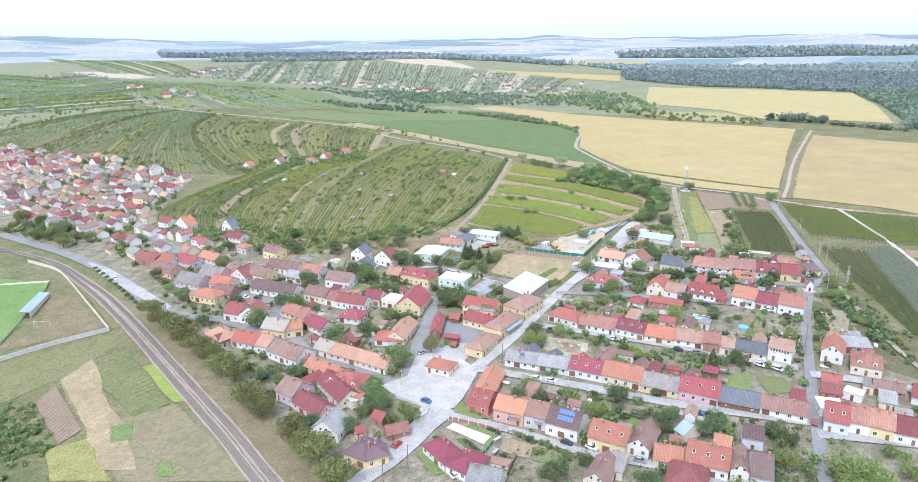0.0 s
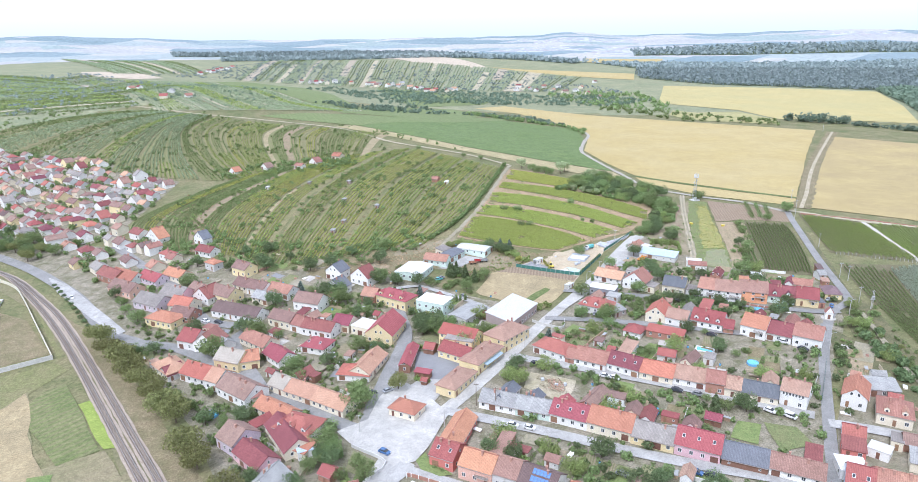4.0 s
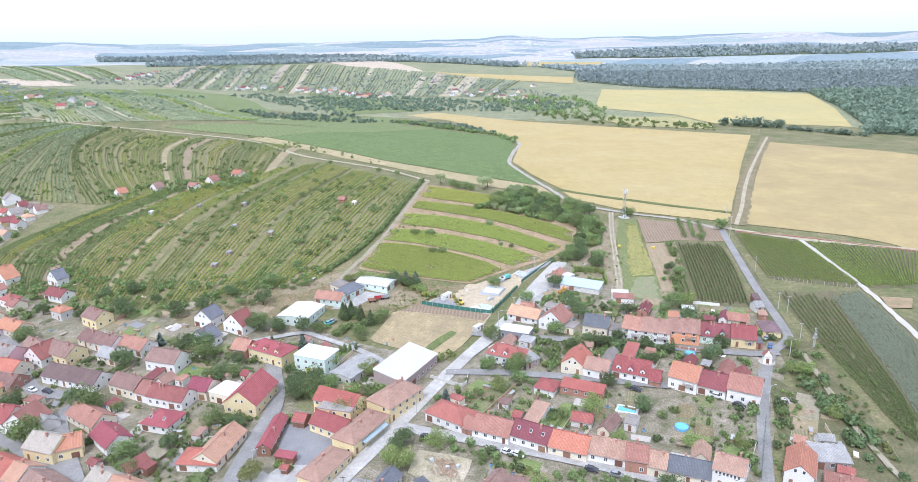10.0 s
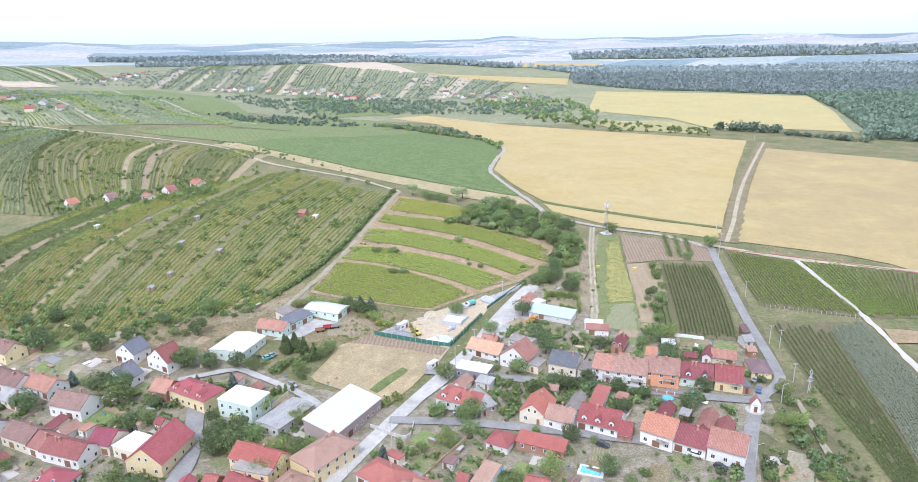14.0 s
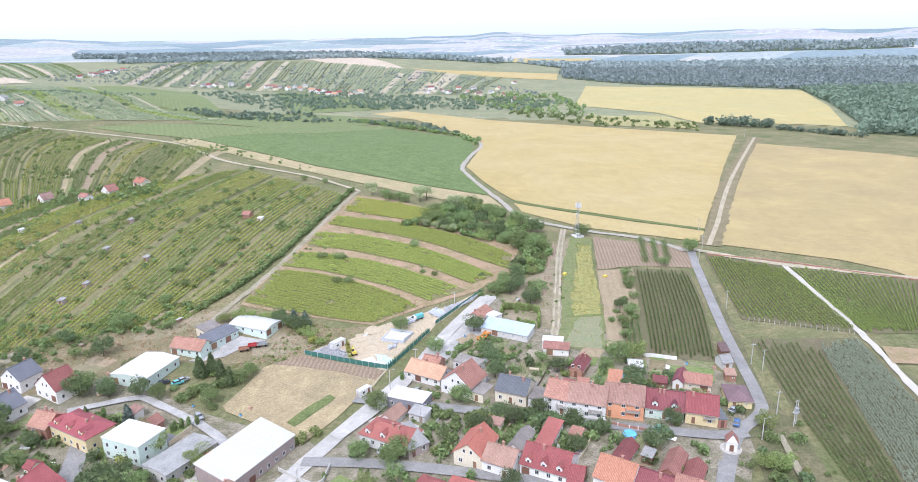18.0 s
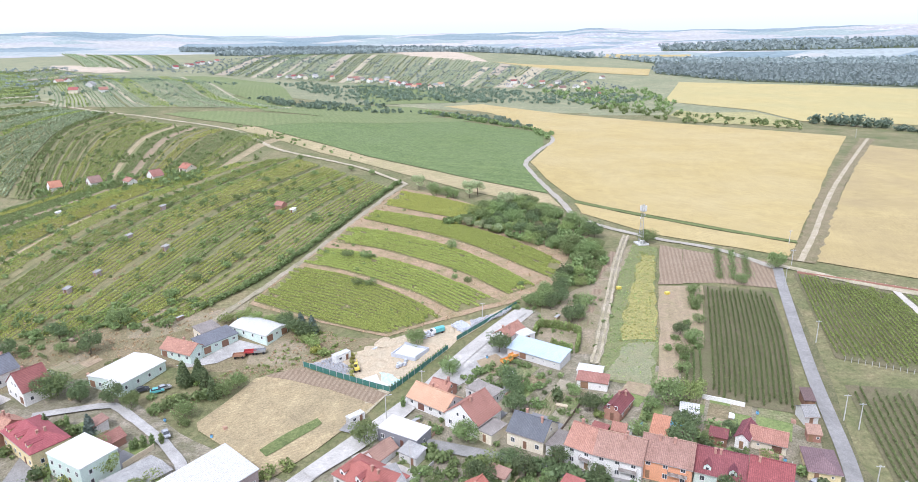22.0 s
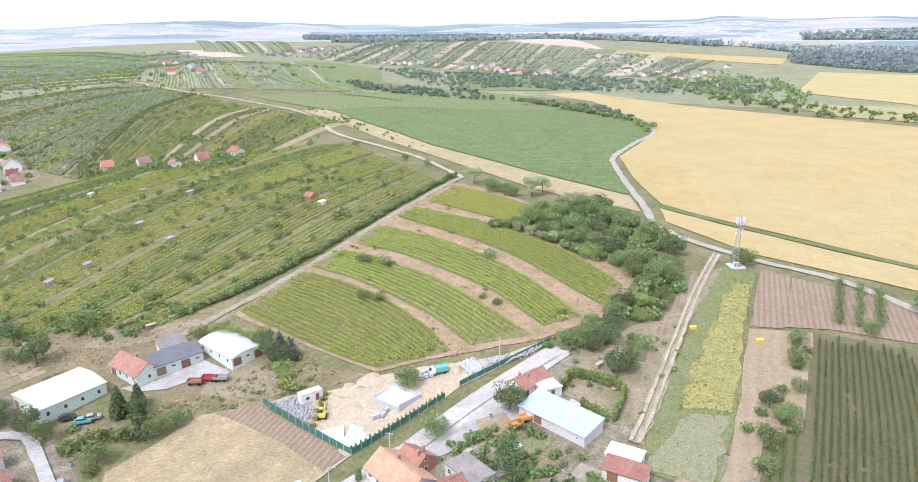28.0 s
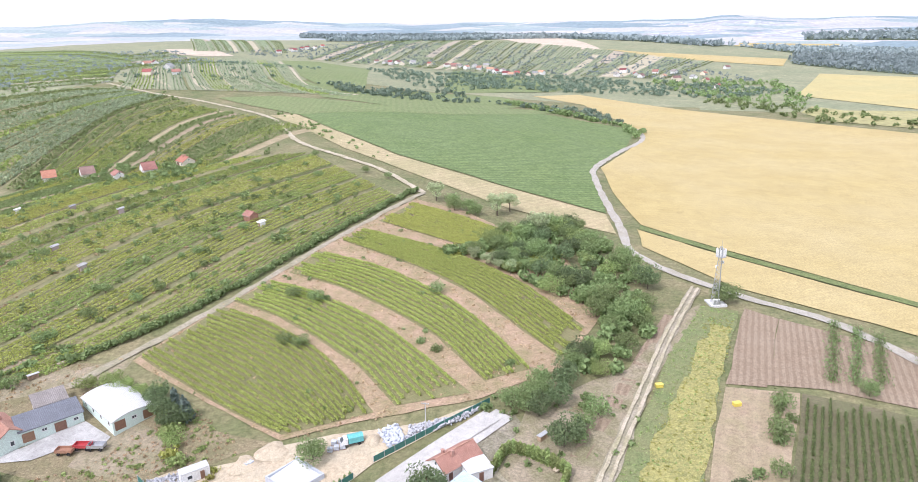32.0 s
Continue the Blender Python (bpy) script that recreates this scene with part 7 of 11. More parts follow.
tree("oak", 75.3, 554.1, 0.6)
tree("oak", 71.5, 558.7, 0.6)
tree("oak", 62.6, 564.9, 0.6)
tree("oak", 119.7, 425.3, 0.6)
tree("oak", 122.7, 427.8, 0.6)
tree("oak", 115.7, 422.8, 0.6)
tree("oak", 121.7, 432.2, 0.6)
tree("oak", 65.5, 556.2, 0.6)
tree("walnut", 31.6, 403.6, 0.45)
tree("shrub_light", 35.6, 399.2, 1.5)
tree("shrub_yellow", 41.2, 392, 1.5)
tree("shrub_light", 44.6, 389.6, 1.3)
tree("walnut", 22.6, 410.4, 0.55)
tree("walnut", 17.8, 410.6, 0.5)
tree("oak", -32.5, 361.4, 0.95)
tree("oak", -79.9, 302.6, 0.8)
tree("dark", -6.3, 309, 0.9)
tree("dark", -1.4, 313.6, 0.8)
tree("dark", -138.6, 385.2, 0.8)
tree("oak", -55.6, 274.2, 0.75)
tree("oak", 74.3, 313.6, 0.6)
tree("shrub_yellow", 76.1, 508.6, 1.4)
tree("shrub_yellow", 81.2, 508.9, 1.4)
tree("shrub_yellow", 77.2, 510.9, 1.4)
tree("poplar", 86.9, 504.2, 0.5)
tree("poplar", 92.1, 500.9, 0.5)
tree("poplar", 97.1, 498.1, 0.5)
tree("poplar", 101.7, 496.6, 0.5)
tree("poplar", 93.9, 503.3, 0.5)
tree("fruit", 45.6, 439.4, 0.85)
tree("fruit", 50.9, 439, 0.85)
tree("fruit", 81.1, 475.7, 0.85)
tree("fruit", 44.2, 462.5, 0.85)
tree("fruit", 35.8, 463.5, 0.85)
tree("shrub", 85, 446.6, 0.8)
tree("shrub", 90.6, 443.3, 0.8)
tree("shrub", 46.8, 464, 0.8)
tree("shrub", 25.6, 466.4, 0.8)
tree("shrub", 109.9, 420.2, 0.8)
tree("shrub", 112.1, 440.5, 0.8)
tree("fruit", -13.6, 449.9, 0.75, "hillside trees")
tree("fruit", -10.8, 458.1, 0.75, "hillside trees")
tree("fruit", -25.7, 426.6, 0.75, "hillside trees")
tree("fruit", -71.9, 471.8, 0.75, "hillside trees")
tree("fruit", -28.2, 452.7, 0.75, "hillside trees")
tree("fruit", -16.2, 518.7, 0.75, "hillside trees")
tree("fruit", -8.5, 506.9, 0.75, "hillside trees")
tree("fruit", -12, 581.6, 0.75, "hillside trees")
tree("fruit", 7.1, 597.2, 0.75, "hillside trees")
tree("fruit", 21.3, 591.8, 0.75, "hillside trees")
tree("fruit", -32.8, 620.9, 0.75, "hillside trees")
tree("fruit", -26.7, 424.2, 0.75, "hillside trees")
tree("fruit", -18.1, 405.2, 0.75, "hillside trees")
tree("fruit", -13.9, 483.9, 0.75, "hillside trees")
tree("fruit", -36.4, 564.8, 0.75, "hillside trees")
tree("fruit", -40.7, 530.5, 0.75, "hillside trees")
tree("fruit", -22.2, 438.7, 0.75, "hillside trees")
tree("shrub", 163.6, 397.5, 0.8)
tree("shrub", 168.8, 394.8, 0.8)
tree("shrub", 164, 391, 0.8)
tree("shrub", 176.2, 421.4, 0.8)
tree("shrub", 180, 430.4, 0.8)
tree("shrub", 170, 408.9, 0.8)
tree("shrub", 159.9, 390.5, 0.8)
tree("shrub", 163.6, 384.8, 0.8)
tree("shrub", 169.7, 391.7, 0.8)
tree("shrub", 184.2, 310.8, 1.1)
tree("shrub", 181.7, 298, 1.1)
tree("shrub", 177.5, 294.4, 1.1)
tree("shrub", 179.5, 290.1, 1.1)
tree("shrub", 179.3, 278.9, 1.1)
tree("shrub", 181.1, 275.1, 1.1)
tree("shrub", 180.9, 268.4, 1.1)
tree("shrub", 181.7, 263.5, 1.1)
tree("shrub", 191.8, 309.9, 1.1)
tree("walnut", 186, 317.7, 0.6)
tree("walnut", 180.7, 298.1, 0.6)
tree("walnut", 175.4, 270.7, 0.6)
hedge_row = [(x - 1.5 + random.Random(i).uniform(-0.5, 0.5), y, random.Random(i + 9).uniform(1.0, 1.6), random.Random(i + 5).uniform(2.0, 3.2)) for i, (x, y) in enumerate(smooth_line([(-9.5, 418.1), (7.2, 446.5), (23.5, 490.2), (42.6, 577.6)], 1.6))]
tagged(new("hedge", clump_mesh("hedge", hedge_row, MATS["leaf_mid"], 120, 2, 0.28)), "thick green hedge along the hill path", "hedge", kind="stuff")
for hx, hy in smooth_line([(116.2, 398.6), (119.4, 405.9), (131.8, 401.2)], 1.1):
    tree("hedge_conifer", hx, hy, 0.85, "clipped conifer hedge")
for hx, hy in smooth_line([(131.9, 400.2), (131.2, 394.4), (130, 388.4)], 1.1):
    tree("hedge_conifer", hx, hy, 0.85, "clipped conifer hedge")
for hx, hy in smooth_line([(122.3, 392.1), (128.1, 388.3)], 1.1):
    tree("hedge_conifer", hx, hy, 0.85, "clipped conifer hedge")
tree("box_ball", -213, 371.5, 1, "clipped shrubs along the street")
tree("box_ball", -208.4, 366.3, 1, "clipped shrubs along the street")
tree("box_ball", -203.4, 361.3, 1, "clipped shrubs along the street")
tree("box_ball", -198.6, 356.4, 1, "clipped shrubs along the street")
tree("box_ball", -193.6, 350.8, 1, "clipped shrubs along the street")
tree("box_ball", -188.6, 345.4, 1, "clipped shrubs along the street")
tree("box_ball", -183.9, 340.1, 1, "clipped shrubs along the street")
tree("box_ball", -179.2, 335, 1, "clipped shrubs along the street")
tree("box_ball", -174.4, 329.3, 1, "clipped shrubs along the street")
tree("box_ball", -170, 324.6, 1, "clipped shrubs along the street")
tree("box_ball", -165.8, 319.9, 1, "clipped shrubs along the street")
tree("box_ball", -161.3, 314.7, 1, "clipped shrubs along the street")
tagged(new("berry_row", vine_row_mesh("berry_row", [[(201.4, 484.8), (196.8, 465.8), (192.8, 449)]], MATS["leaf_mid"], 207, high=1.6, wide=1.9, density=36.0, size=0.28)), "bushy green berry row on tilled soil", "shrub row", kind="stuff")
tagged(new("berry_row", vine_row_mesh("berry_row", [[(207.1, 482.4), (202.4, 465.1), (198, 448.5)]], MATS["leaf_mid"], 208, high=1.6, wide=1.9, density=36.0, size=0.28)), "bushy green berry row on tilled soil", "shrub row", kind="stuff")
tagged(new("berry_row", vine_row_mesh("berry_row", [[(211.5, 479), (207.7, 464.3), (204.2, 449.8)]], MATS["leaf_mid"], 209, high=1.6, wide=1.9, density=36.0, size=0.28)), "bushy green berry row on tilled soil", "shrub row", kind="stuff")
tagged(new("berry_row", vine_row_mesh("berry_row", [[(179.3, 441.4), (177.3, 430.7), (175.2, 419.8)]], MATS["leaf_mid"], 210, high=1.6, wide=1.9, density=36.0, size=0.28)), "bushy green berry row on tilled soil", "shrub row", kind="stuff")
bushes("garden_thicket", [(5, 160), (112, 160), (178, 300), (188, 318), (160, 358), (128, 364), (100, 380), (45, 300)], 110, (0.9, 2.1), 71, "leaf_dark", "dark green fruit trees and thickets between the houses", 125, 1.6, clear=True, size=0.22)
bushes("garden_thicket", [(5, 160), (112, 160), (178, 300), (188, 318), (160, 358), (128, 364), (100, 380), (45, 300)], 150, (0.8, 2.1), 171, "leaf_mid", "green fruit trees and berry bushes between the houses", 125, 1.6, clear=True, size=0.22)
bushes("garden_thicket", [(-35, 165), (0, 240), (-20, 300), (25, 310), (-10, 345), (-110, 350), (-190, 385), (-130, 290), (-60, 215)], 30, (0.9, 2.1), 72, "leaf_dark", "dark green fruit trees and thickets between the houses", 125, 1.6, clear=True, size=0.22)
bushes("garden_thicket", [(-35, 165), (0, 240), (-20, 300), (25, 310), (-10, 345), (-110, 350), (-190, 385), (-130, 290), (-60, 215)], 110, (0.8, 2.1), 172, "leaf_mid", "green fruit trees and berry bushes between the houses", 125, 1.6, clear=True, size=0.22)
scatter_trees([(74.9, 505.7), (91.2, 505.6), (113.7, 486.2), (129.3, 477.8), (133.6, 465.6), (126.3, 441.7), (135.5, 437), (143.4, 445.2), (150.1, 461.2), (151.2, 483.2), (143.8, 515.6), (132.5, 530), (116.5, 553.4), (103.7, 552.5)], 70, ["oak", "oak", "oak", "walnut", "dark"], 5, (0.6, 0.9), 1, 3.0, "trees of the small wood")
bushes("wood_understorey", [(74.9, 505.7), (91.2, 505.6), (113.7, 486.2), (129.3, 477.8), (133.6, 465.6), (126.3, 441.7), (135.5, 437), (143.4, 445.2), (150.1, 461.2), (151.2, 483.2), (143.8, 515.6), (132.5, 530), (116.5, 553.4), (103.7, 552.5)], 190, (1.4, 2.8), 64, "leaf_mid", "green undergrowth of the small wood", 110, 1.7, avoid=False, size=0.26)
bushes("scrub", [(-177.7, 230.3), (-163.5, 229.3), (-145.2, 209.4), (-137.7, 189.6), (-147.3, 183.5), (-159, 184.1)], 150, (0.6, 1.8), 65, "leaf_mid", "green scrub beside the fields", 60, 1.5, size=0.28)
scatter_trees([(111.8, 420.9), (119.6, 434), (135.6, 433.9), (138.9, 425.7), (131.3, 404), (118.1, 408.8)], 10, ["fruit", "shrub", "dark"], 6, (0.7, 1.0), 1, 3, "trees of the small wood")
scatter_trees([(5, 160), (112, 160), (178, 300), (188, 318), (160, 358), (128, 364), (100, 380), (45, 300)], 110, ["fruit", "fruit", "shrub_light", "shrub", "thuja", "dark", "walnut"], 7, (0.5, 0.9))
bushes("garden_shrubs", [(5, 160), (112, 160), (178, 300), (188, 318), (160, 358), (128, 364), (100, 380), (45, 300)], 620, (0.4, 1.3), 61, "leaf_mid", "garden shrubs and vegetables between the houses", 26, 1.6, clear=True)
bushes("garden_shrubs", [(-35, 165), (0, 240), (-20, 300), (25, 310), (-10, 345), (-110, 350), (-190, 385), (-130, 290), (-60, 215)], 480, (0.4, 1.3), 62, "leaf_mid", "garden shrubs between the houses", 26, 1.6, clear=True)
scatter_trees([(-35, 165), (0, 240), (-20, 300), (25, 310), (-10, 345), (-110, 350), (-190, 385), (-130, 290), (-60, 215)], 70, ["fruit", "dark", "shrub_light", "oak", "shrub"], 8, (0.5, 0.95))
scatter_trees([(125, 165), (190, 170), (172, 235), (150, 235)], 16, ["fruit", "shrub", "walnut", "shrub"], 9, (0.5, 0.9))
bushes("lane_thicket", [(178, 306), (185, 306), (186, 293), (182, 270), (180, 240), (170, 240), (173, 262), (172, 275), (176, 290)], 22, (1.2, 2.6), 73, "leaf_dark", "dark trees and thicket along the narrow lane", 120, 1.5, avoid=False, size=0.26)
bushes("lane_thicket", [(186, 312), (194, 312), (186, 270), (181, 238), (179, 262)], 12, (0.8, 1.6), 74, "leaf_olive", "olive bushes along the narrow lane", 80, 1.4, avoid=False, size=0.28)
bushes("old_town_trees", [(-493.4, 720.6), (-361.9, 683.8), (-224.9, 578.8), (-220.1, 455.9), (-131.9, 409.8), (-136.4, 328.7), (-230.4, 403), (-322.7, 453.1)], 420, (1.2, 2.8), 10, "leaf_mid", "garden trees between the old houses", 60, 1.7, clear=True, size=0.3)
scatter_trees([(-340.3, 480.4), (-316.7, 484.7), (-263.5, 443.4), (-224.8, 406.8), (-217.9, 385.9), (-255.8, 408.3), (-312.6, 437.5)], 16, ["oak", "dark", "lime"], 12, (0.8, 1.1), 1.2, 4, "trees by the railway")
scatter_trees([(-30, 355), (20, 345), (30, 385), (0, 372), (-30, 372)], 4, ["shrub", "shrub_light"], 13, (0.6, 0.9))
scatter_trees([(-125, 375), (-60, 370), (-20, 395), (-25, 410), (-70, 400), (-130, 400)], 30, ["shrub", "fruit", "shrub_light", "dark"], 14, (0.6, 1.0))
mat("strip_green", (0.22, 0.2, 0.094), (0.282, 0.245, 0.126), 3, 12, patch=(8, (0.172, 0.182, 0.07), 0.7), bump=0.5, speckle=0.35)
mat("strip_deep", (0.15, 0.172, 0.062), (0.21, 0.212, 0.084), 3, 12, patch=(8, (0.25, 0.212, 0.11), 0.6), bump=0.5, speckle=0.35)
mat("strip_tan", (0.34, 0.27, 0.165), (0.41, 0.33, 0.205), 3, 10, patch=(6, (0.22, 0.21, 0.095), 0.75), bump=0.5, speckle=0.3)
# pale copies of the strip colours, with haze put in for the far slopes
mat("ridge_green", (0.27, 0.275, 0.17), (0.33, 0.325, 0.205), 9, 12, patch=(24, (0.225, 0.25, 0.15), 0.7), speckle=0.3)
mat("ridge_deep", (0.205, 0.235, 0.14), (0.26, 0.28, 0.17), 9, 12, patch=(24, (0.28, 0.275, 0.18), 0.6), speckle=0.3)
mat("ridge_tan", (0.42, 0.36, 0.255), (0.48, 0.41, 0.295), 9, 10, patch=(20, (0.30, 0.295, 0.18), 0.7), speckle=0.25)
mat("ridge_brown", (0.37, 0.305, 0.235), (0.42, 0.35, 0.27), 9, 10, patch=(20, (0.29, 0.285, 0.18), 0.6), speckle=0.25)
mat("strip_brown", (0.295, 0.215, 0.145), (0.36, 0.275, 0.19), 3, 10, patch=(6, (0.20, 0.19, 0.09), 0.7), bump=0.5, speckle=0.3)


def hill_strips(lower, upper, gap, seed, label, leafy=5.0, size=0.36, high=1.5, wide=0.45, bare=0.2, group_rows=(1, 7), lift=0.12, deep=0.55, soil="strip", leaves=("vine_green", "vine_green", "vine_yellow", "vine_dark")):
    """A slope cut into narrow plots that run side by side: vines, grass and bare strips of uneven length."""
    rng = random.Random(seed)
    lines = between(lower, upper, gap)
    rows = {k: [] for k in leaves}
    ground = {soil + k: ([], []) for k in ("_green", "_deep", "_tan", "_brown")}
    i = 0
    while i < len(lines) - 1:
        k = min(rng.randint(*group_rows), len(lines) - 1 - i)
        cuts = sorted({0, 39, *[rng.randint(6, 33) for _ in range(rng.choice((0, 0, 1)))]})
        for a, b in zip(cuts, cuts[1:]):
            kind = rng.random() if k <= 3 else rng.uniform(bare, 1)
            ml = soil + ("_tan" if kind < bare * 0.6 else "_brown" if kind < bare else "_deep" if kind < deep else "_green")
            v, f = ground[ml]
            n0 = len(v)
            l0, l1 = lines[i][a:b + 1], lines[min(i + k, len(lines) - 1)][a:b + 1]
            w = [l0 + (l1 - l0) * q for q in (0, 0.5, 1)]
            m = b + 1 - a
            for q in w:
                v.extend(np.column_stack([q, height(q[:, 0], q[:, 1]) + lift]).tolist())
            f.extend((n0 + r * m + j, n0 + r * m + j + 1, n0 + (r + 1) * m + j + 1, n0 + (r + 1) * m + j) for r in (0, 1) for j in range(m - 1))
            if kind >= bare:
                leaf = rng.choice(leaves)
                for j in range(k):
                    line = lines[i + j][a:b + 1] + np.array([rng.uniform(-0.3, 0.3), 0])
                    if line[:, 1].min() < 440:
                        line = np.array([p for p in line if clear_of_houses(p[0], p[1], 2.0)])
                    if rng.random() < 0.93 and len(line) > 2:
                        rows[leaf].append(line)
        i += k
        if rng.random() < 0.3:
            i += 1
    for ml, (v, f) in ground.items():
        if f:
            a = np.array(v)
            p, q, r = a[f[0][0]], a[f[0][1]], a[f[0][2]]
            if np.cross(q - p, r - q)[2] < 0:
                f = [x[::-1] for x in f]
            tagged(new("hill_plot", mesh_of("hill_plot", v, f, MATS[ml])), "narrow " + {"_green": "grassy", "_deep": "deep green", "_tan": "dry tan", "_brown": "bare brown"}[ml[ml.index("_"):]] + " plots on the slope", "field", kind="structure")
    for leaf, rr in rows.items():
        if rr:
            tagged(new("vineyard", vine_row_mesh("vineyard", rr, MATS[leaf], seed, density=leafy, size=size, high=high, wide=wide)), label, "vineyard", kind="stuff")


hill_strips([(-13, 412), (4, 444), (20, 487), (38, 562)], [(-88, 382), (-86, 430), (-75, 520), (-39, 625)], 2.5, 21, "vine rows in narrow plots down the hill", leafy=14, size=0.27, wide=0.3, high=1.15, bare=0.2, leaves=("vine_terrace", "vine_yellow", "vine_green", "vine_yellow", "vine_dark"))
hill_strips([(-88.5, 382), (-86.5, 430), (-75.5, 520), (-39.5, 625)], [(-190, 424), (-220, 468), (-216, 510), (-180, 567)], 2.5, 27, "vine rows in narrow plots down the hill", leafy=12, size=0.28, wide=0.3, high=1.15, bare=0.22, leaves=("vine_terrace", "vine_yellow", "vine_green", "vine_yellow", "vine_dark"))
hill_strips([(-80.4, 563.6), (-75.1, 599.1), (-71.9, 665.5), (-64.3, 687.8)], [(-187.3, 568.4), (-252.1, 674.3), (-300.3, 777.7), (-296.5, 844.7)], 2.6, 22, "vine rows in narrow plots above the valley", leafy=4, size=0.45, wide=0.35, bare=0.36, group_rows=(2, 6))
hill_strips([(-186.8, 565.9), (-254.1, 674.7), (-302.3, 777.8), (-300.4, 847.5)], [(-571.1, 763.2), (-533.1, 830.9), (-457.9, 875), (-387.6, 877.5)], 3.6, 23, "vine rows on the far side of the valley", leaves=("vine_hazed", "vine_green", "vine_dark", "vine_hazed"), leafy=1.7, size=0.82, high=1.8, wide=0.5, bare=0.16, group_rows=(2, 6), lift=0.3)
hill_strips([(-902.6, 931), (-551.1, 895.6), (-416, 908.9)], [(-2360.3, 2043.3), (-1372.3, 1776.1), (-859.4, 1480.1)], 6, 28, "vine rows and plots on the western plateau", leaves=("vine_hazed", "vine_dark", "vine_green"), leafy=1.0, size=1.0, high=1.9, wide=0.8, bare=0.18, group_rows=(1, 5), lift=0.35, soil="ridge")
hill_strips([(-539.8, 1489.7), (-250.5, 1015.3), (-175.4, 931.1), (-125.9, 890.4)], [(-832.8, 1467.7), (-451.3, 971.8), (-387.6, 877.5)], 4.5, 24, "curving vine rows on the hill plateau", leaves=("vine_hazed", "vine_green", "vine_hazed"), leafy=1.6, size=0.85, high=1.7, wide=0.5, bare=0.12, group_rows=(2, 6), lift=0.35, soil="ridge")
hill_strips([(179.2, 1420.7), (279.4, 1734.7)], [(-532.7, 1586.9), (-688.8, 2385.9)], 8, 25, "garden plots and vines on the far ridge", leaves=("vine_hazed", "vine_dark"), leafy=1.2, size=1.2, high=2.2, wide=0.9, bare=0.17, group_rows=(1, 3), deep=0.9, lift=0.6, soil="ridge")
hill_strips([(-957.8, 2249), (-629.6, 1690.2)], [(-1566.5, 2644.5), (-837.1, 1640.1)], 8, 29, "vine plots on the distant slope", leaves=("vine_hazed", "vine_dark"), leafy=0.6, size=1.4, high=2.2, wide=0.9, bare=0.2, group_rows=(1, 3), deep=0.9, lift=0.6, soil="ridge")
hill_strips([(-500, 1010), (-470, 1100), (-520, 1300)], [(-1000, 1150), (-950, 1350), (-880, 1600)], 8, 26, "plots on the western hill", leaves=("vine_hazed", "vine_dark"), leafy=0.6, size=1.3, high=2.2, wide=1.0, bare=0.25, group_rows=(1, 3), lift=0.6, soil="ridge")

bushes("hillside_bushes", [(-10, 412), (38, 560), (-120, 590), (-200, 540), (-210, 455), (-100, 415)], 330, (0.6, 1.8), 31, "leaf_mid", "scattered bushes among the vine plots", 46, size=0.28)
bushes("hillside_bushes", [(-30, 405), (10, 455), (38, 560), (-40, 610), (-120, 590), (-205, 540), (-210, 455), (-100, 412)], 420, (0.4, 1.3), 75, "leaf_light", "light green scrub and young trees among the plots", 30, 1.3, size=0.32)
bushes("hillside_bushes", [(-30, 405), (10, 455), (38, 560), (-40, 610), (-120, 590), (-205, 540), (-210, 455), (-100, 412)], 260, (0.8, 2.1), 275, "leaf_mid", "green trees and scrub along the plot edges", 60, 1.5, size=0.25)
bushes("hillside_tufts", [(-30, 405), (10, 455), (38, 560), (-40, 610), (-120, 590), (-205, 540), (-210, 455), (-100, 412)], 900, (0.3, 0.9), 276, "leaf_dry", "dry brown grass tufts along the plot edges", 8, 0.7, size=0.55)
bushes("foot_thicket", [(-190, 425), (-140, 385), (-80, 378), (-25, 402), (-8, 424), (-40, 420), (-100, 410), (-190, 470)], 170, (0.8, 2.2), 76, "leaf_mid", "green thicket at the foot of the vine slope", 60, 1.4, size=0.28)
bushes("hillside_bushes", [(-60, 610), (-75, 680), (-260, 830), (-330, 640), (-200, 590), (-100, 600)], 330, (0.8, 2.0), 32, "leaf_mid", "green bushes on the valley slope", 22)
bushes("hillside_bushes", [(-310, 640), (-270, 830), (-470, 1010), (-760, 1000), (-700, 700)], 520, (0.9, 2.6), 33, "leaf_mid", "bushes and small trees across the hill", 18)
bushes("track_bushes", [(40, 590), (10, 615), (-60, 672), (-130, 750), (-118, 752), (-50, 685), (20, 622), (48, 600)], 60, (0.7, 1.6), 34, "leaf_mid", "bushes along the hill track", 24)
bushes("plateau_trees", [(140, 862), (90, 990), (-20, 985), (-60, 1050), (-150, 1000), (-215, 985), (-140, 915), (-85, 905), (20, 960)], 260, (1.6, 3.4), 35, "leaf_wood_hazed", "band of trees along the crop field", 26, 1.5)
bushes("plateau_trees", [(-70, 1040), (-30, 1290), (-160, 1310), (-285, 1515), (-330, 1420), (-170, 1120)], 260, (1.6, 3.6), 135, "leaf_wood_hazed", "trees in the hollow of the plateau", 20, 1.5)
bushes("plateau_trees", [(-250, 880), (-470, 960), (-480, 1250), (-300, 1200)], 150, (1.3, 2.8), 136, "leaf_wood_hazed", "scattered trees on the plateau", 20)
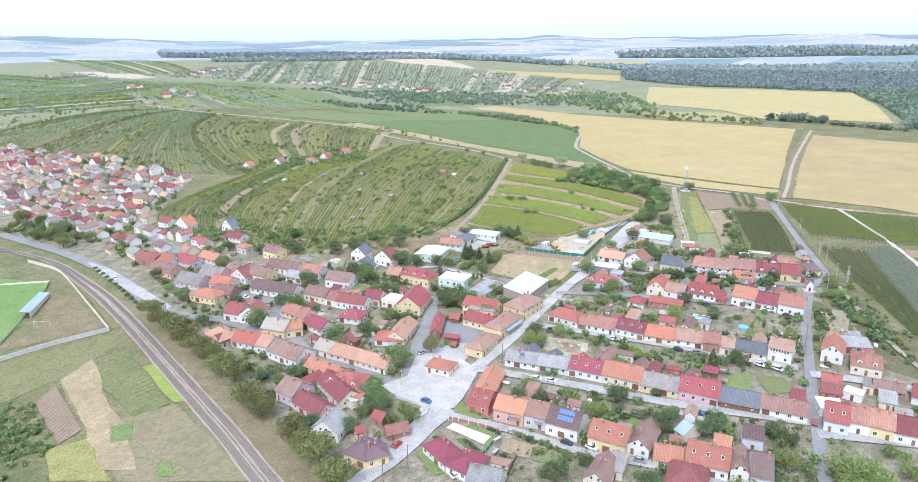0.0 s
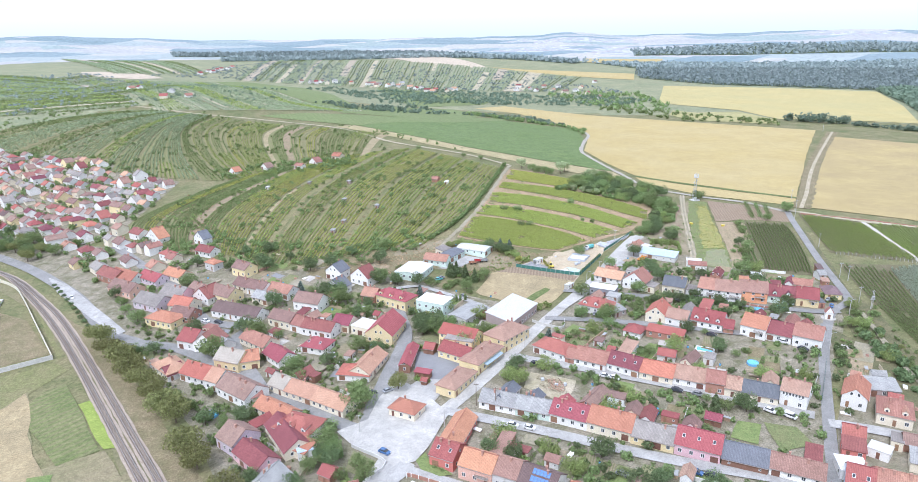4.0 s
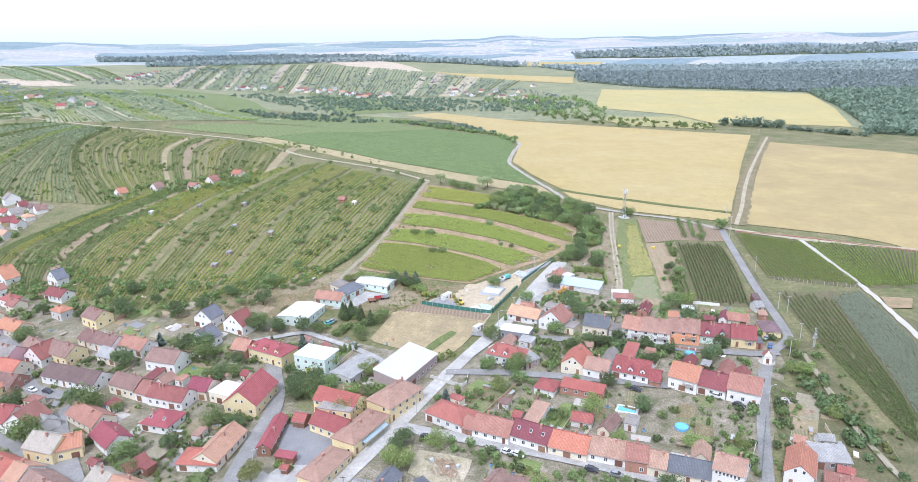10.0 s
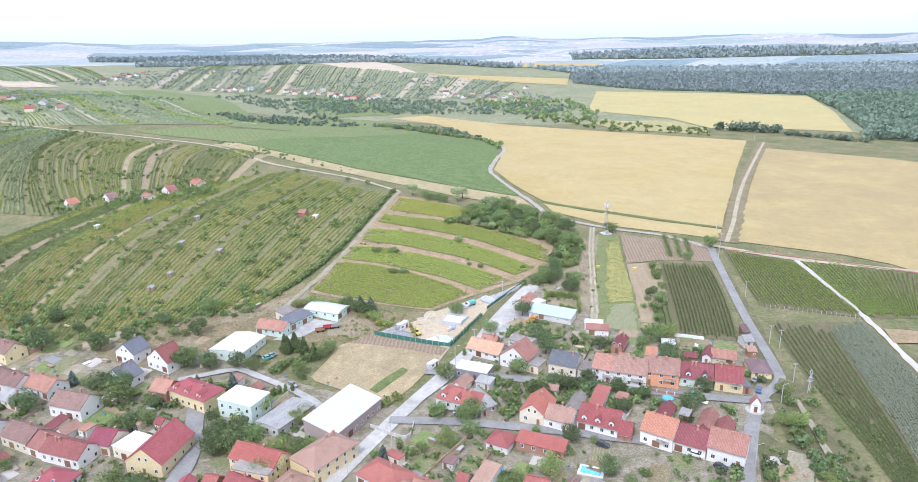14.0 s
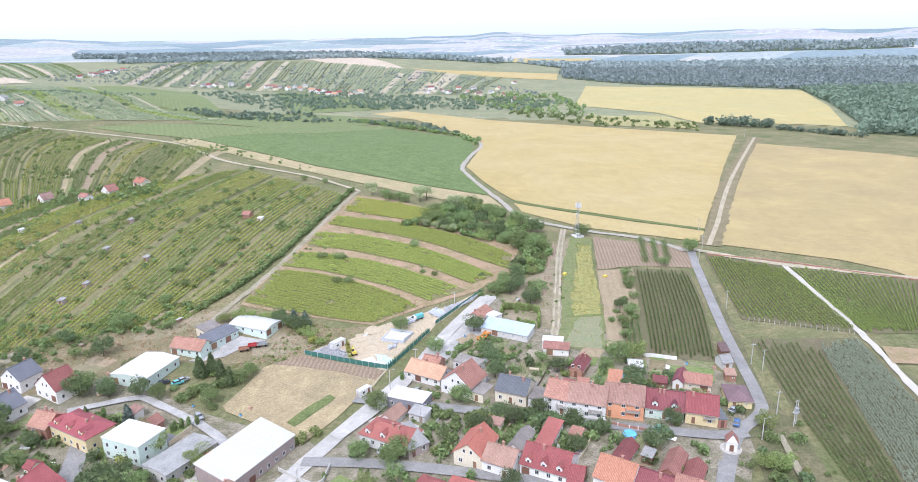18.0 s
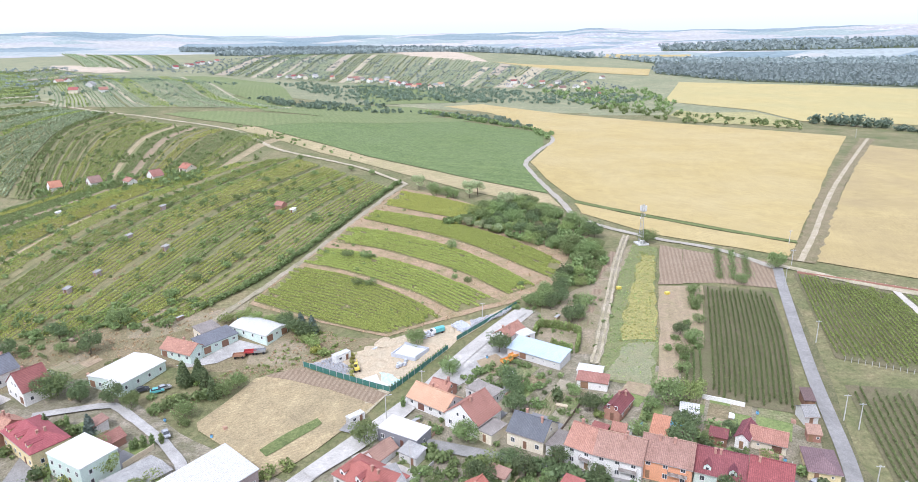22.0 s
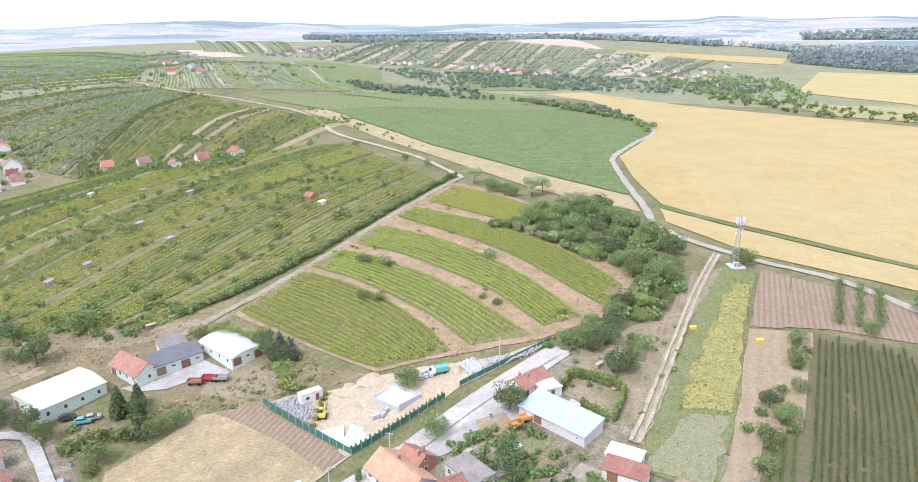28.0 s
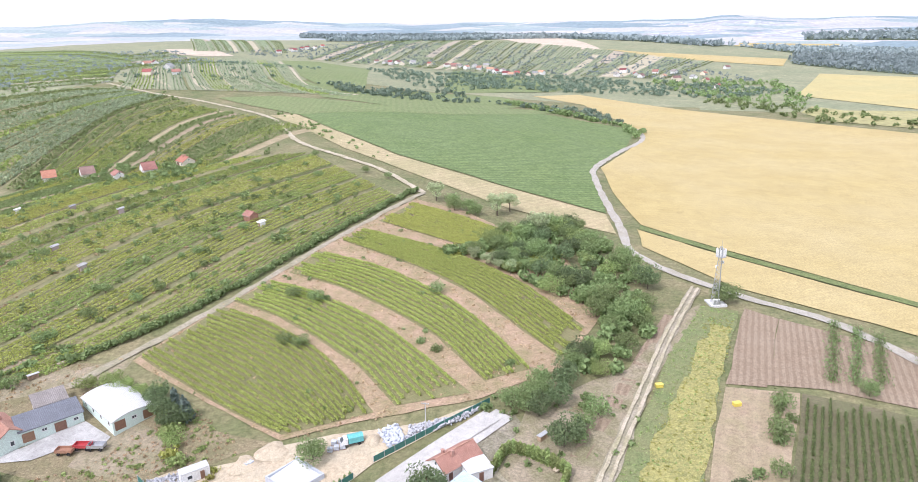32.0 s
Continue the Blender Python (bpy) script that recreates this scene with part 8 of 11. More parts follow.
bushes("corn_edge_trees", [(145, 850), (142, 800), (120, 870), (20, 965), (-20, 1000), (30, 985)], 110, (2.0, 3.4), 36, "leaf_mid", "trees along the crop field edge", 24, avoid=False)
bushes("valley_wood", [(60, 1180), (-60, 1150), (-200, 1400), (-100, 1520), (60, 1400), (260, 1340), (330, 1240), (240, 1160)], 900, (2.0, 4.0), 37, "leaf_wood_hazed", "woods on the valley floor", 18)
bushes("ridge_trees", [(320, 1380), (220, 1760), (-640, 2120), (-740, 1600), (-250, 1560), (50, 1450)], 1700, (1.3, 3.2), 38, "leaf_hazed", "trees on the far ridge", 14)
bushes("western_trees", [(-480, 1000), (-560, 1350), (-900, 1650), (-1300, 1300), (-1000, 900), (-760, 700)], 900, (1.4, 3.6), 39, "leaf_hazed", "trees on the western hills", 14)


bushes("weed_clumps", [(144.5, 394), (157.4, 394), (165.4, 440), (169, 458), (173, 480), (165, 480), (159.5, 455), (151.5, 430)], 900, (0.2, 0.45), 51, "leaf_yellow", "tall yellow-green weeds on the plot", 8, 1.3, avoid=False)
bushes("weed_clumps", [(163.5, 488), (175, 486.6), (165.5, 442), (158.5, 399), (150.9, 368), (133.8, 373), (139.8, 394.8), (147, 426), (155, 460)], 900, (0.2, 0.5), 56, "leaf_light", "tall green weeds on the plot", 8, 1.2, avoid=False)
bushes("dry_grass_tufts", [(5.6, 423.3), (28.4, 498.9), (44.3, 565.1), (70.7, 556.8), (119.6, 514.6), (134.3, 474.4), (126.3, 441.7), (108, 424.5), (64.6, 401.3), (32.5, 413.7)], 2600, (0.25, 0.6), 57, "leaf_dry", "tufts of dry reddish grass on the terraces", 5, 1.1, avoid=False, size=0.6)
bushes("terrace_bushes", [(5.6, 423.3), (28.4, 498.9), (44.3, 565.1), (70.7, 556.8), (119.6, 514.6), (134.3, 474.4), (126.3, 441.7), (108, 424.5), (64.6, 401.3), (32.5, 413.7)], 60, (0.4, 1.2), 58, "leaf_mid", "small green bushes on the terrace banks", 40, 1.4, size=0.3)
bushes("verge_bushes", [(-140, 405), (-60, 385), (-15, 405), (-18, 415), (-60, 405), (-140, 425)], 130, (0.5, 1.6), 52, "leaf_mid", "bushes at the foot of the hill", 60, size=0.28)
bushes("hillside_gardens", [(-212.7, 609.3), (-87.6, 597.1), (-78, 567.8), (-189.6, 568.8)], 120, (1.0, 2.2), 55, "leaf_mid", "garden trees round the hillside houses", 40)
bushes("east_bushes", [(185, 310), (205, 330), (205, 255), (190, 215), (170, 215), (180, 270)], 60, (0.5, 1.4), 53, "leaf_mid", "green bushes on the dry verge", 60, size=0.28)
bushes("garden_bushes", [(110, 425), (150, 440), (140, 390), (118, 395)], 40, (0.4, 1.0), 54, "leaf_mid", "low bushes in the dry garden", 26)
bushes("yard_scrub", [(10, 360), (24, 376), (40, 385), (58, 396), (50, 402), (30, 412), (27, 398), (24, 384), (12, 378)], 150, (0.3, 0.9), 77, "leaf_light", "low green weeds on rough ground", 18, 1.0, avoid=False, size=0.4)
bushes("yard_scrub", [(10, 360), (24, 376), (40, 385), (58, 396), (50, 402), (30, 412), (27, 398), (24, 384), (12, 378)], 420, (0.2, 0.5), 78, "leaf_dry", "tufts of dry grass on rough ground", 6, 0.9, avoid=False, size=0.6)
bushes("slope_foot_scrub", [(-120, 385), (-60, 372), (-20, 384), (-8, 404), (6, 408), (2, 424), (-30, 415), (-80, 404), (-130, 412)], 700, (0.2, 0.6), 79, "leaf_dry", "tufts of dry grass below the vine slope", 6, 0.9, size=0.6)
bushes("house_thicket", [(115, 329), (124, 325), (138, 320.5), (137, 325), (128, 328), (118, 333)], 26, (1.4, 2.4), 80, "leaf_dark", "dense row of dark green trees behind the houses", 110, 1.5, avoid=False, size=0.25)
bushes("house_thicket", [(84, 343), (97, 339.5), (112, 328), (110, 318), (99, 312), (89, 314), (94, 330), (82, 338)], 40, (1.1, 2.3), 81, "leaf_mid", "dense green garden trees between the houses", 100, 1.5, clear=True, size=0.25)
bushes("house_thicket", [(104, 330), (119, 326), (132, 314), (125, 312), (104, 318)], 26, (1.1, 2.2), 82, "leaf_mid", "dense green garden trees between the houses", 100, 1.5, clear=True, size=0.25)
bushes("yard_thicket", [(92, 372), (112, 364), (128, 366), (124, 376), (108, 384), (96, 380)], 60, (0.6, 1.5), 83, "leaf_mid", "green bushes in the garden behind the houses", 60, 1.4, clear=True, size=0.28)
field("bare_plot", "soil_pale", 0.4, 5, [(97.2, 383.6), (103.5, 388), (108.6, 380.2), (102.2, 374.6)], "bare dug vegetable plot", "field", 0.3)


def wood(name, poly, step, leaf, label, seed, quads=12, radius=(4.0, 6.5), tall=1.9):
    rs = np.random.RandomState(seed)
    x0, x1 = min(p[0] for p in poly), max(p[0] for p in poly)
    y0, y1 = min(p[1] for p in poly), max(p[1] for p in poly)
    sites = []
    for x in np.arange(x0, x1, step):
        for y in np.arange(y0, y1, step):
            px_, py_ = x + rs.uniform(-0.45, 0.45) * step, y + rs.uniform(-0.45, 0.45) * step
            if inside(px_, py_, poly):
                r = rs.uniform(*radius)
                sites.append((px_, py_, r, r * tall))
    tagged(new(name, clump_mesh(name, sites, MATS[leaf], quads)), label, "forest", kind="stuff")
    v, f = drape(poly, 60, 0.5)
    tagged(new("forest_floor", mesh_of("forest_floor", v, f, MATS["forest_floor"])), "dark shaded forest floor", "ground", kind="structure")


wood("forest", [(560, 850), (610, 930), (700, 1130), (800, 1400), (1050, 1380), (1150, 1050), (900, 800), (640, 780)], 9, "leaf_wood_hazed", "dense dark green forest edge", 41, 14)
wood("forest", [(800, 1400), (640, 1530), (560, 1560), (420, 1740), (470, 2000), (900, 2150), (1500, 1950), (1600, 1300), (1150, 1050), (1050, 1380)], 12.5, "leaf_hazed", "forest on the plain in haze-greyed green", 42, 8, (5.5, 8), 1.3)
wood("forest", [(480, 2050), (380, 2250), (760, 2500), (1700, 2500), (2000, 2000), (1600, 1950), (900, 2170)], 20, "leaf_hazed", "distant forest in haze-greyed green", 43, 6, (9, 13), 1.0)
wood("forest", [(-800, 2250), (-820, 2400), (-200, 2420), (380, 2240), (300, 2120), (-100, 2230)], 20, "leaf_hazed", "forest along the far ridge", 44, 8, (10, 15), 1.1)
wood("forest", [(787.4, 3452.1), (1306.3, 3529.8), (1785.7, 3306.7), (2293.5, 3151.2), (2057.4, 2822.4), (1574.1, 2907), (1122.6, 3019), (716.3, 3124)], 34, "leaf_hazed", "far forest across the plain", 49, 6, (15, 22), 0.8)
wood("forest", [(-1293.1, 3019.3), (-758.7, 3142.9), (-367.1, 3211.7), (13.3, 2261.7), (-6.3, 3347.1), (-412.5, 3556.8), (-859.6, 3527.7), (-1415.7, 3289.9)], 24, "leaf_hazed", "dark forest line beyond the ridge", 48, 8, (11, 16), 1.1)
bushes("field_trees", [(430, 962), (447, 950), (490, 915), (494, 900), (450, 930), (428, 948)], 24, (3.5, 6.0), 45, "leaf_wood_hazed", "group of tall trees by the grain field", 60, 2.1, avoid=False, size=0.3)
bushes("field_hedge", [(486, 893), (545, 815), (552, 822), (494, 902)], 40, (2.4, 4.0), 145, "leaf_wood_hazed", "hedge of trees along the far field edge", 40, 1.6, avoid=False, size=0.32)
bushes("field_bushes", [(300, 960), (400, 900), (430, 930), (330, 1040), (240, 1150), (200, 1120)], 120, (2.0, 3.8), 46, "leaf_mid", "bushes between the grain fields", 20, avoid=False)
bushes("garden_slope", [(210, 1130), (320, 1060), (340, 1180), (330, 1380), (250, 1420), (150, 1380)], 300, (2.0, 4.5), 47, "leaf_mid", "gardens and bushes at the ridge foot", 16)


# ---- things ----
mat("car_white", (0.75, 0.75, 0.75), (0.70, 0.70, 0.70), 1, 4, 0.25)
mat("car_silver", (0.42, 0.44, 0.46), (0.46, 0.48, 0.50), 1, 4, 0.25, metal=0.5)
mat("car_dark", (0.05, 0.055, 0.07), (0.07, 0.075, 0.09), 1, 4, 0.2)
mat("car_blue", (0.06, 0.14, 0.32), (0.08, 0.17, 0.36), 1, 4, 0.25)
mat("car_red", (0.42, 0.04, 0.05), (0.46, 0.06, 0.06), 1, 4, 0.25)
mat("car_teal", (0.10, 0.42, 0.44), (0.13, 0.47, 0.48), 1, 4, 0.3)
mat("tyre", (0.02, 0.02, 0.022), (0.035, 0.035, 0.035), 0.3, 4, 0.9)
mat("pool_wall", (0.14, 0.40, 0.68), (0.18, 0.46, 0.74), 0.8, 5, 0.4)
mat("pool_water", (0.10, 0.46, 0.72), (0.18, 0.56, 0.80), 1.5, 4, 0.06)
mat("tarp", (0.36, 0.68, 0.76), (0.62, 0.82, 0.86), 1.2, 5, 0.5, bump=0.8, bump_scale=3)
mat("fence_green", (0.04, 0.16, 0.13), (0.06, 0.20, 0.16), 0.6, 5, 0.7)
mat("rubble", (0.42, 0.43, 0.46), (0.54, 0.54, 0.56), 0.8, 4, 0.9, spread=0.2, speckle=0.2)
mat("block_grey", (0.44, 0.47, 0.52), (0.52, 0.55, 0.60), 0.5, 5, 0.8, spread=0.15)
mat("slab_white", (0.60, 0.60, 0.59), (0.68, 0.68, 0.66), 2, 8, 0.8, patch=(3, (0.6, 0.59, 0.56), 0.5))
mat("machine_yellow", (0.66, 0.52, 0.05), (0.72, 0.58, 0.08), 0.6, 5, 0.5)
mat("machine_orange", (0.72, 0.30, 0.05), (0.78, 0.36, 0.08), 0.6, 5, 0.5)
mat("rust", (0.32, 0.16, 0.10), (0.40, 0.22, 0.14), 0.6, 5, 0.8)
mat("steel", (0.40, 0.38, 0.37), (0.48, 0.46, 0.45), 0.8, 5, 0.4, metal=0.7)
mat("ballast", (0.34, 0.275, 0.22), (0.43, 0.36, 0.29), 1.2, 6, 0.95, bump=0.7, speckle=0.3)
mat("sleeper", (0.24, 0.20, 0.17), (0.31, 0.26, 0.22), 0.6, 5, 0.9)
mat("pole_concrete", (0.46, 0.45, 0.43), (0.54, 0.53, 0.50), 0.8, 6, 0.9)
mat("pole_wood", (0.16, 0.12, 0.09), (0.22, 0.17, 0.13), 0.6, 6, 0.9)
mat("wall_concrete", (0.56, 0.55, 0.52), (0.64, 0.63, 0.60), 1.5, 8, 0.9, patch=(2, (0.42, 0.41, 0.37), 0.6))
mat("wall_yellowish", (0.66, 0.62, 0.48), (0.72, 0.68, 0.55), 1.5, 8, 0.9, patch=(2, (0.50, 0.47, 0.36), 0.5))
mat("lawn", (0.15, 0.215, 0.065), (0.20, 0.25, 0.085), 3, 12, patch=(6, (0.25, 0.28, 0.10), 0.6), speckle=0.3)
mat("bed_soil", (0.30, 0.235, 0.165), (0.37, 0.295, 0.21), 1.5, 8, stripes=(20, 0.9, (0.17, 0.19, 0.08), 0.7), patch=(4, (0.17, 0.20, 0.07), 0.7), speckle=0.4)
mat("bed_green", (0.15, 0.19, 0.07), (0.22, 0.24, 0.10), 2.5, 10, patch=(4, (0.30, 0.26, 0.16), 0.7), bump=0.6, speckle=0.45)
mat("paving", (0.48, 0.45, 0.41), (0.55, 0.52, 0.48), 2, 10, patch=(4, (0.40, 0.37, 0.33), 0.6), speckle=0.2)


def merge(*lots):
    v, f = [], []
    for a, b in lots:
        k = len(v)
        v += list(a)
        f += [tuple(i + k for i in q) for q in b]
    return v, f


def tube(a, b, r0, r1, sides=8, cap=True):
    a, b = np.array(a, float), np.array(b, float)
    d = (b - a) / np.linalg.norm(b - a)
    u = np.cross(d, (0.31, 0.87, 0.23))
    u /= np.linalg.norm(u)
    w = np.cross(d, u)
    v = [tuple(c + r * (math.cos(2 * math.pi * i / sides) * u + math.sin(2 * math.pi * i / sides) * w)) for c, r in ((a, r0), (b, r1)) for i in range(sides)]
    f = [(i, (i + 1) % sides, sides + (i + 1) % sides, sides + i) for i in range(sides)]
    if cap:
        f += [tuple(range(sides - 1, -1, -1)), tuple(range(sides, 2 * sides))]
    return v, f


def thing(name, x, y, label, category, turn=0.0, group="", dz=0.1):
    root = new(name)
    root.matrix_basis = pose(x, y, ground_z(x, y) + dz, 0, 0, turn)
    return tagged(root, label, category, group=group)


def loft(sections, close=True):
    """Joins rings of equal length into a skin, with both ends closed."""
    n = len(sections[0])
    v = [p for s in sections for p in s]
    f = [(k * n + i, k * n + (i + 1) % n, (k + 1) * n + (i + 1) % n, (k + 1) * n + i) for k in range(len(sections) - 1) for i in range(n)]
    f += [tuple(range(n - 1, -1, -1)), tuple(range((len(sections) - 1) * n, len(sections) * n))]
    return v, f


def car_proto(colour, van=False):
    prof = [(-2.1, 0.45), (-2.12, 0.85), (-1.95, 1.0), (-1.2, 1.05), (1.35, 1.0), (2.0, 0.85), (2.12, 0.55), (2.05, 0.3), (-2.0, 0.3)]
    cab = [(-1.75, 1.0), (-1.3, 1.46), (0.35, 1.48), (1.2, 0.98)] if not van else [(-2.0, 1.0), (-1.9, 1.85), (0.9, 1.85), (1.6, 0.98)]
    ring = lambda pr, y, s: [(x * s, y, z) for x, z in pr]
    body = mesh_of("body", *loft([ring(prof, -0.86, 0.97), ring(prof, -0.80, 1.0), ring(prof, 0.80, 1.0), ring(prof, 0.86, 0.97)]), MATS[colour])
    cabin = mesh_of("cabin", *loft([ring(cab, -0.72, 1.0), ring(cab, 0.72, 1.0)]), MATS["glass"])
    top = [(-1.25, 1.46), (-1.25, 1.52), (0.32, 1.54), (0.36, 1.48)] if not van else [(-1.95, 1.3), (-1.92, 1.93), (0.9, 1.93), (1.0, 1.75)]
    roof_ = mesh_of("roof", *loft([ring(top, -0.70 if not van else -0.78, 1.0), ring(top, 0.70 if not van else 0.78, 1.0)]), MATS[colour])
    wheel = mesh_of("wheel", *tube((0, -0.1, 0), (0, 0.1, 0), 0.32, 0.32, 12), MATS["tyre"])
    hub = mesh_of("rim", *tube((0, -0.115, 0), (0, 0.115, 0), 0.18, 0.18, 8), MATS["steel"])
    lamp_ = mesh_of("headlight", *boxes((2.02, 2.13, -0.12, 0.12, 0.62, 0.76)), MATS["frame_white"])
    return body, cabin, roof_, wheel, hub, lamp_


CARS = {}


def car(x, y, turn, colour, van=False):
    k = (colour, van)
    if k not in CARS:
        CARS[k] = car_proto(colour, van)
    body, cabin, roof_, wheel, hub, lamp_ = CARS[k]
    word = colour.split("_")[1]
    root = thing("van" if van else "car", x, y, f"{word} {'delivery van' if van else 'passenger car'} parked beside the street", "car", turn, "parked cars", 0.38)
    part("body", body, root)
    part("cabin", cabin, root, "dark glass cabin")
    part("roof", roof_, root)
    for wx in (-1.3, 1.3):
        for wy in (-0.76, 0.76):
            w = part("wheel", wheel, root, "black tyre", pose(wx, wy, 0.32))
            part("rim", hub, w)
    for wy in (-0.6, 0.6):
        part("headlight", lamp_, root, "", pose(0, wy, 0))


def round_pool(x, y, r, tall=1.0):
    root = thing("swimming_pool", x, y, "round blue above-ground garden swimming pool", "pool", group="garden pools")
    n = 24
    ring = lambda q, z: [(q * math.cos(2 * math.pi * i / n), q * math.sin(2 * math.pi * i / n), z) for i in range(n)]
    v = ring(r, -0.3) + ring(r + 0.04, tall * 0.5) + ring(r, tall) + ring(r - 0.16, tall) + ring(r - 0.16, 0)
    f = [(k * n + i, k * n + (i + 1) % n, (k + 1) * n + (i + 1) % n, (k + 1) * n + i) for k in range(4) for i in range(n)]
    part("wall", mesh_of("wall", v, f, MATS["pool_wall"]), root)
    part("water", mesh_of("water", ring(r - 0.15, tall - 0.15), [tuple(range(n))], MATS["pool_water"]), root, "clear light blue water")
    part("ladder", mesh_of("ladder", *merge(tube((r, -0.25, 0), (r, -0.25, tall + 0.6), 0.03, 0.03, 6), tube((r, 0.25, 0), (r, 0.25, tall + 0.6), 0.03, 0.03, 6), *[tube((r, -0.25, 0.3 + k * 0.3), (r, 0.25, 0.3 + k * 0.3), 0.03, 0.03, 6) for k in range(4)]), MATS["steel"]), root)


def long_pool(x, y, L, W_, turn):
    root = thing("swimming_pool", x, y, "rectangular blue pool with pale paved rim", "pool", turn, "garden pools", 0.15)
    a, b = L / 2, W_ / 2
    part("rim", mesh_of("rim", *boxes((-a - 0.8, a + 0.8, -b - 0.8, -b, -0.5, 0.16), (-a - 0.8, a + 0.8, b, b + 0.8, -0.5, 0.16), (-a - 0.8, -a, -b, b, -0.5, 0.16), (a, a + 0.8, -b, b, -0.5, 0.16)), MATS["slab_white"]), root)
    part("water", mesh_of("water", [(-a, -b, 0.06), (a, -b, 0.06), (a, b, 0.06), (-a, b, 0.06)], [(0, 1, 2, 3)], MATS["pool_water"]), root, "clear light blue water")


def utility_pole(x, y, tall=8.0, turn=0.0, wood=False, lamp=False):
    root = thing("street_lamp" if lamp else "utility_pole", x, y, "slim grey street lamp post with arm" if lamp else ("dark wooden utility pole with crossarm" if wood else "grey concrete utility pole with crossarm"), "pole", turn, "poles along the roads", 0.0)
    m = MATS["pole_wood" if wood else "pole_concrete"]
    part("post", mesh_of("post", *tube((0, 0, -0.5), (0, 0, tall), 0.17, 0.10, 8), m), root)
    if lamp:
        part("arm", mesh_of("arm", *tube((0, 0, tall - 0.1), (1.4, 0, tall + 0.3), 0.05, 0.04, 6), MATS["metal_grey"]), root)
        part("lamp_head", mesh_of("lamp_head", *boxes((1.2, 1.9, -0.13, 0.13, tall + 0.24, tall + 0.4)), MATS["metal_grey"]), root)
        return
    bar = part("crossarm", mesh_of("crossarm", *boxes((-0.9, 0.9, -0.06, 0.06, tall - 0.5, tall - 0.36)), MATS["pole_wood" if wood else "metal_grey"]), root)
    for k in (-0.8, -0.3, 0.3, 0.8):
        part("insulator", mesh_of("insulator", *tube((k, 0, tall - 0.36), (k, 0, tall - 0.16), 0.05, 0.035, 6), MATS["frame_white"]), bar)


def transformer_pole(x, y):
    utility_pole(x, y, 9.0, 40)
    root = thing("transformer", x, y, "grey transformer box mounted on concrete pole", "transformer", 40, "", 0.0)
    part("second_post", mesh_of("second_post", *tube((1.6, 0, -0.5), (1.6, 0, 8.2), 0.17, 0.12, 8), MATS["pole_concrete"]), root)
    t = part("tank", mesh_of("tank", *boxes((0.3, 1.4, -0.5, 0.5, 4.6, 5.9)), MATS["metal_grey"]), root)
    part("cooling_fin", mesh_of("cooling_fin", *boxes(*[(0.35 + i * 0.2, 0.4 + i * 0.2, -0.62, -0.5, 4.7, 5.7) for i in range(5)]), MATS["metal_grey"]), t)
    part("platform", mesh_of("platform", *boxes((-0.2, 1.8, -0.7, 0.7, 4.4, 4.58)), MATS["metal_grey"]), root)


def fence_line(line, tall, material, label, name="fence", every=2.6, thick=0.06, posts="metal_grey", lift=0.0, category="fence"):
    """A fence or garden wall in panels between posts, following the ground."""
    c = smooth_line(line, every)
    root = new(name)
    x0, y0 = c[0]
    z0 = ground_z(x0, y0)
    root.matrix_basis = Matrix.Translation((x0, y0, z0))
    tagged(root, label, category, group=f"{category}s")
    z = height(c[:, 0], c[:, 1]) + 0.1 + lift - z0
    for i in range(len(c) - 1):
        a, b = c[i] - c[0], c[i + 1] - c[0]
        d = (b - a) / (np.linalg.norm(b - a) + 1e-9)
        n = np.array([-d[1], d[0]]) * thick / 2
        v = [(*(p + s * n), z[i + k] + h_) for h_ in (-0.4, tall) for p, k, s in ((a, 0, -1), (b, 1, -1), (b, 1, 1), (a, 0, 1))]
        part("panel", mesh_of("panel", v, [(3, 2, 1, 0), (4, 5, 6, 7), (0, 1, 5, 4), (1, 2, 6, 5), (2, 3, 7, 6), (3, 0, 4, 7)], MATS[material]), root)
        if posts:
            w = thick / 2 + 0.05
            part("post", mesh_of("post", *boxes((a[0] - w, a[0] + w, a[1] - w, a[1] + w, z[i] - 0.4, z[i] + tall + 0.12)), MATS[posts]), root)
    return root


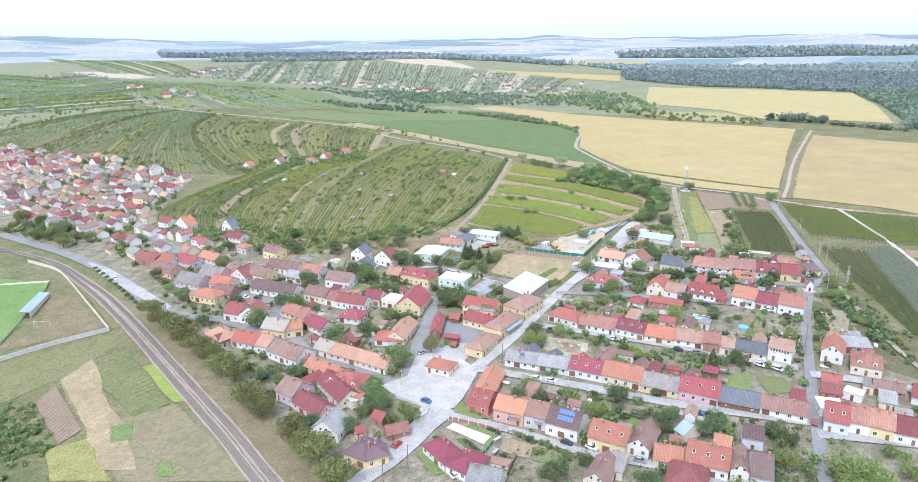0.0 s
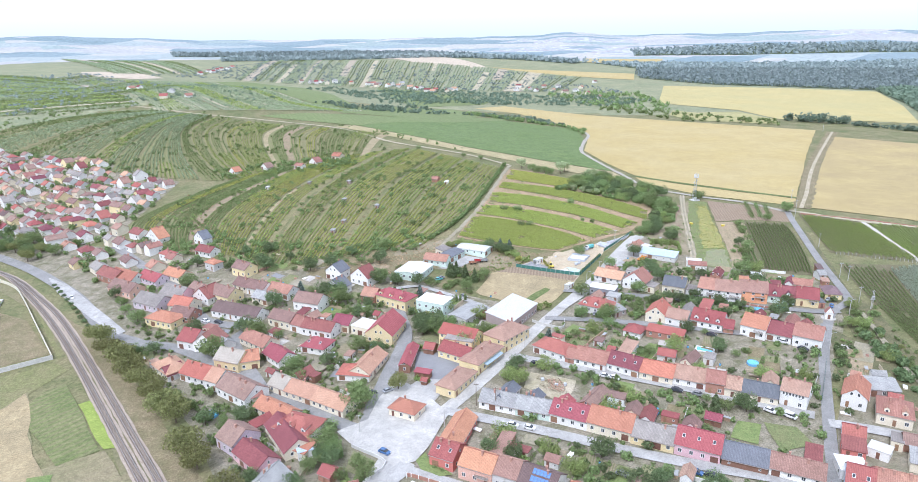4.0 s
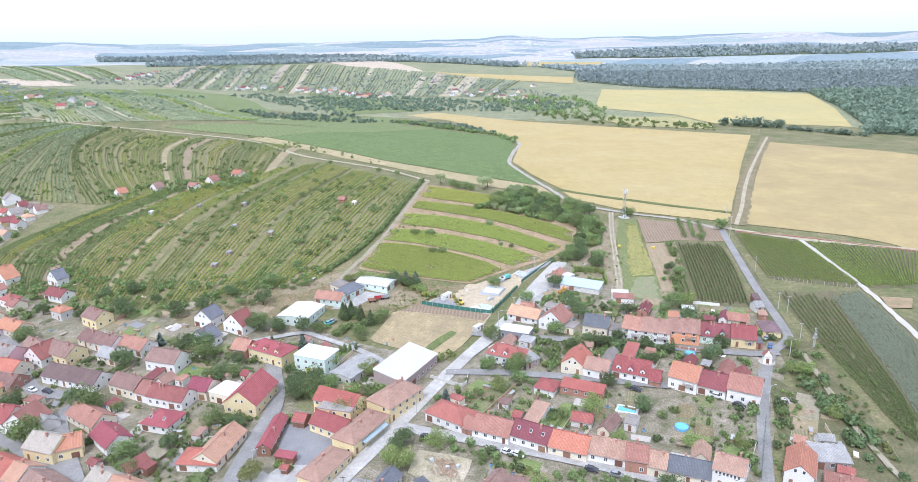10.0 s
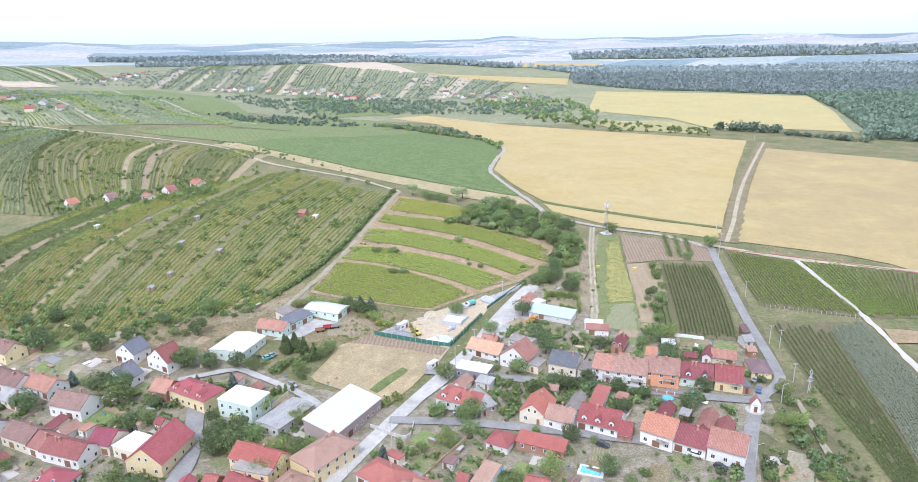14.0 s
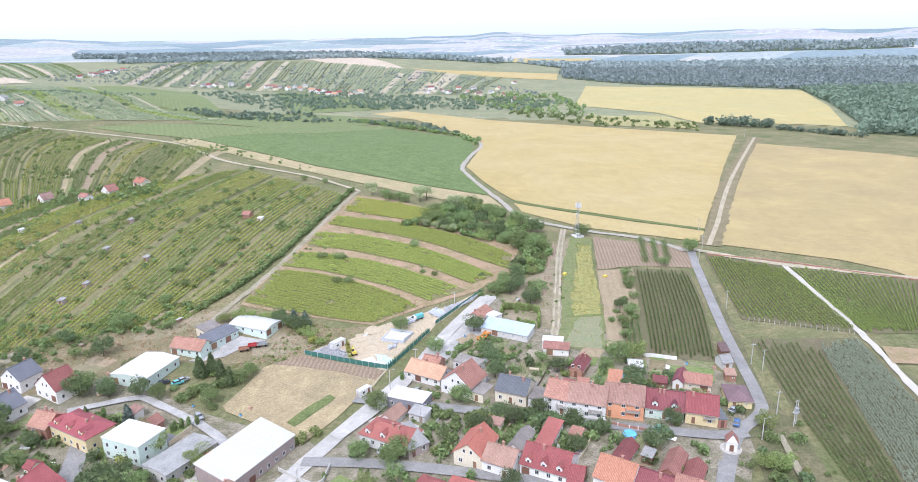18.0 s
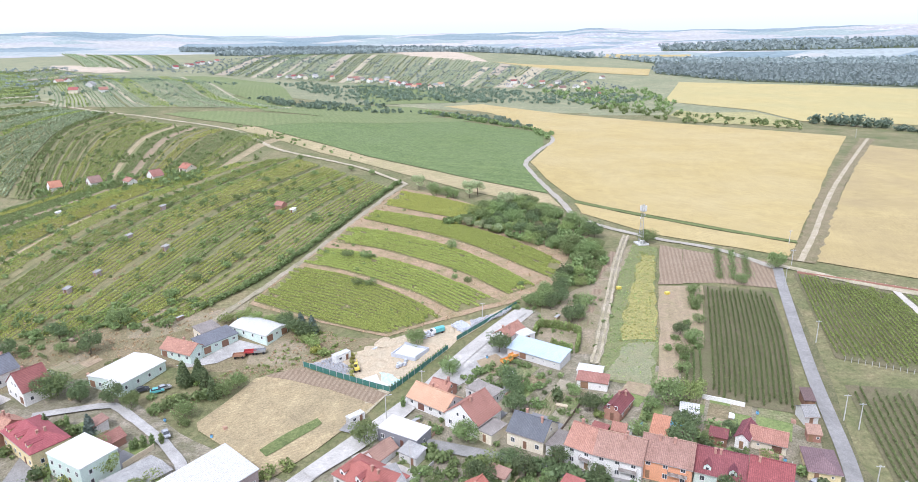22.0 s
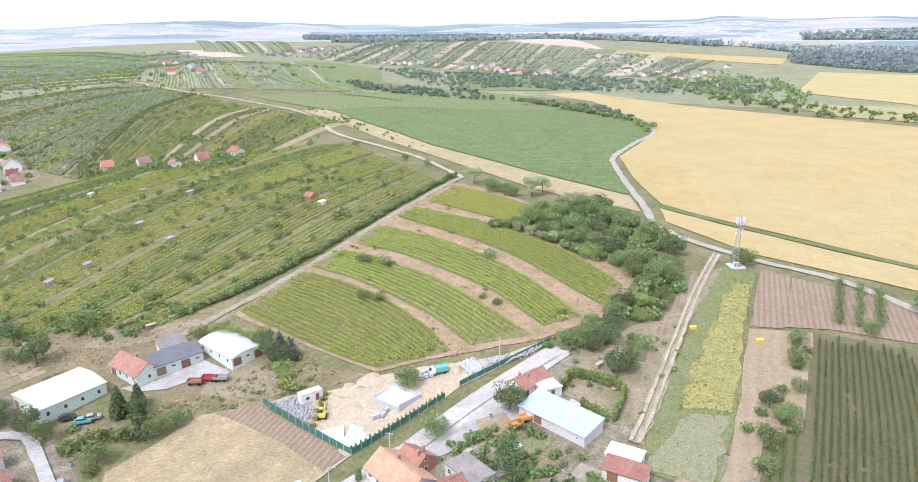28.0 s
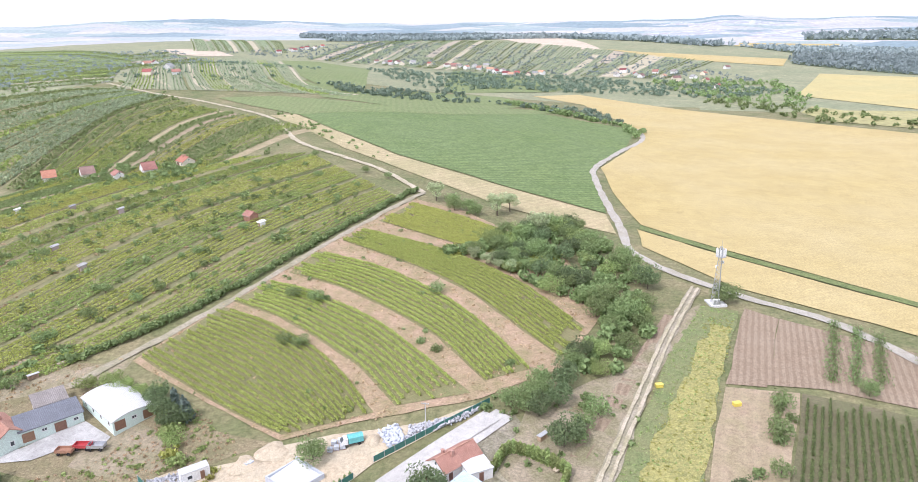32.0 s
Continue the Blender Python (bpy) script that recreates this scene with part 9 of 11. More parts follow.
def railway(line):
    root = new("railway_track")
    tagged(root, "single rusty railway track on grey ballast", "railway", kind="structure")
    v, f = ribbon(line, -2.0, 2.0, 0.42, 4.0, 0.2)
    part("ballast", mesh_of("ballast", v, [q[::-1] for q in f], MATS["ballast"]), root)
    c = smooth_line(line, 4.0)
    d = np.gradient(c, axis=0)
    d /= np.linalg.norm(d, axis=1)[:, None]
    n = np.stack([-d[:, 1], d[:, 0]], -1)
    for s in (-0.75, 0.75):
        lo, hi = c + n * (s - 0.05), c + n * (s + 0.05)
        z = height(c[:, 0], c[:, 1])
        m = len(c)
        v = [(*p, h_) for p, h_ in zip(lo, z + 0.5)] + [(*p, h_) for p, h_ in zip(lo, z + 0.74)] + [(*p, h_) for p, h_ in zip(hi, z + 0.74)] + [(*p, h_) for p, h_ in zip(hi, z + 0.5)]
        f = [(k * m + i, k * m + i + 1, (k + 1) * m + i + 1, (k + 1) * m + i) for k in range(3) for i in range(m - 1)]
        part("rail", mesh_of("rail", v, f, MATS["steel"]), root)
    s = smooth_line(line, 0.7)
    d = np.gradient(s, axis=0)
    lots = []
    z = height(s[:, 0], s[:, 1])
    for (x, y), (dx, dy), h_ in zip(s, d, z):
        q = math.hypot(dx, dy)
        dx, dy = dx / q, dy / q
        bv, bf = boxes((-0.12, 0.12, -1.25, 1.25, 0.4, 0.6))
        lots.append(([(x + a * dx - b * dy, y + a * dy + b * dx, h_ + c_) for a, b, c_ in bv], bf))
    tagged(part("sleepers", mesh_of("sleepers", *merge(*lots), MATS["sleeper"]), root), kind="stuff")


def grandstand(x1, y1, x2, y2):
    L, turn = math.hypot(x2 - x1, y2 - y1), math.degrees(math.atan2(y2 - y1, x2 - x1))
    root = thing("grandstand", x1, y1, "small roofed grandstand with pale blue-grey roof", "grandstand", turn)
    part("roof", slab("roof", [[(-0.5, -3.6, 3.4), (L + 0.5, -3.6, 3.4), (L + 0.5, 1.2, 4.2), (-0.5, 1.2, 4.2)]], 0.15, MATS["roof_bluemetal"]), root)
    part("back_wall", mesh_of("back_wall", *boxes((0, L, -3.2, -3.0, -0.5, 3.3)), MATS["wall_concrete"]), root)
    for i in range(8):
        part("post", mesh_of("post", *tube((i * L / 7, 0.8, -0.3), (i * L / 7, 0.8, 4.0), 0.08, 0.08, 8), MATS["metal_grey"]), root)
    for k in range(4):
        part("bench", mesh_of("bench", *boxes((0.2, L - 0.2, 0.4 - k * 0.9, 0.75 - k * 0.9, 0, 0.45 + k * 0.4)), MATS["wall_wood"]), root)


def goal(x, y, turn):
    root = thing("football_goal", x, y, "white metal football goal frame", "goal", turn)
    for s in (-3.66, 3.66):
        part("post", mesh_of("post", *tube((s, 0, -0.2), (s, 0, 2.44), 0.06, 0.06, 8), MATS["frame_white"]), root)
        part("brace", mesh_of("brace", *tube((s, 1.6, 0), (s, 0.05, 2.4), 0.04, 0.04, 6), MATS["frame_white"]), root)
    part("crossbar", mesh_of("crossbar", *tube((-3.66, 0, 2.44), (3.66, 0, 2.44), 0.06, 0.06, 8), MATS["frame_white"]), root)


def phone_mast(x, y, tall=19.0):
    root = thing("phone_mast", x, y, "tall grey lattice phone mast with white antennas", "mast", 20, "", 0.1)
    base = part("foundation", mesh_of("foundation", *boxes((-2.6, 2.6, -2.6, 2.6, -0.6, 0.5)), MATS["slab_white"]), root, "white concrete foundation")
    legs = [(1.5 * math.cos(a), 1.5 * math.sin(a)) for a in (0.5, 2.6, 4.7)]
    at = lambda i, q: (legs[i][0] * (1 - 0.72 * q), legs[i][1] * (1 - 0.72 * q), 0.5 + q * (tall - 0.5))
    for i in range(3):
        part("leg", mesh_of("leg", *tube(at(i, 0), at(i, 1), 0.13, 0.08, 8), MATS["metal_grey"]), root)
    for k in range(12):
        q0, q1 = k / 12, (k + 1) / 12
        part("brace", mesh_of("brace", *merge(*[tube(at(i, q0), at((i + 1) % 3, q1), 0.055, 0.055, 5) for i in range(3)], *[tube(at(i, q1), at((i + 1) % 3, q1), 0.05, 0.05, 5) for i in range(3)]), MATS["metal_grey"]), root)
    pf = part("platform", mesh_of("platform", *tube((0, 0, tall - 3.2), (0, 0, tall - 3.05), 1.5, 1.5, 14), MATS["metal_grey"]), root)
    for i in range(9):
        a = 2 * math.pi * i / 9
        cx, cy = 1.35 * math.cos(a), 1.35 * math.sin(a)
        part("antenna", mesh_of("antenna", *boxes((cx - 0.17, cx + 0.17, cy - 0.14, cy + 0.14, tall - 2.9, tall - 0.7)), MATS["frame_white"]), root, "white panel antenna")
    for i, (h_, a) in enumerate(((tall - 5.2, 0.3), (tall - 6.6, 2.8))):
        cx, cy = 0.9 * math.cos(a), 0.9 * math.sin(a)
        part("dish", mesh_of("dish", *tube((cx, cy, h_), (cx * 1.35, cy * 1.35, h_), 0.45, 0.5, 14), MATS["frame_white"]), root, "white round dish antenna")
    part("lightning_rod", mesh_of("lightning_rod", *tube((0, 0, tall - 0.5), (0, 0, tall + 2.4), 0.06, 0.02, 6), MATS["metal_grey"]), root)
    for dx in (-1.9, -0.7):
        cb = part("cabinet", mesh_of("cabinet", *boxes((dx, dx + 0.9, -2.3, -1.5, 0.5, 2.3)), MATS["frame_white"]), root)
        part("cabinet_door", mesh_of("cabinet_door", *boxes((dx + 0.06, dx + 0.84, -2.34, -2.3, 0.6, 2.2)), MATS["metal_grey"]), cb)


def chapel(x, y, turn):
    root = thing("chapel", x, y, "tiny white wayside chapel with red tiled roof", "chapel", turn)
    part("plinth", mesh_of("plinth", *tube((0, 0, -0.8), (0, 0, 0.25), 3.0, 3.0, 18), MATS["paving"]), root)
    v, f = boxes((-1.5, 1.5, -1.6, 1.6, 0.25, 3.2))
    v += [(0, -1.6, 4.9), (0, 1.6, 4.9)]
    f += [(5, 4, 8), (7, 6, 9)]
    part("wall", mesh_of("wall", v, f, MATS["wall_white"]), root)
    part("roof", slab("roof", [[(1.8, -1.8, 3.05), (1.8, 1.8, 3.05), (0, 1.8, 5.1), (0, -1.8, 5.1)], [(-1.8, 1.8, 3.05), (-1.8, -1.8, 3.05), (0, -1.8, 5.1), (0, 1.8, 5.1)]], 0.15, MATS["roof_tile"]), root)
    part("door", door_mesh(1.1, 2.0), root, "", pose(0, -1.6, 0.3))
    part("gable_front", mesh_of("gable_front", [(-1.6, -1.95, 3.1), (1.6, -1.95, 3.1), (0, -1.95, 5.6), (-1.6, -1.75, 3.1), (1.6, -1.75, 3.1), (0, -1.75, 5.6)], [(0, 1, 2), (5, 4, 3), (0, 3, 4, 1), (1, 4, 5, 2), (2, 5, 3, 0)], MATS["wall_white"]), root)
    part("cross", mesh_of("cross", *boxes((-0.05, 0.05, -1.9, -1.8, 5.5, 6.3), (-0.25, 0.25, -1.9, -1.8, 5.95, 6.05)), MATS["rail_dark"]), root)


def heap(name, x, y, r, tall, material, label, seed, category="heap"):
    rs = np.random.RandomState(seed)
    n, m = 18, 6
    v = [(0, 0, tall)]
    for k in range(1, m + 1):
        for i in range(n):
            q = r * k / m * (1 + 0.18 * math.sin(i * 1.1 + seed) + rs.uniform(-0.08, 0.08))
            v.append((q * math.cos(2 * math.pi * i / n), q * math.sin(2 * math.pi * i / n), tall * (1 - (k / m) ** 1.3) + rs.uniform(-0.06, 0.06) - (0.2 if k == m else 0)))
    f = [(0, 1 + i, 1 + (i + 1) % n) for i in range(n)]
    f += [(1 + (k - 1) * n + i, 1 + k * n + i, 1 + k * n + (i + 1) % n, 1 + (k - 1) * n + (i + 1) % n) for k in range(1, m) for i in range(n)]
    ob = new(name, mesh_of(name, v, f, MATS[material], True))
    ob.matrix_basis = pose(x, y, ground_z(x, y) + 0.2)
    return tagged(ob, label, category)


def stones(name, poly, n, size, material, label, seed, tall=1.0):
    """A heap of broken stones or blocks, too many to count."""
    rs = np.random.RandomState(seed)
    x0, x1 = min(p[0] for p in poly), max(p[0] for p in poly)
    y0, y1 = min(p[1] for p in poly), max(p[1] for p in poly)
    lots, tries = [], 0
    while len(lots) < n and tries < 20 * n:
        tries += 1
        x, y = rs.uniform(x0, x1), rs.uniform(y0, y1)
        if not inside(x, y, poly):
            continue
        s = size * rs.uniform(0.5, 1.4, 3)
        v, f = boxes((-s[0], s[0], -s[1], s[1], -s[2], s[2]))
        e = Euler(tuple(rs.uniform(0, 3.1, 3))).to_matrix()
        z = ground_z(x, y) + 0.2 + rs.uniform(0, tall)
        lots.append(([tuple(e @ (Vector(p) * rs.uniform(0.8, 1.15)) + Vector((x, y, z))) for p in v], f))
    return tagged(new(name, mesh_of(name, *merge(*lots), MATS[material])), label, "stones", kind="stuff")


def pallet(x, y, turn, label="stack of grey building blocks on a pallet"):
    root = thing("block_pallet", x, y, label, "pallet", turn, "pallets on the building site", 0.22)
    part("pallet_base", mesh_of("pallet_base", *boxes(*[(-0.6, 0.6, -0.5 + k * 0.35, -0.3 + k * 0.35, 0, 0.14) for k in range(3)]), MATS["wall_wood"]), root)
    for i in range(2):
        for j in range(2):
            for k in range(2):
                part("block", mesh_of("block", *boxes((-0.58 + i * 0.59, -0.02 + i * 0.59, -0.5 + j * 0.5, -0.03 + j * 0.5, 0.16 + k * 0.5, 0.63 + k * 0.5)), MATS["block_grey"]), root)


def container(x, y, turn, L=6.0, wide=2.4, tall=2.6, material="wall_white", label="white portable site cabin", name="site_cabin"):
    root = thing(name, x, y, label, "cabin", turn, "", 0.3)
    ribs = [(-L / 2 + i * L / 14, -L / 2 + i * L / 14 + 0.12, -wide / 2 - 0.04, wide / 2 + 0.04, 0.1, tall - 0.1) for i in range(15)]
    part("body", mesh_of("body", *boxes((-L / 2, L / 2, -wide / 2, wide / 2, 0, tall)), MATS[material]), root)
    part("ribs", mesh_of("ribs", *boxes(*ribs), MATS[material]), root)
    part("roof", mesh_of("roof", *boxes((-L / 2 - 0.1, L / 2 + 0.1, -wide / 2 - 0.1, wide / 2 + 0.1, tall, tall + 0.12)), MATS["roof_whiteroof"]), root)
    part("door", door_mesh(0.9, 2.0), root, "", pose(L * 0.25, -wide / 2 - 0.05, 0.05))
    add_window(root, -L * 0.2, -wide / 2 - 0.05, 0.9, 0, 1.2, 1.0, False)


def small_truck(x, y, turn, cover="car_teal", label="small white truck with teal tarpaulin cover"):
    root = thing("truck", x, y, label, "truck", turn, "", 0.3)
    part("chassis", mesh_of("chassis", *boxes((-2.6, 2.6, -0.8, 0.8, 0.5, 0.8)), MATS["car_dark"]), root)
    part("cab", mesh_of("cab", *loft([[(1.0, y_, 0.7), (1.0, y_, 2.1), (1.9, y_, 2.1), (2.6, y_, 1.4), (2.7, y_, 0.7)] for y_ in (-0.95, 0.95)]), MATS["car_white"]), root)
    part("windscreen", mesh_of("windscreen", [(1.95, -0.8, 2.08), (1.95, 0.8, 2.08), (2.62, 0.8, 1.42), (2.62, -0.8, 1.42)], [(0, 3, 2, 1)], MATS["glass"]), root)
    part("cargo_cover", mesh_of("cargo_cover", *loft([[(-2.6, -1.0, 0.8), (-2.6, -1.0, 2.2), (-2.6, 0, 2.55), (-2.6, 1.0, 2.2), (-2.6, 1.0, 0.8)], [(0.9, -1.0, 0.8), (0.9, -1.0, 2.2), (0.9, 0, 2.55), (0.9, 1.0, 2.2), (0.9, 1.0, 0.8)]]), MATS[cover]), root)
    for wx in (-1.6, 1.9):
        for wy in (-0.85, 0.85):
            part("wheel", mesh_of("wheel", *tube((wx, wy - 0.12, 0.4), (wx, wy + 0.12, 0.4), 0.42, 0.42, 12), MATS["tyre"]), root)


def digger(x, y, turn):
    root = thing("excavator", x, y, "small yellow excavator with folded digging arm", "excavator", turn, "", 0.3)
    for s in (-0.8, 0.8):
        part("track", mesh_of("track", *loft([[(-1.2, y_, 0.1), (-1.4, y_, 0.4), (-1.1, y_, 0.7), (1.1, y_, 0.7), (1.4, y_, 0.4), (1.2, y_, 0.1)] for y_ in (s - 0.2, s + 0.2)]), MATS["tyre"]), root)
    part("body", mesh_of("body", *boxes((-1.3, 0.9, -0.8, 0.8, 0.75, 1.5)), MATS["machine_yellow"]), root)
    cb = part("cab", mesh_of("cab", *loft([[(-0.3, y_, 1.5), (-0.3, y_, 2.6), (0.6, y_, 2.6), (0.9, y_, 1.5)] for y_ in (-0.1, 0.75)]), MATS["glass"]), root)
    part("cab_roof", mesh_of("cab_roof", *boxes((-0.4, 0.7, -0.15, 0.8, 2.6, 2.7)), MATS["machine_yellow"]), cb)
    part("boom", mesh_of("boom", *tube((0.8, -0.4, 1.3), (2.4, -0.4, 2.9), 0.2, 0.16, 6), MATS["machine_yellow"]), root)
    part("stick", mesh_of("stick", *tube((2.4, -0.4, 2.9), (3.3, -0.4, 1.2), 0.15, 0.11, 6), MATS["machine_yellow"]), root)
    part("bucket", mesh_of("bucket", *loft([[(3.0, y_, 1.2), (3.5, y_, 1.2), (3.6, y_, 0.7), (3.1, y_, 0.5)] for y_ in (-0.8, 0.0)]), MATS["steel"]), root)


def trailer(x, y, turn, colour, label):
    root = thing("farm_trailer", x, y, label, "trailer", turn, "farm trailers in the yard", 0.3)
    part("bed", mesh_of("bed", *boxes((-2, 2, -1, 1, 0.7, 0.85), (-2, 2, -1, -0.93, 0.85, 1.5), (-2, 2, 0.93, 1, 0.85, 1.5), (-2, -1.93, -0.93, 0.93, 0.85, 1.5), (1.93, 2, -0.93, 0.93, 0.85, 1.5)), MATS[colour]), root)
    part("drawbar", mesh_of("drawbar", *tube((2, 0, 0.7), (3.6, 0, 0.5), 0.06, 0.05, 6), MATS["rail_dark"]), root)
    for wx in (-1.2, 1.2):
        for wy in (-0.95, 0.95):
            part("wheel", mesh_of("wheel", *tube((wx, wy - 0.12, 0.4), (wx, wy + 0.12, 0.4), 0.42, 0.42, 12), MATS["tyre"]), root)


def crate(x, y, turn, colour="machine_yellow", label="yellow plastic field crate on bare soil"):
    root = thing("crate", x, y, label, "crate", turn, "field crates", 0.22)
    part("box", mesh_of("box", *boxes((-0.9, 0.9, -0.6, 0.6, 0, 0.12), (-0.9, 0.9, -0.6, -0.5, 0.12, 0.8), (-0.9, 0.9, 0.5, 0.6, 0.12, 0.8), (-0.9, -0.8, -0.5, 0.5, 0.12, 0.8), (0.8, 0.9, -0.5, 0.5, 0.12, 0.8)), MATS[colour]), root)
    part("lid", mesh_of("lid", *boxes((-0.95, 0.95, -0.65, 0.65, 0.8, 0.88)), MATS[colour]), root)


def building_pit(corners):
    """An excavated cellar with a white concrete slab and low block walls."""
    v, f = drape(corners, 4, 0.55)
    cx, cy = np.mean([c[0] for c in corners]), np.mean([c[1] for c in corners])
    root = thing("house_foundation", cx, cy, "white concrete house foundation with low block walls", "foundation", 0, "", 0.0)
    inv = root.matrix_basis.inverted()
    part("slab", mesh_of("slab", [tuple(inv @ Vector(p)) for p in v], f, MATS["slab_white"]), root)
    z0 = root.matrix_basis.translation.z
    for a, b in zip(corners, corners[1:] + corners[:1]):
        d = np.array(b) - np.array(a)
        L = np.linalg.norm(d)
        ob = part("block_wall", mesh_of("block_wall", *boxes((0, L, -0.15, 0.15, -0.5, 1.1)), MATS["block_grey"]), root)
        ob.matrix_basis = inv @ Matrix.Translation((*a, ground_z(*a) + 0.3)) @ Matrix.Rotation(math.atan2(d[1], d[0]), 4, "Z")


mat("firewood", (0.36, 0.25, 0.16), (0.50, 0.37, 0.25), 0.3, 4, 0.9, spread=0.25)
mat("planks", (0.42, 0.34, 0.25), (0.54, 0.45, 0.34), 0.5, 5, 0.85, spread=0.3)
mat("sheet_white", (0.72, 0.73, 0.74), (0.80, 0.80, 0.80), 0.9, 5, 0.5, spread=0.1)
mat("roofing_grey", (0.36, 0.37, 0.38), (0.46, 0.46, 0.46), 0.8, 5, 0.7, spread=0.25)
mat("old_brick", (0.46, 0.27, 0.20), (0.56, 0.36, 0.28), 0.4, 4, 0.9, spread=0.2)
CLUTTER = {}


def wood_stack(rng):
    v, f = [], []
    for r in range(5):
        for i in range(9):
            a, b = tube((-1.3 + i * 0.3 + rng.uniform(-0.05, 0.05), -0.5, 0.16 + r * 0.24), (-1.3 + i * 0.3, 0.5 + rng.uniform(-0.08, 0.08), 0.16 + r * 0.24), 0.14, 0.13, 5)
            k = len(v)
            v += list(a)
            f += [tuple(j + k for j in q) for q in b]
    return [("firewood_body", (v, f), "firewood"), ("cover", boxes((-1.55, 1.5, -0.6, 0.62, 1.3, 1.36), (-1.5, 1.45, -0.55, 0.0, 1.36, 1.42)), "roofing_grey")]


def plank_pile(rng):
    b = [(-1.6 + rng.uniform(0, 0.4), 1.5 + rng.uniform(0, 0.5), -0.6 + 0.24 * i, -0.4 + 0.24 * i, 0.2 + 0.09 * r, 0.27 + 0.09 * r) for r in range(5) for i in range(5)]
    return [("board_layer", boxes(*b), "planks"), ("bearer", boxes((-1.1, -0.95, -0.65, 0.75, 0, 0.2), (0.9, 1.05, -0.65, 0.75, 0, 0.2)), "pole_wood")]


def brick_stack(rng):
    b = [(-0.6 + 0.3 * i, -0.33 + 0.3 * i, -0.4 + 0.27 * j, -0.15 + 0.27 * j, 0.14, 0.14 + 0.25 * rng.randint(2, 4)) for i in range(4) for j in range(3)]
    return [("brick_block", boxes(*b), "old_brick"), ("pallet_base", boxes((-0.62, 0.6, -0.45, 0.45, 0, 0.14)), "planks")]


def water_barrel(rng):
    return [("barrel", merge(tube((0, 0, 0), (0, 0, 0.45), 0.36, 0.42, 10), tube((0, 0, 0.45), (0, 0, 0.9), 0.42, 0.36, 10)), "pool_wall"), ("lid", tube((0, 0, 0.9), (0, 0, 0.95), 0.38, 0.36, 10), "sign_dark")]


def cold_frame(rng):
    return [("frame", boxes((-1.5, 1.5, -0.7, -0.62, 0, 0.35), (-1.5, 1.5, 0.62, 0.7, 0, 0.6), (-1.5, -1.42, -0.62, 0.62, 0, 0.45), (1.42, 1.5, -0.62, 0.62, 0, 0.45)), "planks"), ("cover", ([(-1.5, -0.75, 0.37), (0.02, -0.75, 0.37), (0.02, 0.75, 0.63), (-1.5, 0.75, 0.63), (0.02, -0.75, 0.40), (1.52, -0.75, 0.40), (1.52, 0.75, 0.66), (0.02, 0.75, 0.66)], [(0, 1, 2, 3), (4, 5, 6, 7)]), "sheet_white")]


def trellis(rng):
    b = [(-3 + 1.5 * i, -2.92 + 1.5 * i, -0.04, 0.04, 0, 1.7) for i in range(5)]
    return [("post_frame", boxes(*b), "pole_wood"), ("bean_foliage", leaf_cloud(np.random.RandomState(3), [(-2.4 + 0.8 * i, 0, 1.0) for i in range(7)], [0.62] * 7, 260, 0.17, 1.1), "leaf_mid")]


CLUTTER_KINDS = {"firewood_stack": (wood_stack, "stack of split firewood under a grey sheet"), "plank_pile": (plank_pile, "pile of weathered planks in a yard"), "brick_stack": (brick_stack, "old bricks stacked on a pallet"),
                 "water_barrel": (water_barrel, "blue plastic rain barrel with dark lid"), "cold_frame": (cold_frame, "low wooden cold frame with pale cover"), "bean_trellis": (trellis, "green beans climbing a wooden trellis")}


def yard_clutter():
    """Firewood, planks, barrels and garden frames in the yards behind the houses."""
    rng = random.Random(19)
    keys = list(CLUTTER_KINDS)
    for k, (make, _) in CLUTTER_KINDS.items():
        CLUTTER[k] = [(n, mesh_of(n, *geo, MATS[m])) for n, geo, m in make(rng)]
    done = []
    for hx, hy, ca, sa, L, D in list(FOOTPRINTS):
        if L < 6 or D < 6 or hx < -170 or hy > 420 or hy < 170:
            continue
        for _ in range(2):
            a, b = rng.uniform(0.5, L - 0.5), D + rng.uniform(3, 24)
            x, y = hx + a * ca - b * sa, hy + a * sa + b * ca
            if len(done) < 130 and clear_of_houses(x, y, 1.2) and off_roads(x, y, 4.0) and all(math.dist((x, y), q) > 4 for q in done):
                done.append((x, y))
                k = rng.choice(keys)
                root = thing(k, x, y, CLUTTER_KINDS[k][1], k.replace("_", " "), math.degrees(math.atan2(sa, ca)) + rng.choice((0, 90)) + rng.uniform(-8, 8), "yard clutter", 0.18)
                for n, me in CLUTTER[k]:
                    ob = part(n, me, root)
                    if n in ("board_layer", "firewood_body", "brick_block", "bean_foliage", "post_frame"):
                        tagged(ob, kind="stuff")


DRY = [(15, 340), (30, 388), (75, 380), (78, 366), (48, 312)]


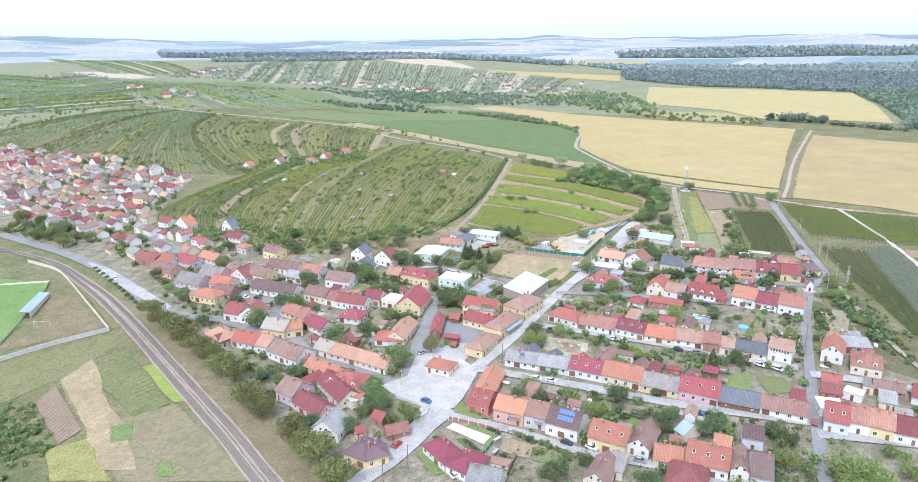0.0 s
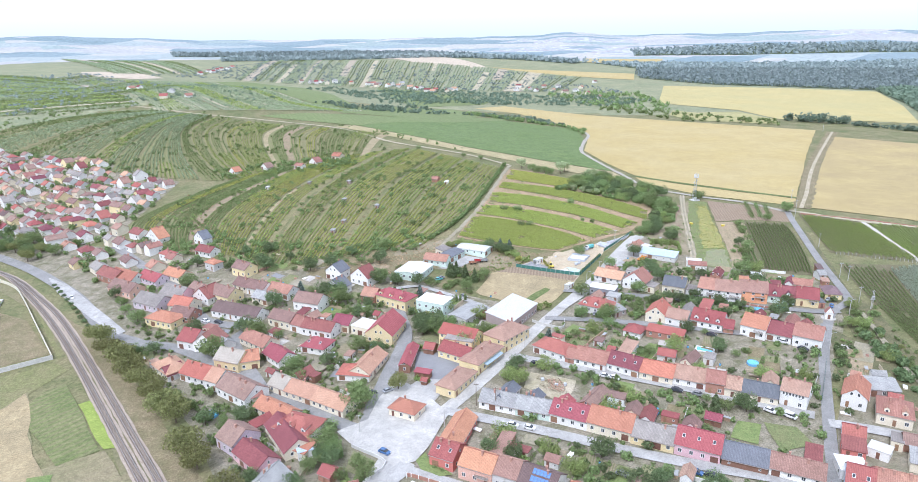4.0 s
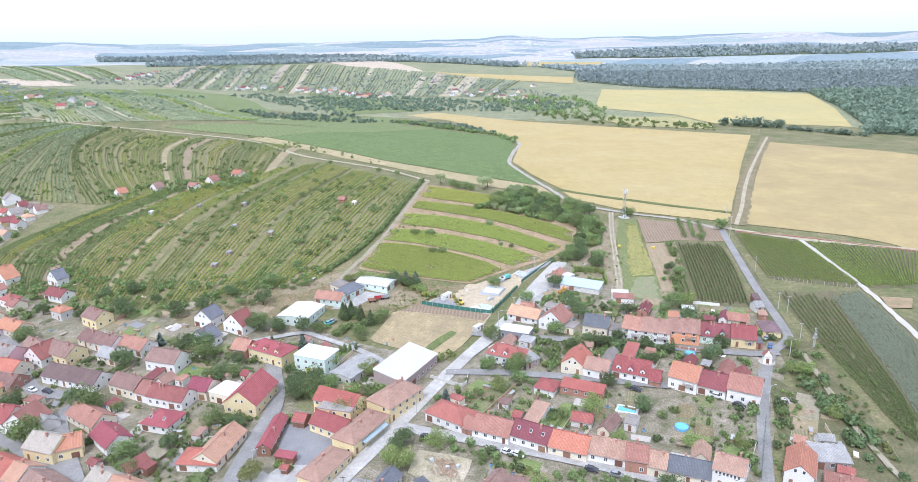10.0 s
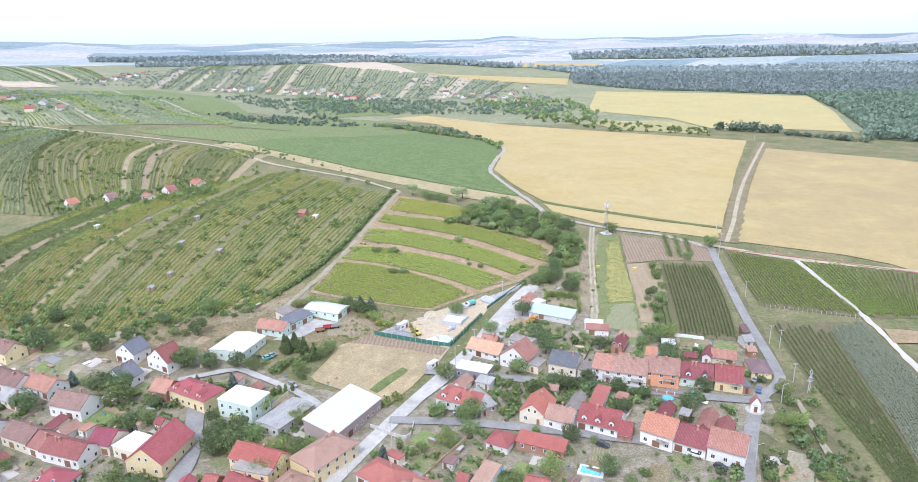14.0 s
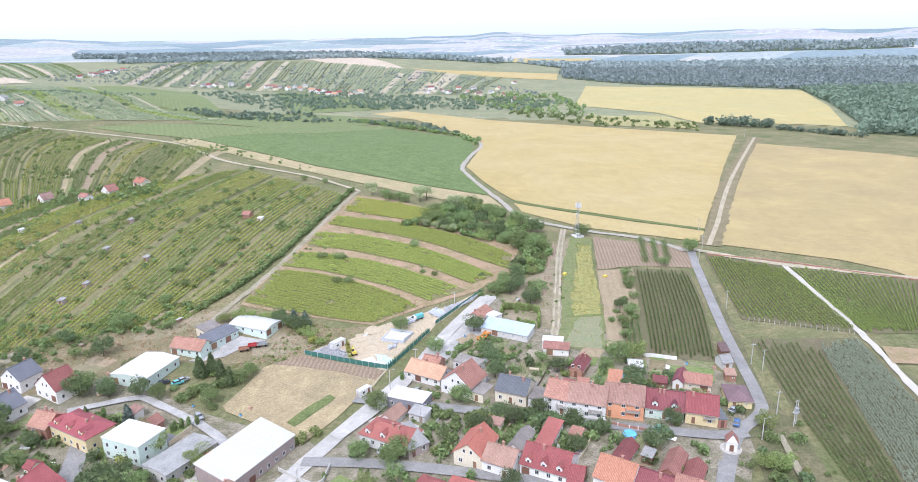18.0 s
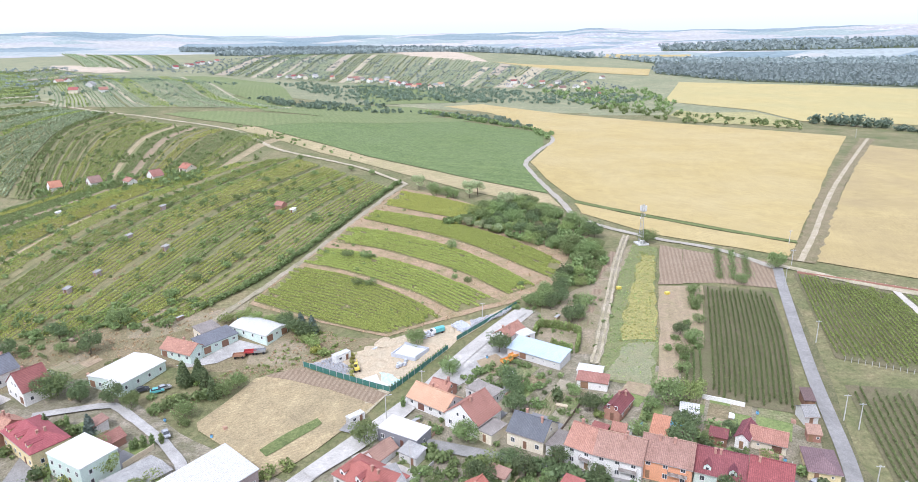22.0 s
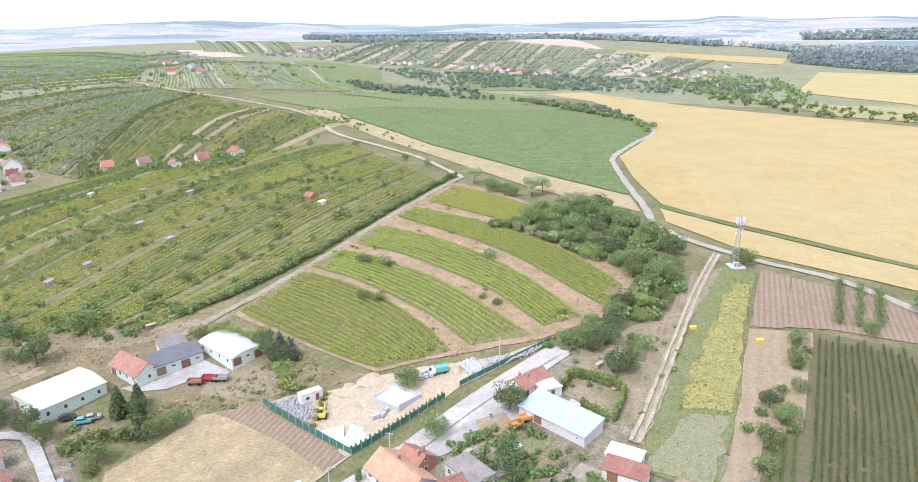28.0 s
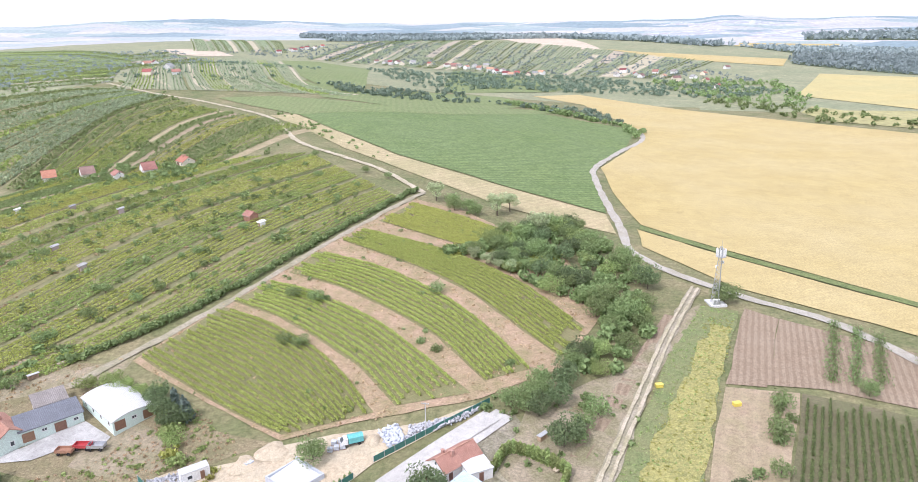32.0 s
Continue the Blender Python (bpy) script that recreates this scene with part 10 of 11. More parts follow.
def plot_fences():
    """Low walls and board fences that divide the gardens behind the houses."""
    rng = random.Random(23)
    n = 0
    for hx, hy, ca, sa, L, D in list(FOOTPRINTS):
        if L < 6 or D < 6 or hx < -170 or hy > 385 or hy < 160 or n > 120:
            continue
        a, reach, ok = L + 0.1, rng.uniform(14, 34), []
        for b in np.arange(D + 0.5, D + reach, 1.6):
            x, y = hx + a * ca - b * sa, hy + a * sa + b * ca
            xi, yi = x - 0.9 * ca, y - 0.9 * sa
            if not (clear_of_houses(x, y, 0.05) and off_roads(x, y, 2.6)) or free_of_plots(xi, yi) or inside(x, y, DRY):
                break
            ok.append((x, y))
        if len(ok) < 4:
            continue
        n += 1
        tall, kind = rng.choice((1.1, 1.4, 1.7)), rng.choice(("wall_concrete", "old_brick", "wall_greywhite", "planks", "pole_wood", "planks", "firewood"))
        v = []
        for x, y in ok:
            z = ground_z(x, y)
            h_ = tall + rng.uniform(-0.06, 0.06)
            v += [(x - ca * 0.07, y - sa * 0.07, z - 0.2), (x + ca * 0.07, y + sa * 0.07, z - 0.2), (x + ca * 0.07, y + sa * 0.07, z + h_), (x - ca * 0.07, y - sa * 0.07, z + h_)]
        m = len(ok)
        f = [(4 * i + k, 4 * i + (k + 1) % 4, 4 * i + 4 + (k + 1) % 4, 4 * i + 4 + k) for i in range(m - 1) for k in range(4)] + [(3, 2, 1, 0), (4 * m - 4, 4 * m - 3, 4 * m - 2, 4 * m - 1)]
        words = {"wall_concrete": "low grey concrete wall", "old_brick": "low old brick wall", "wall_greywhite": "low pale rendered wall", "planks": "weathered pale board fence", "pole_wood": "dark stained board fence", "firewood": "brown wooden board fence"}
        tagged(new("garden_fence", mesh_of("garden_fence", v, f, MATS[kind])), words[kind] + " between two gardens", "fence", group="garden fences")


def far_house(x, y, turn, L, D, h, roof, wall):
    """A small house of the hamlet below the far ridge."""
    root = thing("house", x, y, f"small distant white house with {COLOUR_WORDS[roof]} roof", "house", turn, "hamlet houses", 0.0)
    r = D * 0.36
    v = [(-L / 2, -D / 2, -2), (L / 2, -D / 2, -2), (L / 2, D / 2, -2), (-L / 2, D / 2, -2), (-L / 2, -D / 2, h), (L / 2, -D / 2, h), (L / 2, D / 2, h), (-L / 2, D / 2, h), (-L / 2, 0, h + r), (L / 2, 0, h + r)]
    part("wall", mesh_of("wall", v, [(0, 1, 5, 4), (1, 2, 6, 9, 5), (2, 3, 7, 6), (3, 0, 4, 8, 7)], MATS["wall_" + wall]), root)
    o = 0.4
    part("roof", slab("roof", [[(-L / 2 - o, -D / 2 - o, h - 0.1), (L / 2 + o, -D / 2 - o, h - 0.1), (L / 2 + o, 0, h + r + 0.3), (-L / 2 - o, 0, h + r + 0.3)], [(L / 2 + o, D / 2 + o, h - 0.1), (-L / 2 - o, D / 2 + o, h - 0.1), (-L / 2 - o, 0, h + r + 0.3), (L / 2 + o, 0, h + r + 0.3)]], 0.25, MATS["roof_" + roof]), root)


def hamlet(sites, seed):
    rng = random.Random(seed)
    for x, y in sites:
        far_house(x, y, rng.uniform(-40, 130), rng.uniform(8, 13), rng.uniform(7, 9), rng.uniform(3.2, 6.0), rng.choice(("tile", "tilebrown", "red", "greybrown", "orangepale", "darkred", "grey")), rng.choice(("white", "white", "white", "greywhite", "cream")))


PLOTS = []


def post_row(line, tall, every, label):
    """A row of vineyard end posts."""
    c = smooth_line(line, every)
    root = thing("vineyard_posts", *c[0], label, "posts", 0, "vineyard posts", 0)
    z0 = ground_z(*c[0])
    me = mesh_of("post", *tube((0, 0, -0.2), (0, 0, tall), 0.09, 0.08, 6), MATS["pole_concrete"])
    for x, y in c:
        part("post", me, root, at=Matrix.Translation((x - c[0][0], y - c[0][1], ground_z(x, y) - z0)))


def ruts(line, gap, width, material, label, lift):
    """Two worn wheel tracks along a grassy lane."""
    c = smooth_line(line, 4.0)
    d = np.gradient(c, axis=0)
    d /= np.linalg.norm(d, axis=1)[:, None]
    n = np.stack([-d[:, 1], d[:, 0]], -1)
    for s in (-gap / 2, gap / 2):
        road("wheel_rut", material, width, [tuple(q) for q in c + n * s], label, lift, "path", 0.16)


def canopy(x1, y1, x2, y2, deep, tall):
    """A light metal canopy along a facade."""
    L, turn = math.dist((x1, y1), (x2, y2)), math.degrees(math.atan2(y2 - y1, x2 - x1))
    root = thing("canopy", x1, y1, "light blue metal canopy along the yellow facade", "canopy", turn, dz=0.2)
    part("roof", mesh_of("roof", [(0, 0, tall), (L, 0, tall), (L, deep, tall + 0.5), (0, deep, tall + 0.5), (0, 0, tall + 0.12), (L, 0, tall + 0.12), (L, deep, tall + 0.62), (0, deep, tall + 0.62)], [(3, 2, 1, 0), (4, 5, 6, 7), (0, 1, 5, 4), (1, 2, 6, 5), (2, 3, 7, 6), (3, 0, 4, 7)], MATS["roof_bluemetal"]), root)
    for i in range(5):
        part("post", mesh_of("post", *tube((0.2 + i * (L - 0.4) / 4, 0.15, 0), (0.2 + i * (L - 0.4) / 4, 0.15, tall), 0.06, 0.06, 6), MATS["metal_grey"]), root)


def free_of_plots(x, y):
    for px_, py_, ca, sa, L, y0, y1 in PLOTS:
        u, w = (x - px_) * ca + (y - py_) * sa, -(x - px_) * sa + (y - py_) * ca
        if 0 < u < L and y0 < w < y1:
            return False
    return True


PLOT_WORDS = {"bed_soil": "kitchen garden beds of bare soil and vegetables", "bed_green": "overgrown green garden plot", "lawn": "mown green lawn", "drygrass": "dry grass garden", "paving": "pale paved yard", "soil_pale": "dug garden plot with weeds", "dirtgrey": "bare trodden yard", "yard_asphalt": "dark asphalt yard", "drybare": "bare dry garden ground"}


def garden_plots():
    """Kitchen gardens, lawns and paved yards behind the houses, one behind the other."""
    rng = random.Random(77)
    for hx, hy, ca, sa, L, D in list(FOOTPRINTS):
        if L < 6 or D < 6 or hx < -200 or hy > 440 or hy < 150 or L * D < 45 or (hy > 352 and hx < 60):
            continue
        cols = max(1, round(L / 6.5))
        for c in range(cols):
            u0, u1 = L * c / cols + 0.12, L * (c + 1) / cols - 0.12
            at, k = D + 0.4, 0
            while at < D + 34:
                step = rng.uniform(4.5, 9.0) if k else rng.uniform(3.0, 6.0)
                spots = [(hx + u * ca - w * sa, hy + u * sa + w * ca) for u in (u0, (u0 + u1) / 2, u1) for w in (at + 0.3, at + step / 2, at + step)]
                if not all(off_roads(x, y, 2.9) for x, y in spots):
                    break
                if not all(clear_of_houses(x, y, -0.3) and free_of_plots(x, y) and not inside(x, y, DRY) for x, y in spots):
                    at += 1.5
                    continue
                m = rng.choice(("paving", "dirtgrey", "paving", "yard_asphalt", "bed_soil") if k == 0 else ("bed_soil", "bed_green", "lawn", "soil_pale", "drygrass", "bed_soil", "bed_green", "lawn", "dirtgrey", "bed_green", "drybare"))
                if rng.random() < 0.9:
                    q = [(hx + u * ca - w * sa, hy + u * sa + w * ca) for u, w in ((u0, at), (u1, at), (u1, at + step), (u0, at + step))]
                    v, f = drape(q, 4, 0.16 + 0.05 * rng.random())
                    tagged(new("garden_plot", mesh_of("garden_plot", v, f, MATS[m])), PLOT_WORDS[m], "garden", kind="structure")
                PLOTS.append((hx + u0 * ca, hy + u0 * sa, ca, sa, u1 - u0, at, at + step))
                at += step + 0.1
                k += 1


def back_sheds():
    """Small sheds, garages and woodstores behind the houses."""
    rng = random.Random(5)
    for hx, hy, ca, sa, L, D in list(FOOTPRINTS):
        if L < 7 or D < 6 or hx < -200 or hy > 338 or hy < 165 or L * D < 55:
            continue
        for k in range(3):
            w, dp = rng.uniform(3, 6), rng.uniform(2.6, 4.5)
            a, b = rng.uniform(0, max(0.1, L - w)), D + rng.uniform(1.5, 9)
            if k == 0 and L > 8:
                w, dp, a, b = rng.uniform(4.2, 5.4), rng.uniform(6, 12), rng.choice((0.2, L - 5.6)), D + 0.45
                q = [(hx + u * ca - v * sa, hy + u * sa + v * ca) for u in (a, a + w) for v in np.arange(b + 0.4, b + dp + 1, 1.8)]
                if rng.random() < 0.8 and all(clear_of_houses(x, y, -0.1) and off_roads(x, y, 3.2) for x, y in q):
                    p0, p1 = (hx + a * ca - b * sa, hy + a * sa + b * ca), (hx + (a + w) * ca - b * sa, hy + (a + w) * sa + b * ca)
                    house(*p0, *p1, dp, rng.uniform(2.3, 2.68), rng.choice(("cross", "shed", "cross")), rng.choice(("tile", "tilebrown", "orange", "red", "darkred", "tilepink", "greybrown")), rng.choice(("cream", "white", "white", "brick")), detail=1)
                continue
            q = [(hx + u * ca - v * sa, hy + u * sa + v * ca) for u, v in ((a, b), (a + w, b), (a + w, b + dp), (a, b + dp))]
            if rng.random() < 0.75 and all(clear_of_houses(x, y, 0.4) and off_roads(x, y, 3.2) for x, y in q):
                house(*q[0], *q[1], dp, rng.uniform(2.2, 2.7), rng.choice(("shed", "gable", "shed", "flat")), rng.choice(("tile", "tilebrown", "grey", "greybrown", "red", "darkred", "tilepink")), rng.choice(("cream", "greywhite", "wood", "brick", "white")), detail=1)


garden_plots()
plot_fences()
back_sheds()
yard_clutter()

# street furniture, vehicles, pools, railway, building site
railway([(-36.8, 154.3), (-57.8, 178.9), (-79.3, 206.2), (-105.6, 237.8), (-138.1, 276.5), (-165.7, 308.7), (-188.2, 333.4), (-207.5, 352.2), (-235.2, 378.1), (-260.5, 397), (-302.2, 421.4), (-353.3, 449.5)])
railway([(-40.2, 151.4), (-61.2, 176), (-82.6, 203.2), (-108.9, 234.9), (-141.3, 273.7), (-168.7, 305.8), (-191, 330.4), (-209.6, 349.6), (-236.6, 376.4), (-260.5, 397), (-302.2, 421.4), (-353.3, 449.5)])
round_pool(-78.2, 244.7, 2.3)
round_pool(82.9, 285.3, 1.7)
round_pool(144.9, 317.5, 2)
round_pool(124.3, 270.8, 2.2)
round_pool(79.1, 240.2, 1.9)
long_pool(110, 283.4, 6, 3.4, -23)
long_pool(66.1, 243.4, 6.5, 3.6, -27)
long_pool(153.6, 350.2, 5, 3, -18)
car(117.7, 238.5, -46, "car_white")
car(123, 235, -49, "car_white", True)
car(83.2, 207.5, -35, "car_blue")
car(87.3, 205.8, -35, "car_dark")
car(35.1, 192.7, -33, "car_dark")
car(42.7, 189.8, -41, "car_white")
car(56.6, 182.5, -27, "car_silver")
car(-21.1, 194.7, 56, "car_red")
car(119.8, 199.5, 60, "car_red")
car(-47.5, 199.7, -48, "car_red")
car(-48.6, 197.8, -47, "car_silver")
car(-1.2, 178.3, 36, "car_white")
car(-192.3, 352.9, -53, "car_white")
car(-12.5, 220.5, -32, "car_blue")
car(61.3, 207.3, -33, "car_silver")
car(116.4, 294.6, -34, "car_dark")
car(147.8, 280.4, -48, "car_dark")
car(142.9, 286.8, -37, "car_white")
car(159.3, 289.4, 64, "car_white")
car(96.9, 249.7, -28, "car_silver")
car(90.2, 252.8, -29, "car_dark")
car(69.4, 262.3, -30, "car_white")
car(66.1, 263.9, -32, "car_white")
car(71.9, 319.1, 69, "car_silver")
car(40.8, 274.7, -16, "car_dark")
car(154.7, 318.5, -28, "car_teal")
car(178, 319.2, 60, "car_blue")
car(11.2, 344.3, -50, "car_silver")
car(-2.5, 365.8, 30, "car_teal")
car(-1.2, 367.6, 43, "car_silver")
car(-7.5, 366, 38, "car_dark")
car(29.6, 233.6, -22, "car_white")
car(35.1, 231.8, -24, "car_white")
car(-108.8, 319, -29, "car_white")
car(-102.3, 317.3, -26, "car_dark")
car(-51.1, 247.6, -33, "car_dark")
car(-21.9, 255.9, 21, "car_dark")
car(-141.7, 369.2, -50, "car_silver")
car(-15.9, 257.2, 39, "car_silver")
car(180.1, 325.8, 38, "car_silver")
utility_pole(198.4, 352.6, 8)
utility_pole(192.4, 323.3, 8)
utility_pole(216.2, 443.4, 8)
utility_pole(209, 396.6, 8)
utility_pole(200.4, 348.5, 8)
utility_pole(17.2, 247, 9, wood=True)
utility_pole(-16.6, 183.3, 9, wood=True)
utility_pole(-23.6, 175.4, 9, wood=True)
utility_pole(182, 311.6, 7, lamp=True)
utility_pole(158.6, 281.3, 7, lamp=True)
utility_pole(-12.8, 264.9, 7, lamp=True)
utility_pole(227.3, 466.3, 7)
utility_pole(-22.5, 232.3, 7)
utility_pole(6.3, 234.7, 7, lamp=True)
utility_pole(24.1, 244.2, 9, wood=True)
utility_pole(37.6, 289.6, 8, lamp=True)
utility_pole(98, 409.7, 8)
utility_pole(81.7, 365.9, 8)
utility_pole(50.2, 303.3, 8, lamp=True)
utility_pole(73, 352.5, 8, lamp=True)
utility_pole(83.4, 329.4, 8, lamp=True)
utility_pole(430, 845.5, 8)
utility_pole(236.3, 493.3, 7)
transformer_pole(194.1, 316.7)
phone_mast(168.7, 490.8)
chapel(171.3, 308.3, -20)
grandstand(-216.6, 308.1, -222.4, 334.4)
goal(-201.8, 298.9, 0)
fence_line([(-211.3, 258.5), (-200.4, 265.1), (-184.7, 278), (-164.8, 290.3)], 2, "wall_concrete", "long grey concrete panel wall round the sports ground", name='concrete_wall', every=4, thick=0.18, posts='wall_concrete', category='wall')
fence_line([(-164.8, 290.3), (-191.5, 321.8), (-222.1, 357.8), (-238.2, 374.2), (-265.5, 392)], 1.8, "wall_yellowish", "pale yellowish wall along the sports ground", name='concrete_wall', every=5, thick=0.18, posts='wall_concrete', category='wall')
fence_line([(-277.1, 352.4), (-259, 355), (-231.1, 355.9)], 1, "frame_white", "white board fence beside the pitch", every=4, thick=0.05)
fence_line([(-231.1, 355.9), (-225.6, 340.8), (-216.6, 308.1), (-210.4, 280.4)], 1, "metal_grey", "grey metal railing beside the pitch", every=4, thick=0.04)
fence_line([(39.3, 383.3), (55, 375.3), (71.5, 367.1)], 1.8, "fence_green", "green mesh fence round the building site")
fence_line([(71.5, 367.1), (79.2, 379.4), (87.1, 392.1)], 1.6, "fence_green", "green mesh fence along the street")
fence_line([(89.6, 397.7), (100, 410.4), (110.4, 422.9)], 1.6, "fence_green", "green mesh fence along the street verge")
fence_line([(-4.2, 208.6), (-2.8, 209), (8.9, 203.5), (13.7, 200.7)], 1.2, "wall_brick", "low brick garden wall with pale pillars", name='garden_wall', thick=0.2, posts='wall_white', category='wall')
fence_line([(80.7, 204.8), (88.5, 200.9)], 1.6, "wall_white", "white rendered yard wall", name='garden_wall', thick=0.25, posts=None, category='wall')
fence_line([(163.5, 362.4), (168.5, 360.6), (174.2, 358.2)], 1.4, "wall_white", "white rendered garden wall", name='garden_wall', thick=0.25, posts=None, category='wall')
fence_line([(42.6, 314.3), (54.6, 306.1), (57.3, 314.5)], 1.2, "wall_concrete", "pale garden wall beside the street", name='garden_wall', thick=0.2, posts=None, category='wall')
fence_line([(139.6, 324.3), (145.8, 320.8), (150.3, 319)], 1.2, "wall_brick", "low brick street wall", name='garden_wall', thick=0.2, posts='wall_white', category='wall')
fence_line([(153.6, 273.1), (137.4, 243.3)], 1.2, "fence_green", "thin green wire fence", thick=0.04)
fence_line([(-24.1, 224.6), (-11.4, 215.6), (-15, 209.3), (-20.2, 200.8)], 1.2, "wall_greywhite", "low pale rendered garden wall", name='garden_wall', thick=0.2, posts=None, category='wall')
fence_line([(13.7, 200.4), (11, 195), (6.8, 187.7)], 1.1, "fence_green", "low green fence with white posts", thick=0.08, posts='wall_white')
bushes("garden_hedge", [(0.8, 196.2), (2, 197.2), (6.4, 190.8), (5.2, 189.8)], 14, (0.6, 0.9), 63, "leaf_dark", "clipped dark hedge behind the house", 60, 1.5, avoid=False, size=0.24)
bushes("street_hedge", [(15, 201), (15.8, 202), (34.6, 189.4), (33.8, 187.8)], 34, (0.6, 1.1), 64, "leaf_mid", "shrubs along the street plots", 60, 1.5, avoid=False, size=0.24)
bushes("street_hedge", [(28, 192.4), (28.6, 193.2), (34, 189.8), (33.4, 188.8)], 6, (0.6, 0.9), 65, "leaf_yellow", "yellow flowering shrubs along the street", 60, 1.4, avoid=False, size=0.24)
bushes("front_shrubs", [(9.6, 202.4), (10.4, 203), (14, 200.8), (13, 199.6)], 8, (0.5, 1.0), 66, "leaf_dark", "dark shrubs in a front garden corner", 60, 1.6, avoid=False, size=0.24)
bushes("front_shrubs", [(-10, 198.6), (-9, 199.6), (-5.6, 198.4), (-7, 197.4)], 8, (0.5, 1.0), 67, "leaf_dark", "dark shrubs before the red-roofed house", 60, 1.5, avoid=False, size=0.24)
bushes("front_shrubs", [(3.4, 212.6), (4, 213.6), (9, 210.2), (8.4, 209.4)], 8, (0.5, 0.9), 68, "leaf_mid", "shrubs before the red house", 60, 1.5, avoid=False, size=0.24)
post_row([(212.8, 384.5), (231.1, 376.3), (247.8, 368.5)], 1.8, 1.7, "row of pale vineyard end posts")
fence_line([(226.2, 457.3), (257.5, 442.7), (285.8, 425.2), (306.7, 413.4)], 0.7, "wall_brick", "low brownish stone edging along the field", every=5, thick=0.4, posts=None, name='stone_edging', category='wall')
hamlet([(-646.5, 1684.7), (-654.9, 1757.8), (-634.1, 1732.9), (-644.4, 1792), (-640.1, 1809), (-636.4, 1842.8), (-642.1, 1895.5), (-380.7, 1599.3), (-354.9, 1581.1), (-340.4, 1572), (-334.4, 1597), (-314.4, 1565.1), (-304.5, 1601.5), (-263.4, 1583.5), (-222.9, 1564.1), (-199, 1531.2), (-214.4, 1586), (-198.5, 1564.9), (-175.2, 1532), (-167.9, 1564.9), (-151.2, 1532.1), (-148.2, 1574.7), (-123, 1497.9), (-108.6, 1474.4), (-98.2, 1485.9), (-82, 1438.2), (-68.6, 1413.8), (-66, 1450.1), (-40.7, 1414), (-27, 1470.4), (-33.9, 1448.5), (100.9, 1454.6), (131, 1471.7), (140.5, 1437.8), (175.6, 1443.1), (192.6, 1386), (244.6, 1292.7), (163.5, 1510.4), (109.4, 1517.5), (193.5, 1506.5), (221, 1435.7), (234.5, 1367.6), (288.9, 1613.5), (241.2, 1500.3), (-524.9, 1101.8), (-510.1, 1100.1), (-407.9, 956.9), (-421.5, 1012.9), (-377.5, 966.7)], 61)
field("school_yard", "yard_asphalt", 0.26, 8, [(-7.4, 288), (0.8, 287), (14, 277), (14, 267), (8, 261.5), (-7.2, 269)], "dark asphalt yard between the school wings", "ground", 0.15)
field("plaza", "concrete", 0.45, 8, [(-30.7, 232.9), (-20.9, 239.5), (-18.5, 253.9), (-13.1, 266.1), (-3.7, 258.1), (7.7, 242.2), (1.2, 222.5), (-2.2, 216), (-9, 213.6), (-11, 217), (-25, 226.3)], "pale concrete crossroads plaza", "ground", 0.15)
field("plaza", "concrete2", 0.4, 8, [(-16.9, 250.4), (-4.5, 265.5), (8.3, 264.6), (-0.3, 244.3)], "pale concrete forecourt", "ground", 0.15)
field("road_apron", "concrete2", 0.43, 6, [(-20.6, 199.6), (-15.2, 208.8), (-11.2, 215.4), (-8, 219), (-2, 214), (-4.6, 208.8), (-8.6, 203.6), (-13.6, 194.6), (-21, 184), (-28, 176.4), (-32, 180)], "pale concrete street mouth", "ground", 0.3)
field("pale_pad", "slab_white", 0.34, 8, [(-4.8, 204.2), (-2.3, 207), (10.4, 198.3), (7.6, 194.2)], "pale paved pad in a front garden", "ground", 0.15)
field("front_lawn", "lawn", 0.3, 6, [(1.6, 204.6), (3.6, 206), (13, 199.2), (8.8, 192), (7.6, 194.4), (10.2, 198.3)], "green lawn beside a paved pad", "ground", 0.2)
field("front_lawn", "lawn", 0.3, 6, [(-15, 191.8), (-12.8, 193.4), (-4.6, 180.4), (-8, 179)], "green lawn strip before the house", "ground", 0.2)
field("front_lawn", "grass_deep", 0.28, 6, [(-1.4, 197.4), (1.4, 198.6), (7.6, 190), (4.8, 187.6)], "green lawn behind the house", "ground", 0.2)
field("garden_bed", "soil_pale", 0.3, 6, [(14.8, 198), (24.4, 193), (22, 185.8), (13, 190.6)], "dug garden plot with weeds", "ground", 0.3)
field("garden_bed", "bed_green", 0.3, 6, [(25, 192.4), (33.6, 187.4), (31, 180.8), (22.6, 185.4)], "overgrown green garden plot", "ground", 0.3)
field("garden_bed", "bed_green", 0.3, 6, [(-23, 222.4), (-12.6, 215), (-16.4, 208.8), (-24, 212)], "overgrown green garden plot", "ground", 0.3)
field("garden_bed", "bed_soil", 0.3, 6, [(49.6, 218), (54.6, 217.6), (54.4, 207.6), (48.7, 207.9)], "kitchen garden beds of bare soil", "ground", 0.3)
field("back_lawn", "lawn", 0.3, 6, [(105.3, 234), (112.2, 231.6), (106.9, 220.9), (99.6, 224.9)], "bright mown lawn behind the houses", "ground", 0.3)
field("back_lawn", "weeds_green", 0.3, 6, [(113.4, 232.8), (122.8, 229.6), (124.2, 219.8), (112.6, 217)], "rough green grass plot behind the houses", "ground", 0.3)
